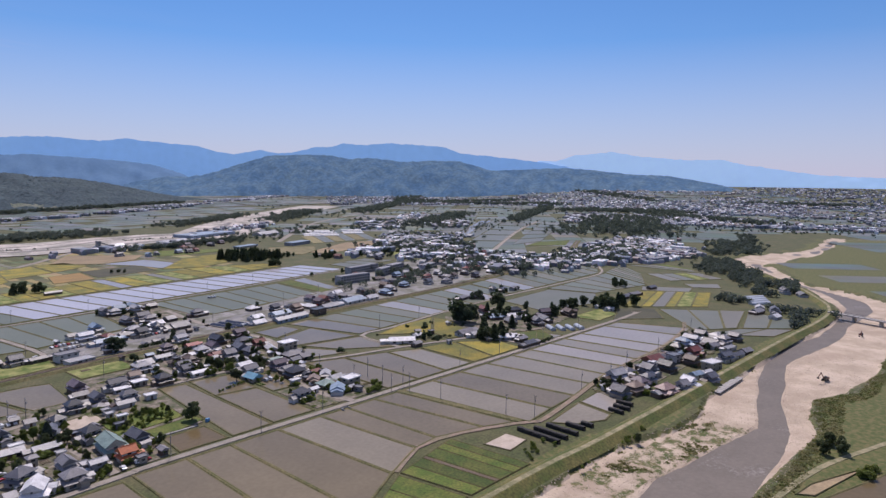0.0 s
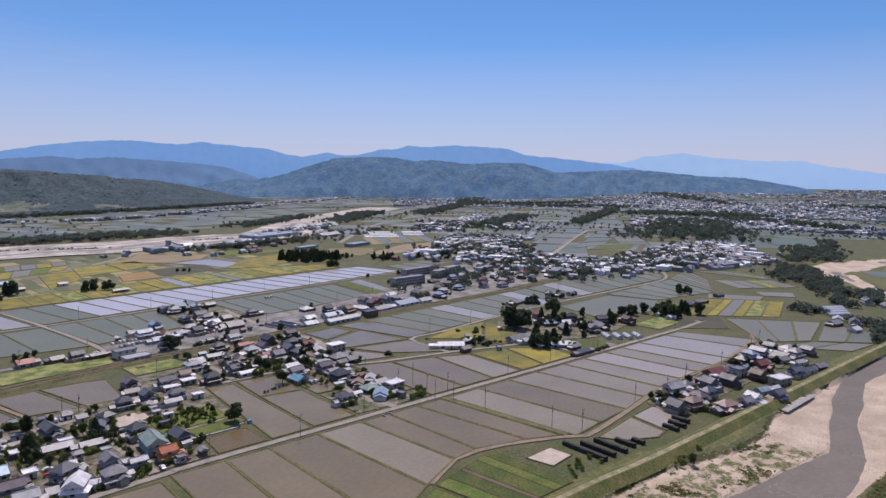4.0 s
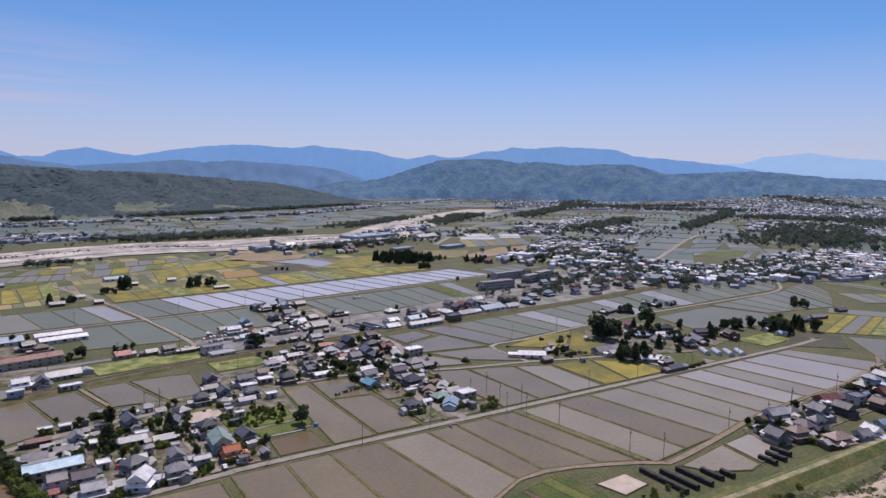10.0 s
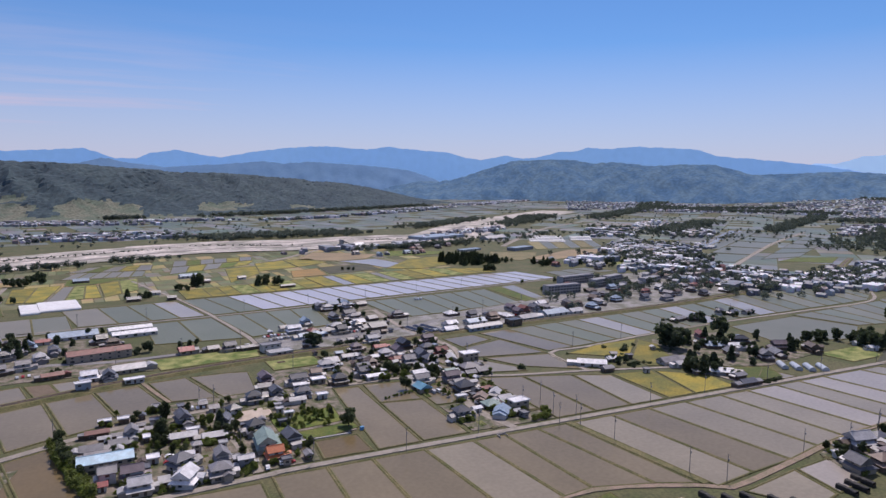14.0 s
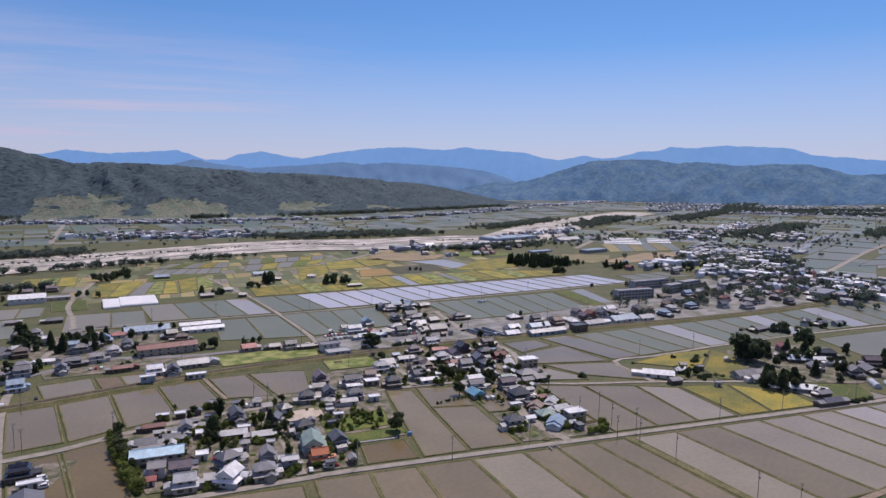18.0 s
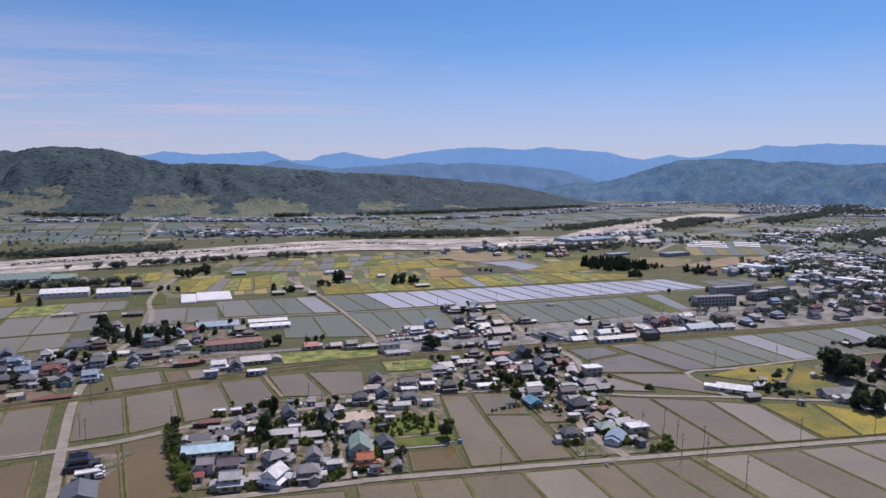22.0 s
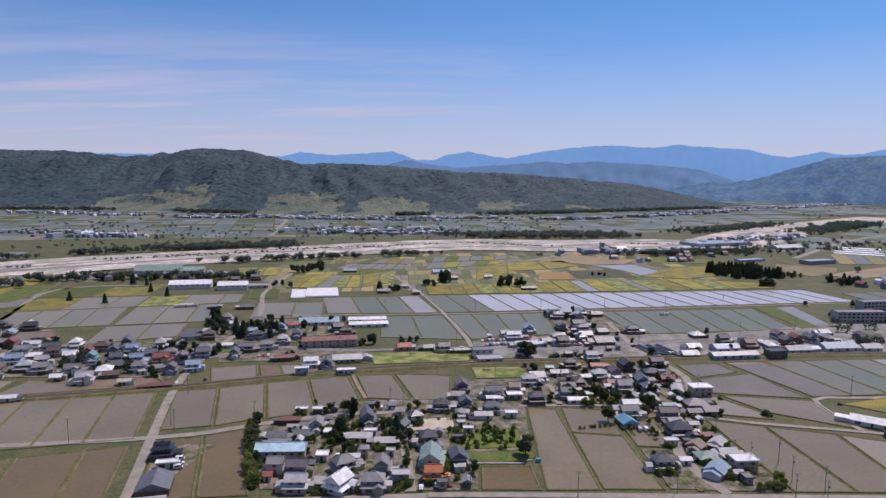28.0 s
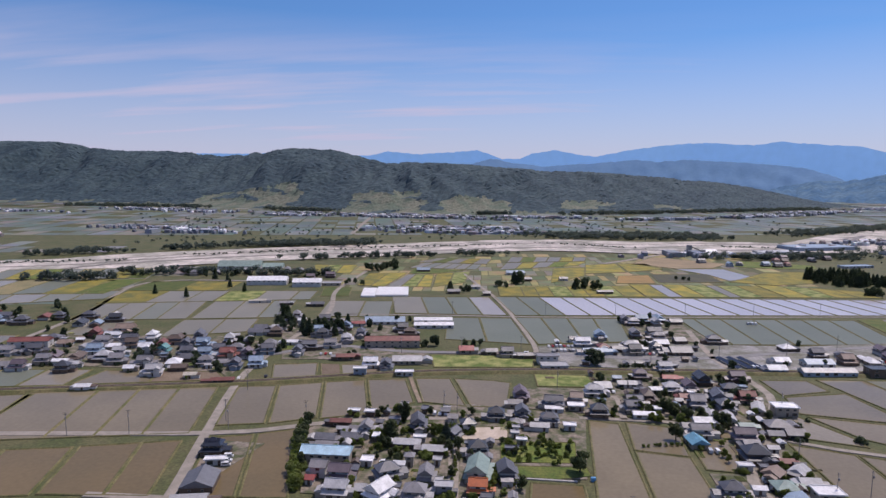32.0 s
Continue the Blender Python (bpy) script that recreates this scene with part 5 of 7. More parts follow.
house(-49.0, 151.0, 10, 11.0, 4.0, 1, "white", "white", "flat")
house(-75.0, 146.0, 10, 8.0, 4.0, 2, "white", "paleblue", "flat")
house(-17.0, 208.0, 10, 10.0, 8.0, 1, "red", "cream", "gable")
house(11.1, 202.0, 10, 8.9, 7.9, 2, "slate", "cream", "gable")
house(0.3, 206.0, 10, 7.9, 5.9, 1, "grey", "wood", "gable")
house(22.7, 200.0, 10, 10.0, 4.0, 1, "grey", "wood", "gable")
house(37.0, 192.6, 10, 13.8, 7.9, 2, "grey", "white", "flat")
house(41.0, 180.4, 10, 15.8, 8.9, 1, "silver", "white", "flat")
house(58.0, 250.0, 10, 7.0, 6.0, 1, "slate", "white", "gable")
house(70.0, 218.0, 10, 16.0, 6.0, 1, "paleblue", "paleblue", "gable")
house(96.9, 222.0, 10, 8.9, 8.9, 2, "black", "cream", "gable")
house(86.1, 227.0, 10, 7.9, 5.9, 1, "slate", "wood", "gable")
house(120.0, 277.0, 10, 12.0, 9.0, 2, "slate", "cream", "gable")
house(99.0, 244.0, 10, 7.0, 6.0, 1, "silver", "white", "gable")
house(119.0, 248.0, 10, 10.0, 8.0, 1, "white", "brown", "gable")
house(-50.0, 427.0, 10, 13.0, 7.0, 1, "slate", "wood", "gable")
house(-30.0, 458.0, 10, 10.0, 6.0, 1, "grey", "white", "gable")
house(-16.0, 422.0, 10, 8.0, 6.0, 1, "slate", "wood", "gable")
house(-104.0, 570.0, 10, 16.0, 10.0, 1, "paleblue", "wood", "gable")
house(10.0, 567.0, 10, 22.0, 10.0, 1, "paleblue", "white", "gable")
house(25.0, 520.0, 10, 9.0, 6.0, 1, "grey", "wood", "gable")
house(66.0, 532.0, 10, 10.0, 6.0, 1, "grey", "white", "gable")
house(104.0, 453.0, 10, 16.0, 4.0, 1, "grey", "wood", "gable")

# workshops along the railway
house(208.0, 194.0, 8, 33.0, 8.0, 1, "silver", "paleblue", "gable")
house(210.0, 213.0, 8, 18.0, 10.0, 1, "paleblue", "white", "gable")
house(178.0, 195.0, 8, 12.0, 8.0, 1, "white", "paleblue", "gable")
house(188.0, 214.0, 8, 10.0, 8.0, 1, "white", "white", "gable")
house(238.0, 197.0, 8, 13.0, 9.0, 2, "black", "wood", "flat")
house(260.0, 210.0, 8, 18.0, 8.0, 1, "silver", "paleblue", "gable")
house(293.0, 218.0, 8, 26.0, 13.0, 1, "paleblue", "white", "gable")
house(316.0, 217.0, 8, 14.0, 8.0, 1, "silver", "white", "gable")
house(231.0, 220.0, 8, 9.0, 9.0, 2, "tan", "brown", "gable")
house(205.0, 250.0, 8, 10.0, 9.0, 1, "white", "wood", "hip")
house(218.0, 233.0, 8, 9.0, 8.0, 2, "slate", "wood", "gable")
house(128.0, 228.0, 8, 14.0, 10.0, 1, "slate", "brown", "gable")
house(109.0, 184.0, 8, 9.0, 7.0, 2, "silver", "white", "gable")

# farmsteads among tall trees
house(222.0, 73.0, -35, 18.0, 7.0, 1, "white", "white", "gable")
house(241.0, 76.0, 0, 6.0, 5.0, 1, "white", "cream", "gable")
house(273.0, 57.0, 0, 14.0, 8.0, 1, "grey", "white", "gable")
house(274.0, 48.0, 0, 8.0, 6.0, 1, "silver", "white", "gable")
house(285.0, 25.5, -38, 14.8, 6.9, 1, "white", "grey", "gable")
house(289.0, 14.5, 0, 8.9, 4.9, 1, "grey", "wood", "gable")
house(344.0, 87.0, 0, 9.0, 4.0, 1, "white", "white", "gable")
house(347.0, 69.4, -20, 15.8, 4.9, 1, "white", "cream", "gable")
house(350.0, 59.6, -20, 9.8, 3.9, 1, "silver", "white", "gable")
house(282.0, 3.0, 0, 12.0, 6.0, 1, "slate", "wood", "gable")
house(223.0, 59.0, 0, 7.0, 5.0, 1, "grey", "wood", "gable")

# riverside hamlet under the levee
house(240, -101, -14, 9.3, 7.6, 2, "tan", "brown", "hip")
house(262, -98, -14, 7.6, 6.8, 2, "slate", "white", "hip")
house(248.4, -115, -14, 10.9, 8.3, 2, "pink", "brown", "hip")
house(262, -119, -14, 6.7, 6.7, 2, "grey", "white", "gable")
house(272.6, -118, 75, 7.6, 6.0, 2, "white", "white", "gable")
house(294, -94.9, 80, 10.0, 8.3, 2, "black", "wood", "gable")
house(288, -83.1, -14, 5.9, 5.0, 1, "white", "white", "gable")
house(317, -89.3, -14, 7.6, 6.7, 2, "slate", "white", "flat")
house(318, -101.1, 80, 8.3, 7.6, 2, "brown", "wood", "gable")
house(351, -89, -14, 8.5, 6.8, 1, "slate", "wood", "gable")
house(318, -114, -14, 11.0, 7.6, 2, "white", "cream", "flat")
house(370, -95, -14, 7.6, 6.0, 1, "grey", "white", "gable")
house(343.2, -114, -14, 10.9, 6.7, 2, "slate", "white", "gable")
house(372, -105, -14, 8.5, 4.2, 1, "silver", "white", "gable")
house(372, -117, -14, 8.5, 6.0, 1, "grey", "wood", "gable")
house(293, -114, -14, 7.6, 5.1, 1, "paleblue", "white", "gable")
house(288, -125, -14, 7.6, 6.8, 2, "slate", "grey", "gable")
house(269, -81, -14, 7.6, 6.8, 1, "slate", "wood", "hip")
house(232, -86, -14, 4.2, 2.5, 1, "white", "white", "flat")
house(319, -79.6, -14, 7.6, 4.2, 1, "tan", "white", "gable")
house(303, -117, -14, 5.1, 3.4, 1, "white", "white", "gable")
house(356.8, -116, -14, 7.6, 5.0, 1, "slate", "white", "gable")

# farmsteads by the river wood
house(503.0, 44.0, -10, 12.0, 6.0, 1, "slate", "wood", "gable")
house(437.0, 24.0, -10, 8.0, 5.0, 1, "white", "white", "gable")
house(441.0, 37.0, -10, 7.0, 4.0, 1, "white", "white", "gable")
house(525.0, 44.0, -10, 14.0, 6.0, 1, "grey", "wood", "gable")
house(511.0, -96.0, -10, 9.0, 7.0, 1, "white", "white", "gable")
house(524.0, -77.0, -10, 12.0, 8.0, 1, "grey", "wood", "gable")
house(579.0, 50.0, -10, 12.0, 6.0, 1, "slate", "wood", "gable")
# houses on the islands between lane and railway, and in the river wood
house(448, 156, 10, 11, 7, 1, "slate", "wood", "gable")
house(462, 152, 8, 10, 6, 1, "grey", "white", "gable")
house(436, 160, 10, 8, 6, 2, "slate", "white", "hip")
house(380, 154, 12, 12, 6, 1, "grey", "wood", "gable")
house(395, 150, 10, 9, 6, 1, "slate", "wood", "gable")
house(536, -89, 20, 13, 8, 2, "slate", "white", "gable")
house(545, -73, 20, 10, 7, 1, "silver", "white", "gable")
house(657, -64, 35, 12, 8, 2, "grey", "white", "gable")
house(652, -82, 35, 12, 8, 1, "slate", "white", "gable")


# ---- larger buildings ----
house(-70, 216, 12, 38, 10, 2, "redbrown", "cream", "gable")
house(-90, 284, 10, 32, 13, 1, "paleblue", "white", "gable")
house(-52, 293, 10, 31, 8, 1, "white", "white", "gable")
house(-49, 276, 10, 31, 8, 1, "white", "white", "gable")
house(-332, 545, 12, 52, 26, 2, "greenpale", "white", "gable")
house(-296, 560, 12, 26, 18, 1, "greenpale", "white", "gable")
house(-256, 446, 12, 42, 16, 2, "white", "white", "gable")
house(-262, 470, 12, 30, 10, 1, "silver", "white", "gable")
house(-210, 442, 12, 30, 15, 2, "white", "white", "gable")
house(-186, 452, 12, 20, 10, 1, "silver", "cream", "flat")
house(-418, 506, 10, 32, 14, 1, "cream", "white", "gable")
house(300, 850, 20, 52, 16, 1, "white", "white", "gable")
house(425, 880, 22, 70, 26, 1, "silver", "white", "flat")
house(520, 960, 22, 120, 50, 2, "paleblue", "paleblue", "flat")
house(620, 900, 22, 60, 22, 1, "silver", "paleblue", "gable")
house(470, 720, 20, 46, 14, 1, "paleblue", "white", "flat")
house(560, 700, 20, 52, 18, 2, "paleblue", "grey", "flat")


BLOCK_WALL = mat("painted_concrete", (0.36, 0.37, 0.40), (0.29, 0.30, 0.33), 0.8, 0.2, 1.5, 0.12)


def apartment(x, y, rot, w, storeys):
    """A long grey housing block with a flat roof, balcony bands and rows of windows."""
    root = tagged(new("apartment_block"), "long grey concrete apartment block with balconies", "apartment block", group="apartment blocks")
    root.matrix_basis = pose(x, y, 0, 0, 0, rot)
    PLACED.append((x, y, w * 0.5))
    d, h = 10.0, 2.9 * storeys
    block("wall_shell", root, w, d, -0.3, h, BLOCK_WALL)
    roof("roof", root, w, d, h, 0, ROOF_MAT["grey"], "flat", 0.2)
    n = int(w / 4)
    for s in range(storeys):
        if s:
            bm = bmesh.new()
            box(bm, -w / 2 + 0.4, w / 2 - 0.4, -d / 2 - 1.3, -d / 2, 2.9 * s - 0.15, 2.9 * s)
            box(bm, -w / 2 + 0.4, w / 2 - 0.4, -d / 2 - 1.3, -d / 2 - 1.2, 2.9 * s, 2.9 * s + 1.0)
            part("balcony", bm, CONCRETE, root, "concrete balcony band")
        for i in range(n):
            put("window", WINDOWS[1], root, -w / 2 + w * (i + 0.5) / n, -d / 2 - 0.004, 2.9 * s + 0.4)
        for k, t in ((-1, -90), (1, 90)):
            put("window", WINDOWS[2], root, k * (w / 2 + 0.004), 0, 2.9 * s + 1.0, t)


apartment(369, 311, 2.5, 44, 3)
apartment(425, 362, 10, 52, 3)
apartment(434, 330, 18, 27, 3)
apartment(467, 346, 18, 30, 3)
apartment(513, 333, 18, 36, 2)


def greenhouse(x, y, rot, w, d, spans, white=True):
    """Vinyl tunnels side by side: arched cover over each span, end walls, a ridge vent strip."""
    root = tagged(new("greenhouse"), "low white vinyl greenhouse with arched tunnels" if white else "small clear plastic tunnel greenhouse", "greenhouse", group="greenhouses")
    root.matrix_basis = pose(x, y, 0, 0, 0, rot)
    PLACED.append((x, y, max(w, d) / 2))
    span = d / spans
    for k in range(spans):
        bm = bmesh.new()
        prof = [(-span / 2 * 0.96, -0.2), (-span / 2 * 0.96, 1.1), (-span * 0.36, 1.9), (-span * 0.18, 2.35), (0, 2.5), (span * 0.18, 2.35), (span * 0.36, 1.9), (span / 2 * 0.96, 1.1), (span / 2 * 0.96, -0.2)]
        a = [bm.verts.new((-w / 2, p + (k - (spans - 1) / 2) * span, z)) for p, z in prof]
        b = [bm.verts.new((w / 2, p + (k - (spans - 1) / 2) * span, z)) for p, z in prof]
        for i in range(8):
            bm.faces.new((a[i], b[i], b[i + 1], a[i + 1]))
        bm.faces.new(a), bm.faces.new(b[::-1])
        part("tunnel_cover", bm, VINYL if white else VINYL_CLEAR, root)


VINYL = mat("white_vinyl", (0.80, 0.79, 0.78), (0.72, 0.71, 0.70), 0.45, 0.2, 2, 0.06)
VINYL_CLEAR = mat("clear_vinyl", (0.50, 0.53, 0.56), (0.42, 0.45, 0.48), 0.25, 0.3, 2, 0.1)
greenhouse(-134, 410, 10, 14, 42, 6)
greenhouse(-112, 420, 10, 32, 44, 6)
for x, y in ((337, 21), (343, 15.5), (349, 10.5), (357, 7)):
    greenhouse(x, y, 56, 12, 4.4, 1, False)
for k in range(4):
    greenhouse(691 + 19 * k, 808 + 31 * k, -29, 70, 7, 1)
    if k < 3:
        greenhouse(774 + 21 * k, 809 + 30 * k, -29, 44, 7, 1)
for i in range(4):
    greenhouse(574 + i * 10, -64 + i * 5, -30, 22, 6, 1, False)


def fill_houses(n, x0, x1, y0, y1, rot, seed, keep):
    """More houses at random free spots of a quarter, clear of roads, of the railway and of each other."""
    r = random.Random(seed)
    lines = [(p, w) for p, w in LINES if w < 15]
    made = 0
    for _ in range(n * 14):
        if made >= n:
            break
        x, y = r.uniform(x0, x1), r.uniform(y0, y1)
        w, d = r.uniform(8, 13), r.uniform(6.5, 9)
        if not keep(x, y) or any(math.hypot(x - a, y - b) < q + 0.55 * w + 1.0 for a, b, q in PLACED) or any(near_line(x, y, p) < q / 2 + 0.5 * w + 0.8 for p, q in lines):
            continue
        st = r.choice((1, 2, 2))
        house(x, y, rot + r.choice((0, 90)) + r.uniform(-4, 4), w, d, st, r.choice(("slate", "grey", "black", "silver", "slate", "purple", "paleblue", "slate", "grey", "redbrown", "brown", "silver", "white")), r.choice(("white", "cream", "wood", "grey", "brown", "wood")), r.choice(("gable", "gable", "hip")))
        made += 1


fill_houses(78, 200, 700, 218, 400, 7, 1, lambda x, y: y > 208 + (x - 200) * 0.09 and (y < 246 + (x - 200) * 0.17 if x < 345 else y < 290 + (x - 200) * 0.24))
fill_houses(20, -330, -165, 142, 212, 15, 2, lambda x, y: y < 215 + (x + 165) * 0.05)
fill_houses(9, 60, 152, 102, 172, 4, 3, lambda x, y: x > 62 or y < 140)
fill_houses(9, 318, 392, 35, 108, -25, 10, lambda x, y: y > 30 + (x - 318) * 0.1 and y < 118 - (x - 318) * 0.6)
fill_houses(14, 226, 405, -99, -73, -10, 4, lambda x, y: True)
fill_houses(7, 60, 160, 214, 262, 8, 5, lambda x, y: True)
fill_houses(8, 104, 156, 262, 335, 8, 6, lambda x, y: True)
fill_houses(16, 480, 620, 425, 550, 15, 7, lambda x, y: y < 330 + 0.42 * x and (x < 560 or y > 505 - (x - 604) * 0.7) and x > 500 - (y - 430) * 0.2)
fill_houses(16, 250, 470, 690, 830, 18, 8, lambda x, y: y > 690)
fill_houses(14, -182, -60, 214, 300, 12, 12, lambda x, y: x < -154 or x > -140 and y < 285)
fill_houses(10, -400, -200, 470, 540, 12, 13, lambda x, y: True)
fill_houses(12, -420, -300, 220, 300, 14, 9, lambda x, y: y < 330 + x * 0.2)


def sheds(n, x0, x1, y0, y1, rot, seed):
    """Small garden sheds, carports and stores between the houses."""
    r = random.Random(seed)
    lines = [(p, w) for p, w in LINES if w < 15]
    for _ in range(n * 8):
        if n <= 0:
            break
        x, y, w, d = r.uniform(x0, x1), r.uniform(y0, y1), r.uniform(2.6, 5.5), r.uniform(2.2, 3.6)
        if any(math.hypot(x - a, y - b) < q * 0.92 + 0.5 * w for a, b, q in PLACED) or any(near_line(x, y, p) < q / 2 + 0.5 * w + 0.5 for p, q in lines):
            continue
        house(x, y, rot + r.choice((0, 90)), w, d, 1, r.choice(("silver", "white", "grey", "slate", "brown", "silver", "paleblue")), r.choice(("white", "wood", "wood", "cream", "grey")), r.choice(("gable", "flat")))
        n -= 1


sheds(34, -62, 22, 6, 96, 2, 11)
sheds(8, 118, 144, 6, 82, 4, 12)
sheds(20, 62, 150, 100, 168, 4, 13)
sheds(16, 228, 410, -98, -74, -12, 14)
sheds(16, -320, -165, 145, 210, 15, 15)
sheds(10, 225, 390, 30, 108, -20, 17)
sheds(16, 40, 160, 190, 250, 8, 16)

# ---- trees ----
BARK = mat("bark", (0.09, 0.065, 0.045), (0.06, 0.045, 0.035), 0.95, 1.0, 6, 0.3)
LEAF = mat("leaves", (0.056, 0.076, 0.030), (0.090, 0.108, 0.042), 0.75, 0.2, 1.5, 0.3, per_object=0.32, island=0.4)
LEAF_LIGHT = mat("light_leaves", (0.105, 0.145, 0.028), (0.155, 0.18, 0.040), 0.75, 0.2, 1.5, 0.3, per_object=0.32, island=0.4)
NEEDLE = mat("conifer_needles", (0.046, 0.064, 0.050), (0.062, 0.080, 0.056), 0.8, 0.3, 2, 0.3, per_object=0.25, island=0.35)
# paler and bluer than the near leaves: distance haze put into the colour
WOOD_FAR = mat("hazed_far_leaves", (0.070, 0.098, 0.092), (0.098, 0.126, 0.112), 0.9, 0.03, 0.3, 0.35, island=0.35)


def let_light_through(m, share, glow):
    """Thin leaves: part of the light that falls on one side leaves by the other."""
    n, link = m.node_tree.nodes, m.node_tree.links
    t, mix = n.new("ShaderNodeBsdfTranslucent"), n.new("ShaderNodeMixShader")
    t.inputs["Color"].default_value = (*glow, 1)
    mix.inputs[0].default_value = share
    link.new(n["Principled BSDF"].outputs[0], mix.inputs[1])
    link.new(t.outputs[0], mix.inputs[2])
    link.new(mix.outputs[0], n["Material Output"].inputs["Surface"])


let_light_through(LEAF, 0.4, (0.13, 0.165, 0.06))
let_light_through(LEAF_LIGHT, 0.45, (0.22, 0.28, 0.05))
let_light_through(NEEDLE, 0.35, (0.08, 0.12, 0.04))
let_light_through(WOOD_FAR, 0.4, (0.14, 0.17, 0.11))


def leaf_cloud(seed, lobes, leaves, size):
    """Small leaf clumps over the outsides of uneven lobes (x, y, z, radius); returns vertices and faces."""
    r = random.Random(seed)
    v, f = [], []
    total = sum(l[3] ** 2 for l in lobes)
    for lx, ly, lz, lr in lobes:
        for _ in range(int(leaves * lr * lr / total)):
            n = Vector((r.gauss(0, 1), r.gauss(0, 1), r.gauss(0, 1) * 0.9 + 0.15)).normalized()
            p = Vector((lx, ly, lz)) + n * lr * (0.72 + 0.36 * r.random()) * (1 + 0.2 * noise.noise(n * 2.2 + Vector((seed, lx, ly))))
            a = (n + Vector((r.uniform(-.8, .8), r.uniform(-.8, .8), r.uniform(-.4, .9)))).normalized()
            b = a.orthogonal().normalized()
            b.rotate(Matrix.Rotation(r.uniform(0, 6.28), 3, a))
            c = a.cross(b)
            s = size * r.uniform(0.6, 1.35)
            i = len(v)
            v += [tuple(p + b * s), tuple(p + c * s * 0.7 + a * s * 0.2), tuple(p - b * s * 0.9), tuple(p - c * s * 0.7 + a * s * 0.15)]
            f.append((i, i + 1, i + 2, i + 3))
    return v, f


def trunk_mesh(h, r0, limbs, seed):
    rr = random.Random(seed)
    bm = bmesh.new()

    def limb(a, b, ra, rb):
        d = (b - a).normalized()
        s = d.orthogonal().normalized()
        t = d.cross(s)
        rings = []
        for p, q in ((a, ra), (a.lerp(b, 0.5) + s * ra * 0.5, (ra + rb) / 2), (b, rb)):
            rings.append([bm.verts.new(p + (s * math.cos(k * 1.0472) + t * math.sin(k * 1.0472)) * q) for k in range(6)])
        for m, n in zip(rings, rings[1:]):
            for k in range(6):
                bm.faces.new((m[k], m[(k + 1) % 6], n[(k + 1) % 6], n[k]))

    limb(Vector((0, 0, -0.3)), Vector((0, 0, h)), r0, r0 * 0.5)
    for _ in range(limbs):
        a = rr.uniform(0, 6.28)
        z = rr.uniform(0.55, 0.95) * h
        limb(Vector((0, 0, z)), Vector((math.cos(a) * h * 0.7, math.sin(a) * h * 0.7, z + h * 0.6)), r0 * 0.45, r0 * 0.15)
    me = bpy.data.meshes.new("trunk")
    bm.to_mesh(me)
    bm.free()
    me.materials.append(BARK)
    return me


def tree_kind(seed, kind):
    """Trunk and crown meshes of a tree ten metres high."""
    r = random.Random(seed)
    if kind == "conifer":
        v, f = [], []
        for k in range(11):
            t = k / 10
            rad = 2.0 * (1 - t) ** 0.8 + 0.15
            n = 9 if k < 8 else 5
            a, b = leaf_cloud(seed + k, [(math.cos(q * 6.283 / n + k) * rad * 0.62, math.sin(q * 6.283 / n + k) * rad * 0.62, 1.3 + t * 8.2, rad * 0.42 + 0.12) for q in range(n)], 190, 0.34)
            o = len(v)
            v += a
            f += [tuple(i + o for i in q) for q in b]
        return trunk_mesh(7, 0.22, 0, seed), mesh_of("crown", v, f, NEEDLE)
    if kind == "bush":
        lobes = [(r.uniform(-3, 3), r.uniform(-3, 3), r.uniform(1.2, 6.5), r.uniform(1.2, 2.8)) for _ in range(13)]
        v, f = leaf_cloud(seed, lobes, 800, 0.66)
        return trunk_mesh(2.5, 0.25, 4, seed), mesh_of("crown", v, f, LEAF_LIGHT)
    lobes = [(0, 0, 4.6, 1.9)]
    for i in range(6 if seed % 2 else 5):
        a, q, z = i * 1.25 + r.uniform(-.4, .4), r.uniform(1.3, 2.5), r.uniform(3.0, 7.6)
        q *= 1.15 - 0.07 * z
        for _ in range(5):
            lobes.append((math.cos(a) * q + r.gauss(0, .75), math.sin(a) * q + r.gauss(0, .75), z + r.gauss(0, .8), r.uniform(0.75, 1.5)))
    lobes += [(r.uniform(-1, 1), r.uniform(-1, 1), r.uniform(7.6, 8.8), r.uniform(0.8, 1.3)) for _ in range(3)]
    v, f = leaf_cloud(seed, lobes, 2600, 0.44)
    return trunk_mesh(4.6, 0.32, 6, seed), mesh_of("crown", v, f, LEAF if kind == "dark" else LEAF_LIGHT)


TREE_KINDS = {
    "dark": ([tree_kind(s, "dark") for s in (11, 12, 13, 14, 15)], "tree", "broad dark green leafy tree"),
    "light": ([tree_kind(s, "light") for s in (21, 22, 23)], "tree", "fresh green garden tree"),
    "conifer": ([tree_kind(s, "conifer") for s in (31, 32)], "conifer", "slender dark green conifer"),
    "bush": ([tree_kind(s, "bush") for s in (41, 42, 43)], "shrub", "rounded green garden shrub"),
}
tree_rnd = random.Random(3)
FAR_TREES = []


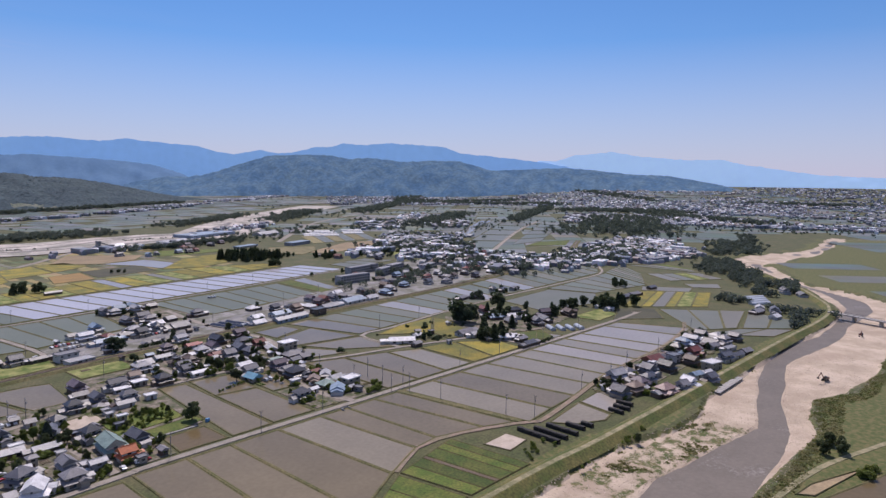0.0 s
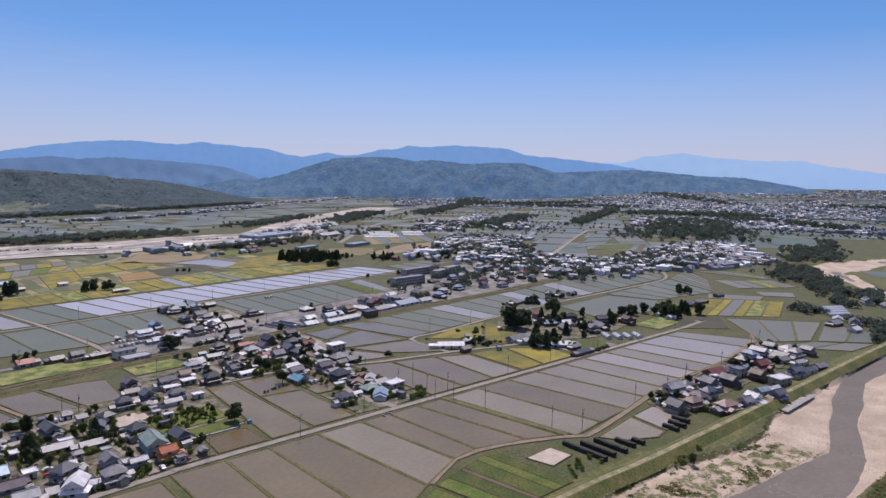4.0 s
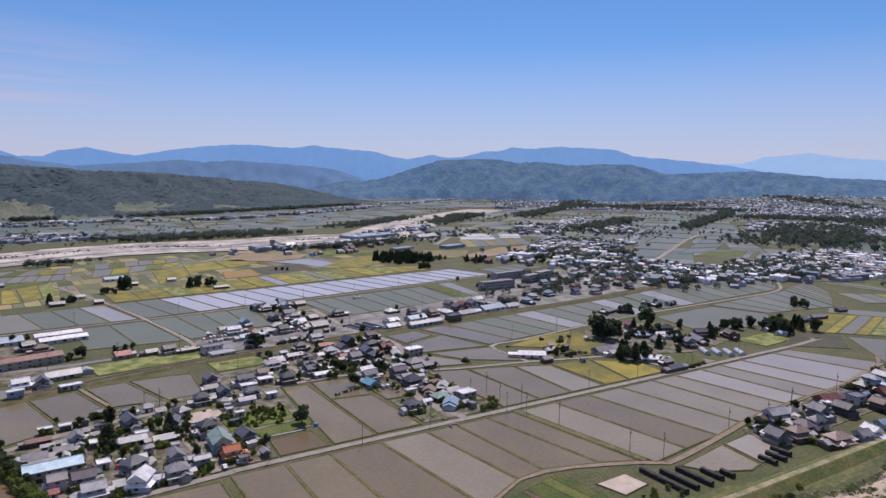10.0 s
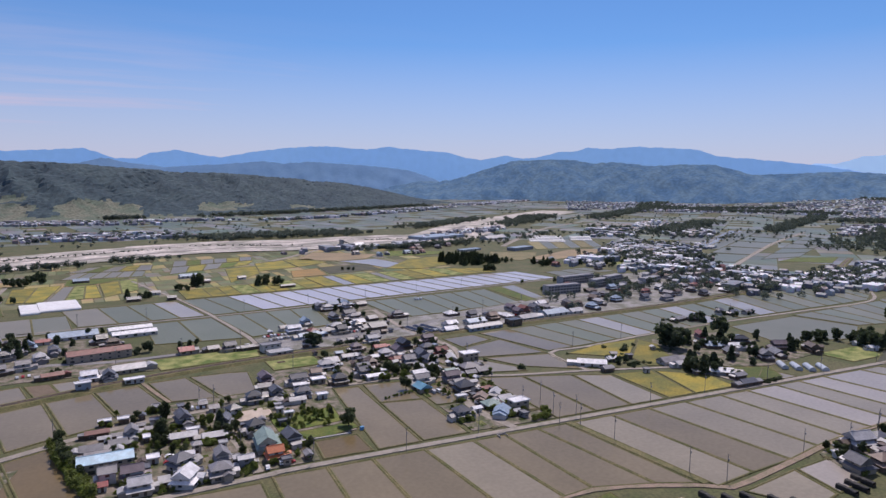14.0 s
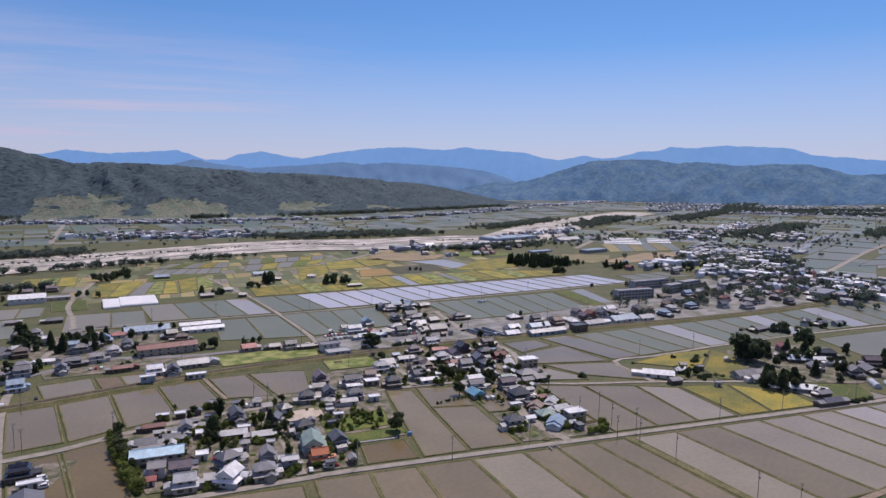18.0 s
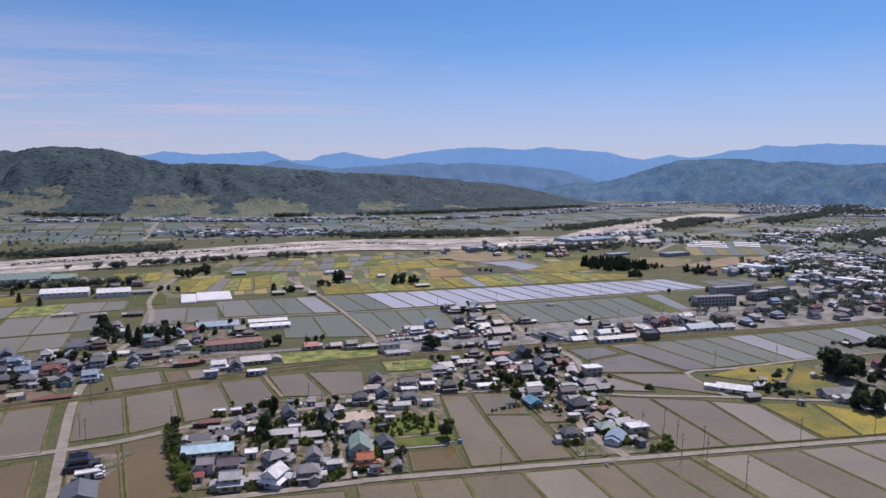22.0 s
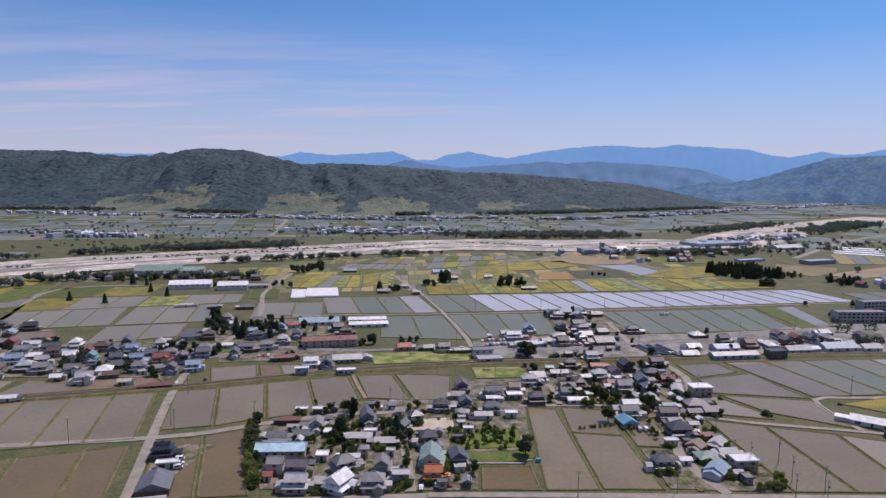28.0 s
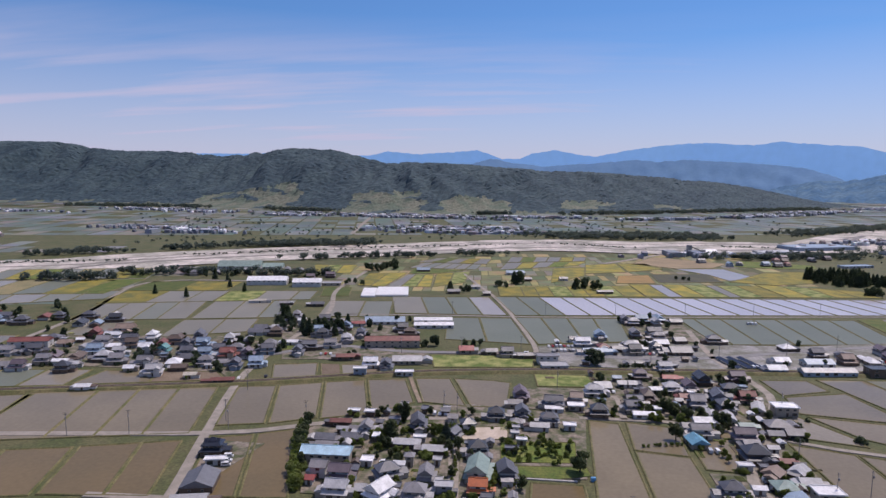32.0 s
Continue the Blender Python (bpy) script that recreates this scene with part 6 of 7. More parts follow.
def tree(kind, x, y, h, wide=1.0):
    kinds, name, label = TREE_KINDS[kind]
    trunk, crown = tree_rnd.choice(kinds)
    if math.hypot(x + 35, y + 245) > (372 if kind == "bush" else 405):
        FAR_TREES.append((crown, x, y, h / 10, wide, tree_rnd.uniform(0, 6.28)))
        return None
    root = tagged(new(name, crown if name == "shrub" else None), label, "tree" if name != "shrub" else "shrub", group="village trees" if name != "shrub" else "garden shrubs")
    s = h / 10
    root.matrix_basis = pose(x, y, 0, 0, 0, tree_rnd.uniform(0, 360)) @ Matrix.Diagonal((s * wide * tree_rnd.uniform(0.85, 1.2), s * wide * tree_rnd.uniform(0.85, 1.2), s, 1))
    if name == "shrub":
        return root
    for n, me in (("trunk", trunk), ("crown", crown)):
        ob = new(n, me)
        ob.parent = root
    return root


def grove(kind, n, x0, x1, y0, y1, lo, hi, wide=1.0):
    for _ in range(n):
        tree(kind, tree_rnd.uniform(x0, x1), tree_rnd.uniform(y0, y1), tree_rnd.uniform(lo, hi), wide)


def hedge(kind, pts, step, lo, hi, wide=1.0):
    for x, y in smooth(pts, step):
        tree(kind, x + tree_rnd.uniform(-.6, .6), y + tree_rnd.uniform(-.6, .6), tree_rnd.uniform(lo, hi), wide)


# farm hamlet
tree("dark", 45.5, 36, 10, 1.0)
tree("dark", -35, 80, 10, 1.0)
tree("dark", -37.5, 57, 9.5, 1.0)
tree("dark", -39.5, 48, 6, 1.0)
tree("conifer", -12, 56, 10, 1.2)
grove("dark", 3, -14, -4, 46, 54, 5, 7)
grove("light", 4, -30, -10, 60, 72, 5, 7)
hedge("bush", [(-83, 66), (-76, 44), (-70, 22), (-64, 6)], 3.0, 4, 7)
hedge("dark", [(-80, 66), (-75, 46), (-68, 24)], 6, 5, 8)
grove("light", 9, 14, 44, 40, 64, 2.5, 5)
grove("dark", 5, 12, 42, 38, 64, 3, 5)
grove("bush", 14, 10, 46, 36, 70, 2, 3.5)
grove("bush", 6, 14, 22, 5, 26, 2, 3.5)
tree("dark", 22, 18, 6)
hedge("bush", [(-40, -0.5), (-24, 1.5), (-8, 2.5)], 2.2, 1.6, 2.2)
grove("bush", 8, -56, -10, 20, 42, 2, 3.5)
# houses by the street
tree("dark", 92, 76, 8, 1.1)
hedge("bush", [(76, 66), (96, 71)], 2.5, 1.6, 2.2)
grove("dark", 7, 64, 82, 104, 122, 5, 8)
grove("dark", 10, 84, 128, 100, 116, 5, 8)
grove("light", 6, 76, 100, 96, 108, 4, 6)
grove("dark", 4, 132, 142, 136, 150, 6, 8)
grove("dark", 6, 108, 128, 82, 100, 4, 7)
grove("bush", 8, 110, 140, 8, 70, 2, 4)
hedge("bush", [(134, 6), (143, 8), (146, 16)], 2.2, 3, 5)
tree("bush", 176, 86, 5, 1.2)
grove("bush", 4, 152, 164, 96, 112, 2.5, 4)
tree("dark", -41, 222, 9, 1.15)
tree("dark", 66, 192, 12, 1.2)
tree("dark", 70, 190, 11, 1.1)
hedge("bush", [(82, 190), (104, 192)], 3, 3, 4.5)
# farmsteads
tree("dark", 303, 88, 20, 1.35)
tree("dark", 307, 83, 18, 1.2)
tree("dark", 366, 98, 18, 1.15)
grove("conifer", 5, 272, 288, 26, 40, 11, 16, 1.3)
grove("dark", 6, 270, 290, 26, 44, 8, 13)
grove("dark", 6, 322, 342, 70, 84, 6, 10)
grove("dark", 5, 345, 365, 46, 66, 6, 9)
grove("dark", 4, 238, 250, 66, 76, 5, 7)
grove("bush", 8, 240, 262, 58, 66, 3, 4)
grove("bush", 5, 262, 280, 92, 108, 3, 5)
hedge("bush", [(286, 2.5), (298, 1.5), (311, 3)], 2.6, 2.5, 4)
hedge("dark", [(274, 42), (282, 30), (291, 16)], 3.6, 5, 9)
grove("conifer", 4, 376, 384, 44, 58, 10, 14, 1.2)
grove("dark", 6, 404, 446, 50, 66, 8, 13)
grove("dark", 9, 440, 478, 16, 44, 9, 15)
grove("conifer", 5, 440, 476, 20, 44, 11, 16, 1.3)
grove("dark", 5, 560, 590, 70, 95, 8, 12)
grove("dark", 5, 385, 405, 138, 152, 5, 8)
tree("dark", 396, 146, 10, 1.1)
# riverside hamlet
grove("dark", 6, 226, 250, -92, -78, 4, 6)
grove("dark", 6, 330, 350, -84, -72, 5, 8)
grove("dark", 12, 372, 415, -96, -66, 4, 7)
grove("bush", 16, 230, 410, -100, -76, 2, 4)
# village west and by the conifers
grove("conifer", 5, -180, -164, 268, 290, 11, 16, 1.3)
grove("conifer", 8, -152, -112, 236, 272, 9, 14, 1.3)
grove("dark", 14, -178, -120, 236, 285, 6, 10)
grove("dark", 7, -172, -136, 188, 215, 5, 8)
grove("dark", 46, -335, -150, 140, 218, 4, 8)
grove("bush", 16, -320, -165, 145, 215, 2, 4)
grove("dark", 8, -60, 30, 214, 232, 4, 6)
grove("dark", 10, 100, 160, 262, 335, 4, 8)
grove("dark", 8, 60, 150, 236, 262, 4, 6)
grove("bush", 14, -110, -62, 176, 230, 2, 4)
# out in the yellow fields
grove("dark", 6, -14, 4, 470, 482, 6, 9)
tree("dark", 16, 500, 16, 1.1)
tree("conifer", 10, 498, 15, 1.4)
grove("dark", 6, 74, 100, 470, 500, 9, 13)
grove("dark", 6, -50, -34, 430, 448, 5, 8)
grove("conifer", 2, -58, -52, 440, 446, 10, 12, 1.2)
grove("dark", 10, -175, -140, 560, 610, 8, 12)
grove("dark", 8, -235, -150, 440, 470, 5, 8)
grove("dark", 8, -330, -200, 480, 500, 4, 7)
grove("conifer", 84, 356, 428, 545, 612, 11, 16, 1.15)
grove("dark", 12, 428, 470, 556, 600, 5, 8)


def woods(name, label, spots, seed, lo=5, hi=10, sector=False, leaves=90):
    """Distant woods as one thing: many uneven crowns; each spot is x, y, half length, half width, turn, count, or a sector of bearings and distances."""
    r = random.Random(seed)
    shapes = []
    for k in range(5):
        lobes = [(r.uniform(-.3, .3), r.uniform(-.3, .3), r.uniform(.4, .8), r.uniform(.22, .36)) for _ in range(6)]
        a, b = leaf_cloud(seed * 10 + k, lobes, leaves, 0.13 * (90 / leaves) ** 0.5)
        shapes.append((np.array(a), np.array(b)))
    vs, fs, off = [], [], 0
    for x, y, a, b, turn, n in spots:
        c, s = math.cos(radians(turn)), math.sin(radians(turn))
        for _ in range(n):
            u, w = r.uniform(-a, a), r.uniform(-b, b)
            if (u / a) ** 2 + (w / b) ** 2 > 1.1 or noise.noise((u * 0.02, w * 0.02, seed + x)) < r.uniform(-0.5, 0.25):
                u, w = u * r.uniform(0.9, 1.3), w * r.uniform(0.5, 1.7)
            h = r.uniform(lo, hi)
            sv, sf = r.choice(shapes)
            px, py = x + c * u - s * w, y + s * u + c * w
            if sector:
                az, q = radians(r.uniform(x, y)), a * (b / a) ** r.random()
                px, py = q * math.sin(az) - 30, q * math.cos(az) - 248
                if noise.noise((px * 0.003, py * 0.003, seed)) + 0.5 * noise.noise((px * 0.012, py * 0.012, seed)) < r.uniform(-0.3, 0.25) or near_line(px, py, RIVER_LINE) < 70 or near_line(px, py, FAR_RIVER) < 110 or px < 1450 and py > interp(px, HILL_TOE):
                    continue
            vs.append(sv * np.array([h * 1.1, h * 1.1, h]) + np.array([px, py, far_z(px, py) - 0.6]))
            fs.append(sf + off)
            off += len(sv)
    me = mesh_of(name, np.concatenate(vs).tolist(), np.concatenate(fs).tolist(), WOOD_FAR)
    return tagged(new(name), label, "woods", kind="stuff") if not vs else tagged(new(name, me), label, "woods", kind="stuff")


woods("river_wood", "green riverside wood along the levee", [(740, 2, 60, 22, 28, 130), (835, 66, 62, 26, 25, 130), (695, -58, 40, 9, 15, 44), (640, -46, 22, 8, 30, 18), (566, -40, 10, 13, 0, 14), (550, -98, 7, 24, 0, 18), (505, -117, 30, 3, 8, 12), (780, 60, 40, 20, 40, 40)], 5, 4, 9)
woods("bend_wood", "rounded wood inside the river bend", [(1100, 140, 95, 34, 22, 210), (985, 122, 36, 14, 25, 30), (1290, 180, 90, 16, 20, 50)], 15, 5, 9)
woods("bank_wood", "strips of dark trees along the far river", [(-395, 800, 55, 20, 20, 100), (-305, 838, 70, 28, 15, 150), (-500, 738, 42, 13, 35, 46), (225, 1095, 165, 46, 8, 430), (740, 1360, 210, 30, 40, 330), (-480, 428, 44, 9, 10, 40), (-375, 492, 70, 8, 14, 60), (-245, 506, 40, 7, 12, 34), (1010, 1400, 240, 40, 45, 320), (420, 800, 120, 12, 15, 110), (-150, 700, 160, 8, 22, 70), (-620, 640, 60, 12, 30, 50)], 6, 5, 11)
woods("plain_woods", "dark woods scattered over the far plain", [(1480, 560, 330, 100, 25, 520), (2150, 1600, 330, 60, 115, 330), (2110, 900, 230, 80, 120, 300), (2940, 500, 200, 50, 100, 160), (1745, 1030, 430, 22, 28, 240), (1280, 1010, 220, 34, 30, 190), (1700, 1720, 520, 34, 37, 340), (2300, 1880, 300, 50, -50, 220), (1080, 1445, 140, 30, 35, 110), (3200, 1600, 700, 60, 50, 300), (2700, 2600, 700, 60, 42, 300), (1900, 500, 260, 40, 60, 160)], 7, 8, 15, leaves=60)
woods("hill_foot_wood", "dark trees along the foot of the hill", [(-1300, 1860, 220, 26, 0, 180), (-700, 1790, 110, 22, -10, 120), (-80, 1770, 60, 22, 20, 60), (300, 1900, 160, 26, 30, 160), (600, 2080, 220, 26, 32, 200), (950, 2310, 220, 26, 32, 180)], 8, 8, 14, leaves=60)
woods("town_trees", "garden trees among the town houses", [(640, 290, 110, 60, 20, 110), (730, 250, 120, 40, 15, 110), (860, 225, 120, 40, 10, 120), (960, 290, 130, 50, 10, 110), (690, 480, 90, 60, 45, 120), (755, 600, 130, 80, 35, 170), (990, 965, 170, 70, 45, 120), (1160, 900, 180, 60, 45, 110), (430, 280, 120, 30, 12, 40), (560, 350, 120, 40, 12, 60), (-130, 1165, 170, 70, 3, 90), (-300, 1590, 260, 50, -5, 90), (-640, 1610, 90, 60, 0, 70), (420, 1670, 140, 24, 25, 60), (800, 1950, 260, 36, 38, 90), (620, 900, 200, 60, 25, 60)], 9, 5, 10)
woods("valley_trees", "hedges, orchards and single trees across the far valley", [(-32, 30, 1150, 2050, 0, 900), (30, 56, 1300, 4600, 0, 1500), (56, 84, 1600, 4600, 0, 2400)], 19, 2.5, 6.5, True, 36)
grove("dark", 14, -58, 20, 8, 96, 3, 6)
grove("bush", 22, -60, 22, 6, 98, 1.5, 3.2)
grove("dark", 12, 62, 150, 102, 170, 4, 7)
grove("bush", 14, 62, 150, 102, 170, 2, 3.5)
grove("dark", 8, 228, 410, -98, -74, 3, 6)
grove("dark", 12, 34, 340, 190, 270, 4, 7)
grove("dark", 14, 350, 640, 250, 400, 5, 8)


def house_gardens(n, x0, x1, y0, y1, seed):
    """Shrubs and low hedges close to the house fronts."""
    r = random.Random(seed)
    spots = [p for p in PLACED if x0 < p[0] < x1 and y0 < p[1] < y1 and p[2] > 2.5]
    for _ in range(n):
        x, y, q = r.choice(spots)
        a = r.uniform(-2.6, -0.5)
        tree(r.choice(("bush", "bush", "bush", "bush", "light")), x + math.cos(a) * (q + 1.2), y + math.sin(a) * (q + 0.8), r.uniform(1.8, 4.2), 1.15)


house_gardens(150, -64, 24, 4, 98, 1)
house_gardens(90, 60, 150, 4, 170, 2)
house_gardens(50, 226, 412, -102, -72, 3)
house_gardens(30, -320, -160, 120, 215, 4)
grove("dark", 12, 64, 150, 104, 170, 4, 7.5)
grove("light", 8, 64, 150, 104, 170, 4, 6.5)
grove("dark", 10, 312, 392, 30, 105, 6, 10)
grove("conifer", 5, 318, 385, 30, 100, 8, 13, 1.3)
grove("bush", 10, 218, 300, 56, 110, 2, 4)
# among the fields by the conifers
grove("dark", 6, 372, 392, 486, 500, 7, 11)
grove("dark", 8, 470, 520, 500, 530, 6, 11)
grove("conifer", 5, 470, 500, 500, 530, 10, 15, 1.2)
grove("dark", 10, 500, 620, 430, 520, 5, 10)
grove("dark", 5, 196, 214, 556, 566, 4, 6)
grove("dark", 8, 425, 470, 138, 164, 4, 8)
grove("bush", 8, 366, 402, 146, 160, 3, 5)
grove("light", 5, 14, 45, 42, 66, 2, 4)
grove("bush", 16, 12, 46, 40, 68, 1.6, 3)
grove("dark", 12, -182, -70, 216, 300, 5, 9)
grove("dark", 10, -420, -200, 460, 545, 5, 9)
grove("conifer", 6, -420, -260, 290, 470, 8, 13, 1.2)
grove("dark", 10, -430, -330, 225, 300, 5, 9)
hedge("dark", [(-60, 33), (-44, 34), (-34, 38)], 4.5, 2.5, 4)
hedge("bush", [(-44, 40), (-40, 60), (-36, 78)], 3.5, 1.6, 2.6)
hedge("bush", [(-6, 14), (-5, 30), (-8, 46)], 4, 1.6, 2.6)
hedge("light", [(10, 12), (12, 30)], 4.5, 3, 5)
grove("light", 8, -60, -4, 40, 100, 3, 5.5)
grove("light", 8, 100, 142, 8, 80, 3, 5)
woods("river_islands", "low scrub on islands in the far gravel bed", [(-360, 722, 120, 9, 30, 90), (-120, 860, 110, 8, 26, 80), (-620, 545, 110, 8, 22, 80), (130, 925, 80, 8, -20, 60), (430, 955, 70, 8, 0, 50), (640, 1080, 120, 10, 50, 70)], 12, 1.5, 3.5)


# ---- distance: patchwork of fields and far towns ----
def ramp_mat(name, stops, rough, scale=0.02):
    """A colour for each loose piece, drawn from a ramp, with soft mottling."""
    m = bpy.data.materials.new(name)
    m.use_nodes = True
    n, link = m.node_tree.nodes, m.node_tree.links
    geo, ramp, tex, mix = n.new("ShaderNodeNewGeometry"), n.new("ShaderNodeValToRGB"), n.new("ShaderNodeTexNoise"), n.new("ShaderNodeMix")
    link.new(geo.outputs["Random Per Island"], ramp.inputs[0])
    ramp.color_ramp.interpolation = "CONSTANT"
    e = ramp.color_ramp.elements
    e[0].color = (*stops[0], 1)
    e[1].position, e[1].color = 1 / len(stops), (*stops[1], 1)
    for i, c in enumerate(stops[2:], 2):
        e.new(i / len(stops)).color = (*c, 1)
    tex.inputs["Scale"].default_value, tex.inputs["Detail"].default_value = scale, 5
    link.new(geo.outputs["Position"], tex.inputs["Vector"])
    mix.data_type, mix.blend_type = "RGBA", "MULTIPLY"
    mix.inputs["Factor"].default_value = 0.7
    link.new(ramp.outputs[0], mix.inputs["A"])
    link.new(tex.outputs["Color"], mix.inputs["B"])
    gain = n.new("ShaderNodeHueSaturation")
    gain.inputs["Saturation"].default_value, gain.inputs["Value"].default_value = 0.75, 1.65
    link.new(mix.outputs["Result"], gain.inputs["Color"])
    link.new(gain.outputs[0], n["Principled BSDF"].inputs["Base Color"])
    n["Principled BSDF"].inputs["Roughness"].default_value = rough
    n["Principled BSDF"].inputs["Specular IOR Level"].default_value = 0.12
    return m


PATCH = ramp_mat("far_field_patch", ((0.098, 0.135, 0.095), (0.145, 0.155, 0.115), (0.092, 0.128, 0.10), (0.175, 0.185, 0.18), (0.11, 0.142, 0.095), (0.19, 0.175, 0.12), (0.12, 0.148, 0.12), (0.105, 0.142, 0.125)), 0.5)
FAR_HOUSE = ramp_mat("far_house", ((0.15, 0.175, 0.22), (0.26, 0.28, 0.32), (0.12, 0.14, 0.175), (0.62, 0.63, 0.66), (0.20, 0.22, 0.255), (0.70, 0.70, 0.72), (0.19, 0.195, 0.22), (0.32, 0.34, 0.38), (0.16, 0.185, 0.235), (0.24, 0.19, 0.18)), 0.5, 0.3)


def patchwork():
    r = random.Random(9)
    v, f = [], []
    for turn, x0, x1, y0, y1, sx, sy in ((14, -3000, 1700, 560, 2900, 46, 90), (38, 560, 4700, -700, 3900, 60, 120), (14, -1300, -400, -200, 700, 34, 80)):
        c, s = math.cos(radians(turn)), math.sin(radians(turn))
        for i in range(int((x1 - x0) / sx * 1.3)):
            for j in range(int((y1 - y0) / sy * 1.3)):
                a, b = i * sx, j * sy
                x, y = x0 + c * a - s * (b - 0.25 * (y1 - y0)), y0 + s * (a - 0.15 * (x1 - x0)) + c * b
                dist = math.hypot(x + 30, y + 248)
                if not (x0 <= x <= x1 and y0 <= y <= y1) or dist > 4500 or r.random() < 0.12:
                    continue
                if y > 500 and near_line(x, y, FAR_RIVER) < 130 or near_line(x, y, RIVER_LINE) < 110 or y > interp(x, HILL_TOE) + 40 and x < 1450:
                    continue
                if -620 < x < 705 and y < 830 and turn != 14 or turn == 14 and x > -400 and y < 840:
                    continue
                if turn == 38 and x < 1500 and y > 1.05 * x + 300 or turn == 14 and y > 500 and y < 560 + 0.52 * (x + 600) + 60:
                    continue
                g = r.uniform(1.5, 5)
                w, h = sx - g, sy * r.choice((1, 1, 0.48)) - g
                k = len(v)
                z = -0.28 + 0.02 * r.random()
                for p, q in ((0, 0), (w, 0), (w, h), (0, h)):
                    px, py = x + c * p - s * q, y + s * p + c * q
                    v.append((px, py, z + far_z(px, py) + (1.5 if dist > 2500 else 0)))
                f.append((k, k + 1, k + 2, k + 3))
    tagged(new("distant_fields", mesh_of("distant_fields", v, f, PATCH)), "patchwork of small fields over the far valley floor", "fields", kind="stuff")


patchwork()
BELT = ramp_mat("belt_fields", ((0.28, 0.22, 0.05), (0.12, 0.14, 0.05), (0.19, 0.18, 0.13), (0.24, 0.20, 0.06), (0.16, 0.165, 0.07), (0.14, 0.15, 0.06), (0.10, 0.125, 0.045), (0.30, 0.235, 0.07)), 0.8, 0.05)


def belt_fields():
    """Narrow crop strips and little paddies between the larger fields of the barley belt, a low bank round each."""
    r = random.Random(29)
    v, f = [], []
    c, s = math.cos(radians(9.5)), math.sin(radians(9.5))
    for row in range(11):
        b = 36.0 * row
        a = -190.0
        while a < 470:
            w = r.choice((9, 11, 14, 18, 24))
            x, y = a * c - b * s * 0.5, 448 + a * s + b
            a += w
            if r.random() < 0.12 or near_line(x + w / 2, y + 16, FAR_RIVER) < 110 or x > 340 and y > 500 or y < 430 + 0.155 * (x + 8):
                continue
            k = len(v)
            for p, q in ((0.5, 0.5), (w - 0.6, 0.5), (w - 0.6, 34.6), (0.5, 34.6)):
                v.append((x + c * p - s * q * 0.5, y + s * p + q, -0.29))
            f.append((k, k + 1, k + 2, k + 3))
    tagged(new("belt_fields", mesh_of("belt_fields", v, f, BELT)), "narrow strips of barley, grass and small paddies", "fields", kind="stuff")


belt_fields()


def far_town(name, label, spots, seed, sector=False):
    """Distant houses as one thing; each spot is x, y, half length, half width, turn, count, or a sector of bearings and distances."""
    r = random.Random(seed)
    v, f = [], []
    for x, y, a, b, turn, n in spots:
        c, s = math.cos(radians(turn)), math.sin(radians(turn))
        for _ in range(n):
            if sector:
                az, q = radians(r.uniform(x, y)), a * (b / a) ** r.random()
                px, py = q * math.sin(az) - 30, q * math.cos(az) - 248
                if noise.noise((px * 0.0022, py * 0.0022, seed)) + 0.6 * noise.noise((px * 0.008, py * 0.008, seed)) < r.uniform(-0.35, 0.15) or near_line(px, py, RIVER_LINE) < 90:
                    continue
            else:
                u, w = max(-1.3, min(1.3, r.gauss(0, 0.55))) * a, r.uniform(-b, b)
                px, py = x + c * u - s * w, y + s * u + c * w
            big = r.random() < 0.06
            L, D, h = (r.uniform(18, 40), r.uniform(10, 18), r.uniform(4, 8)) if big else (r.uniform(7, 12), r.uniform(5.5, 7.5), r.choice((2.8, 4.8, 5.2)))
            t = radians(turn + r.choice((0, 90)) + r.uniform(-8, 8))
            ct, st = math.cos(t), math.sin(t)
            rise = 0.3 if big else D * 0.27
            k, up = len(v), far_z(px, py)
            for p, q, z in ((-1, -1, -.4), (1, -1, -.4), (1, 1, -.4), (-1, 1, -.4), (-1, -1, h), (1, -1, h), (1, 1, h), (-1, 1, h), (-1, 0, h + rise), (1, 0, h + rise)):
                v.append((px + ct * p * L / 2 - st * q * D / 2, py + st * p * L / 2 + ct * q * D / 2, z + up))
            for q in ((0, 1, 5, 4), (2, 3, 7, 6), (1, 2, 6, 9, 5), (3, 0, 4, 8, 7), (4, 5, 9, 8), (6, 7, 8, 9)):
                f.append(tuple(k + i for i in q))
    tagged(new(name, mesh_of(name, v, f, FAR_HOUSE)), label, "town", kind="stuff")


far_town("middle_town", "crowded low houses of the town beyond the paddies", [(640, 290, 100, 60, 20, 90), (730, 250, 110, 40, 15, 90), (860, 225, 110, 40, 10, 100), (690, 480, 80, 60, 45, 90), (770, 640, 110, 50, 45, 140), (990, 965, 150, 60, 45, 120), (1160, 900, 160, 50, 45, 110), (960, 290, 130, 60, 10, 170), (1080, 300, 60, 50, 10, 80), (755, 595, 130, 80, 32, 150), (560, 525, 50, 18, 25, 34), (620, 420, 60, 40, 20, 60), (1240, 1080, 160, 60, 45, 100), (850, 165, 90, 26, -12, 80), (950, 185, 60, 22, 0, 46), (1010, 240, 70, 30, 10, 60)], 21)
far_town("far_town", "wide grey town spread over the far plain", [(57, 84, 1750, 4700, 0, 9000), (36, 57, 2700, 4600, 0, 2600)], 22, True)
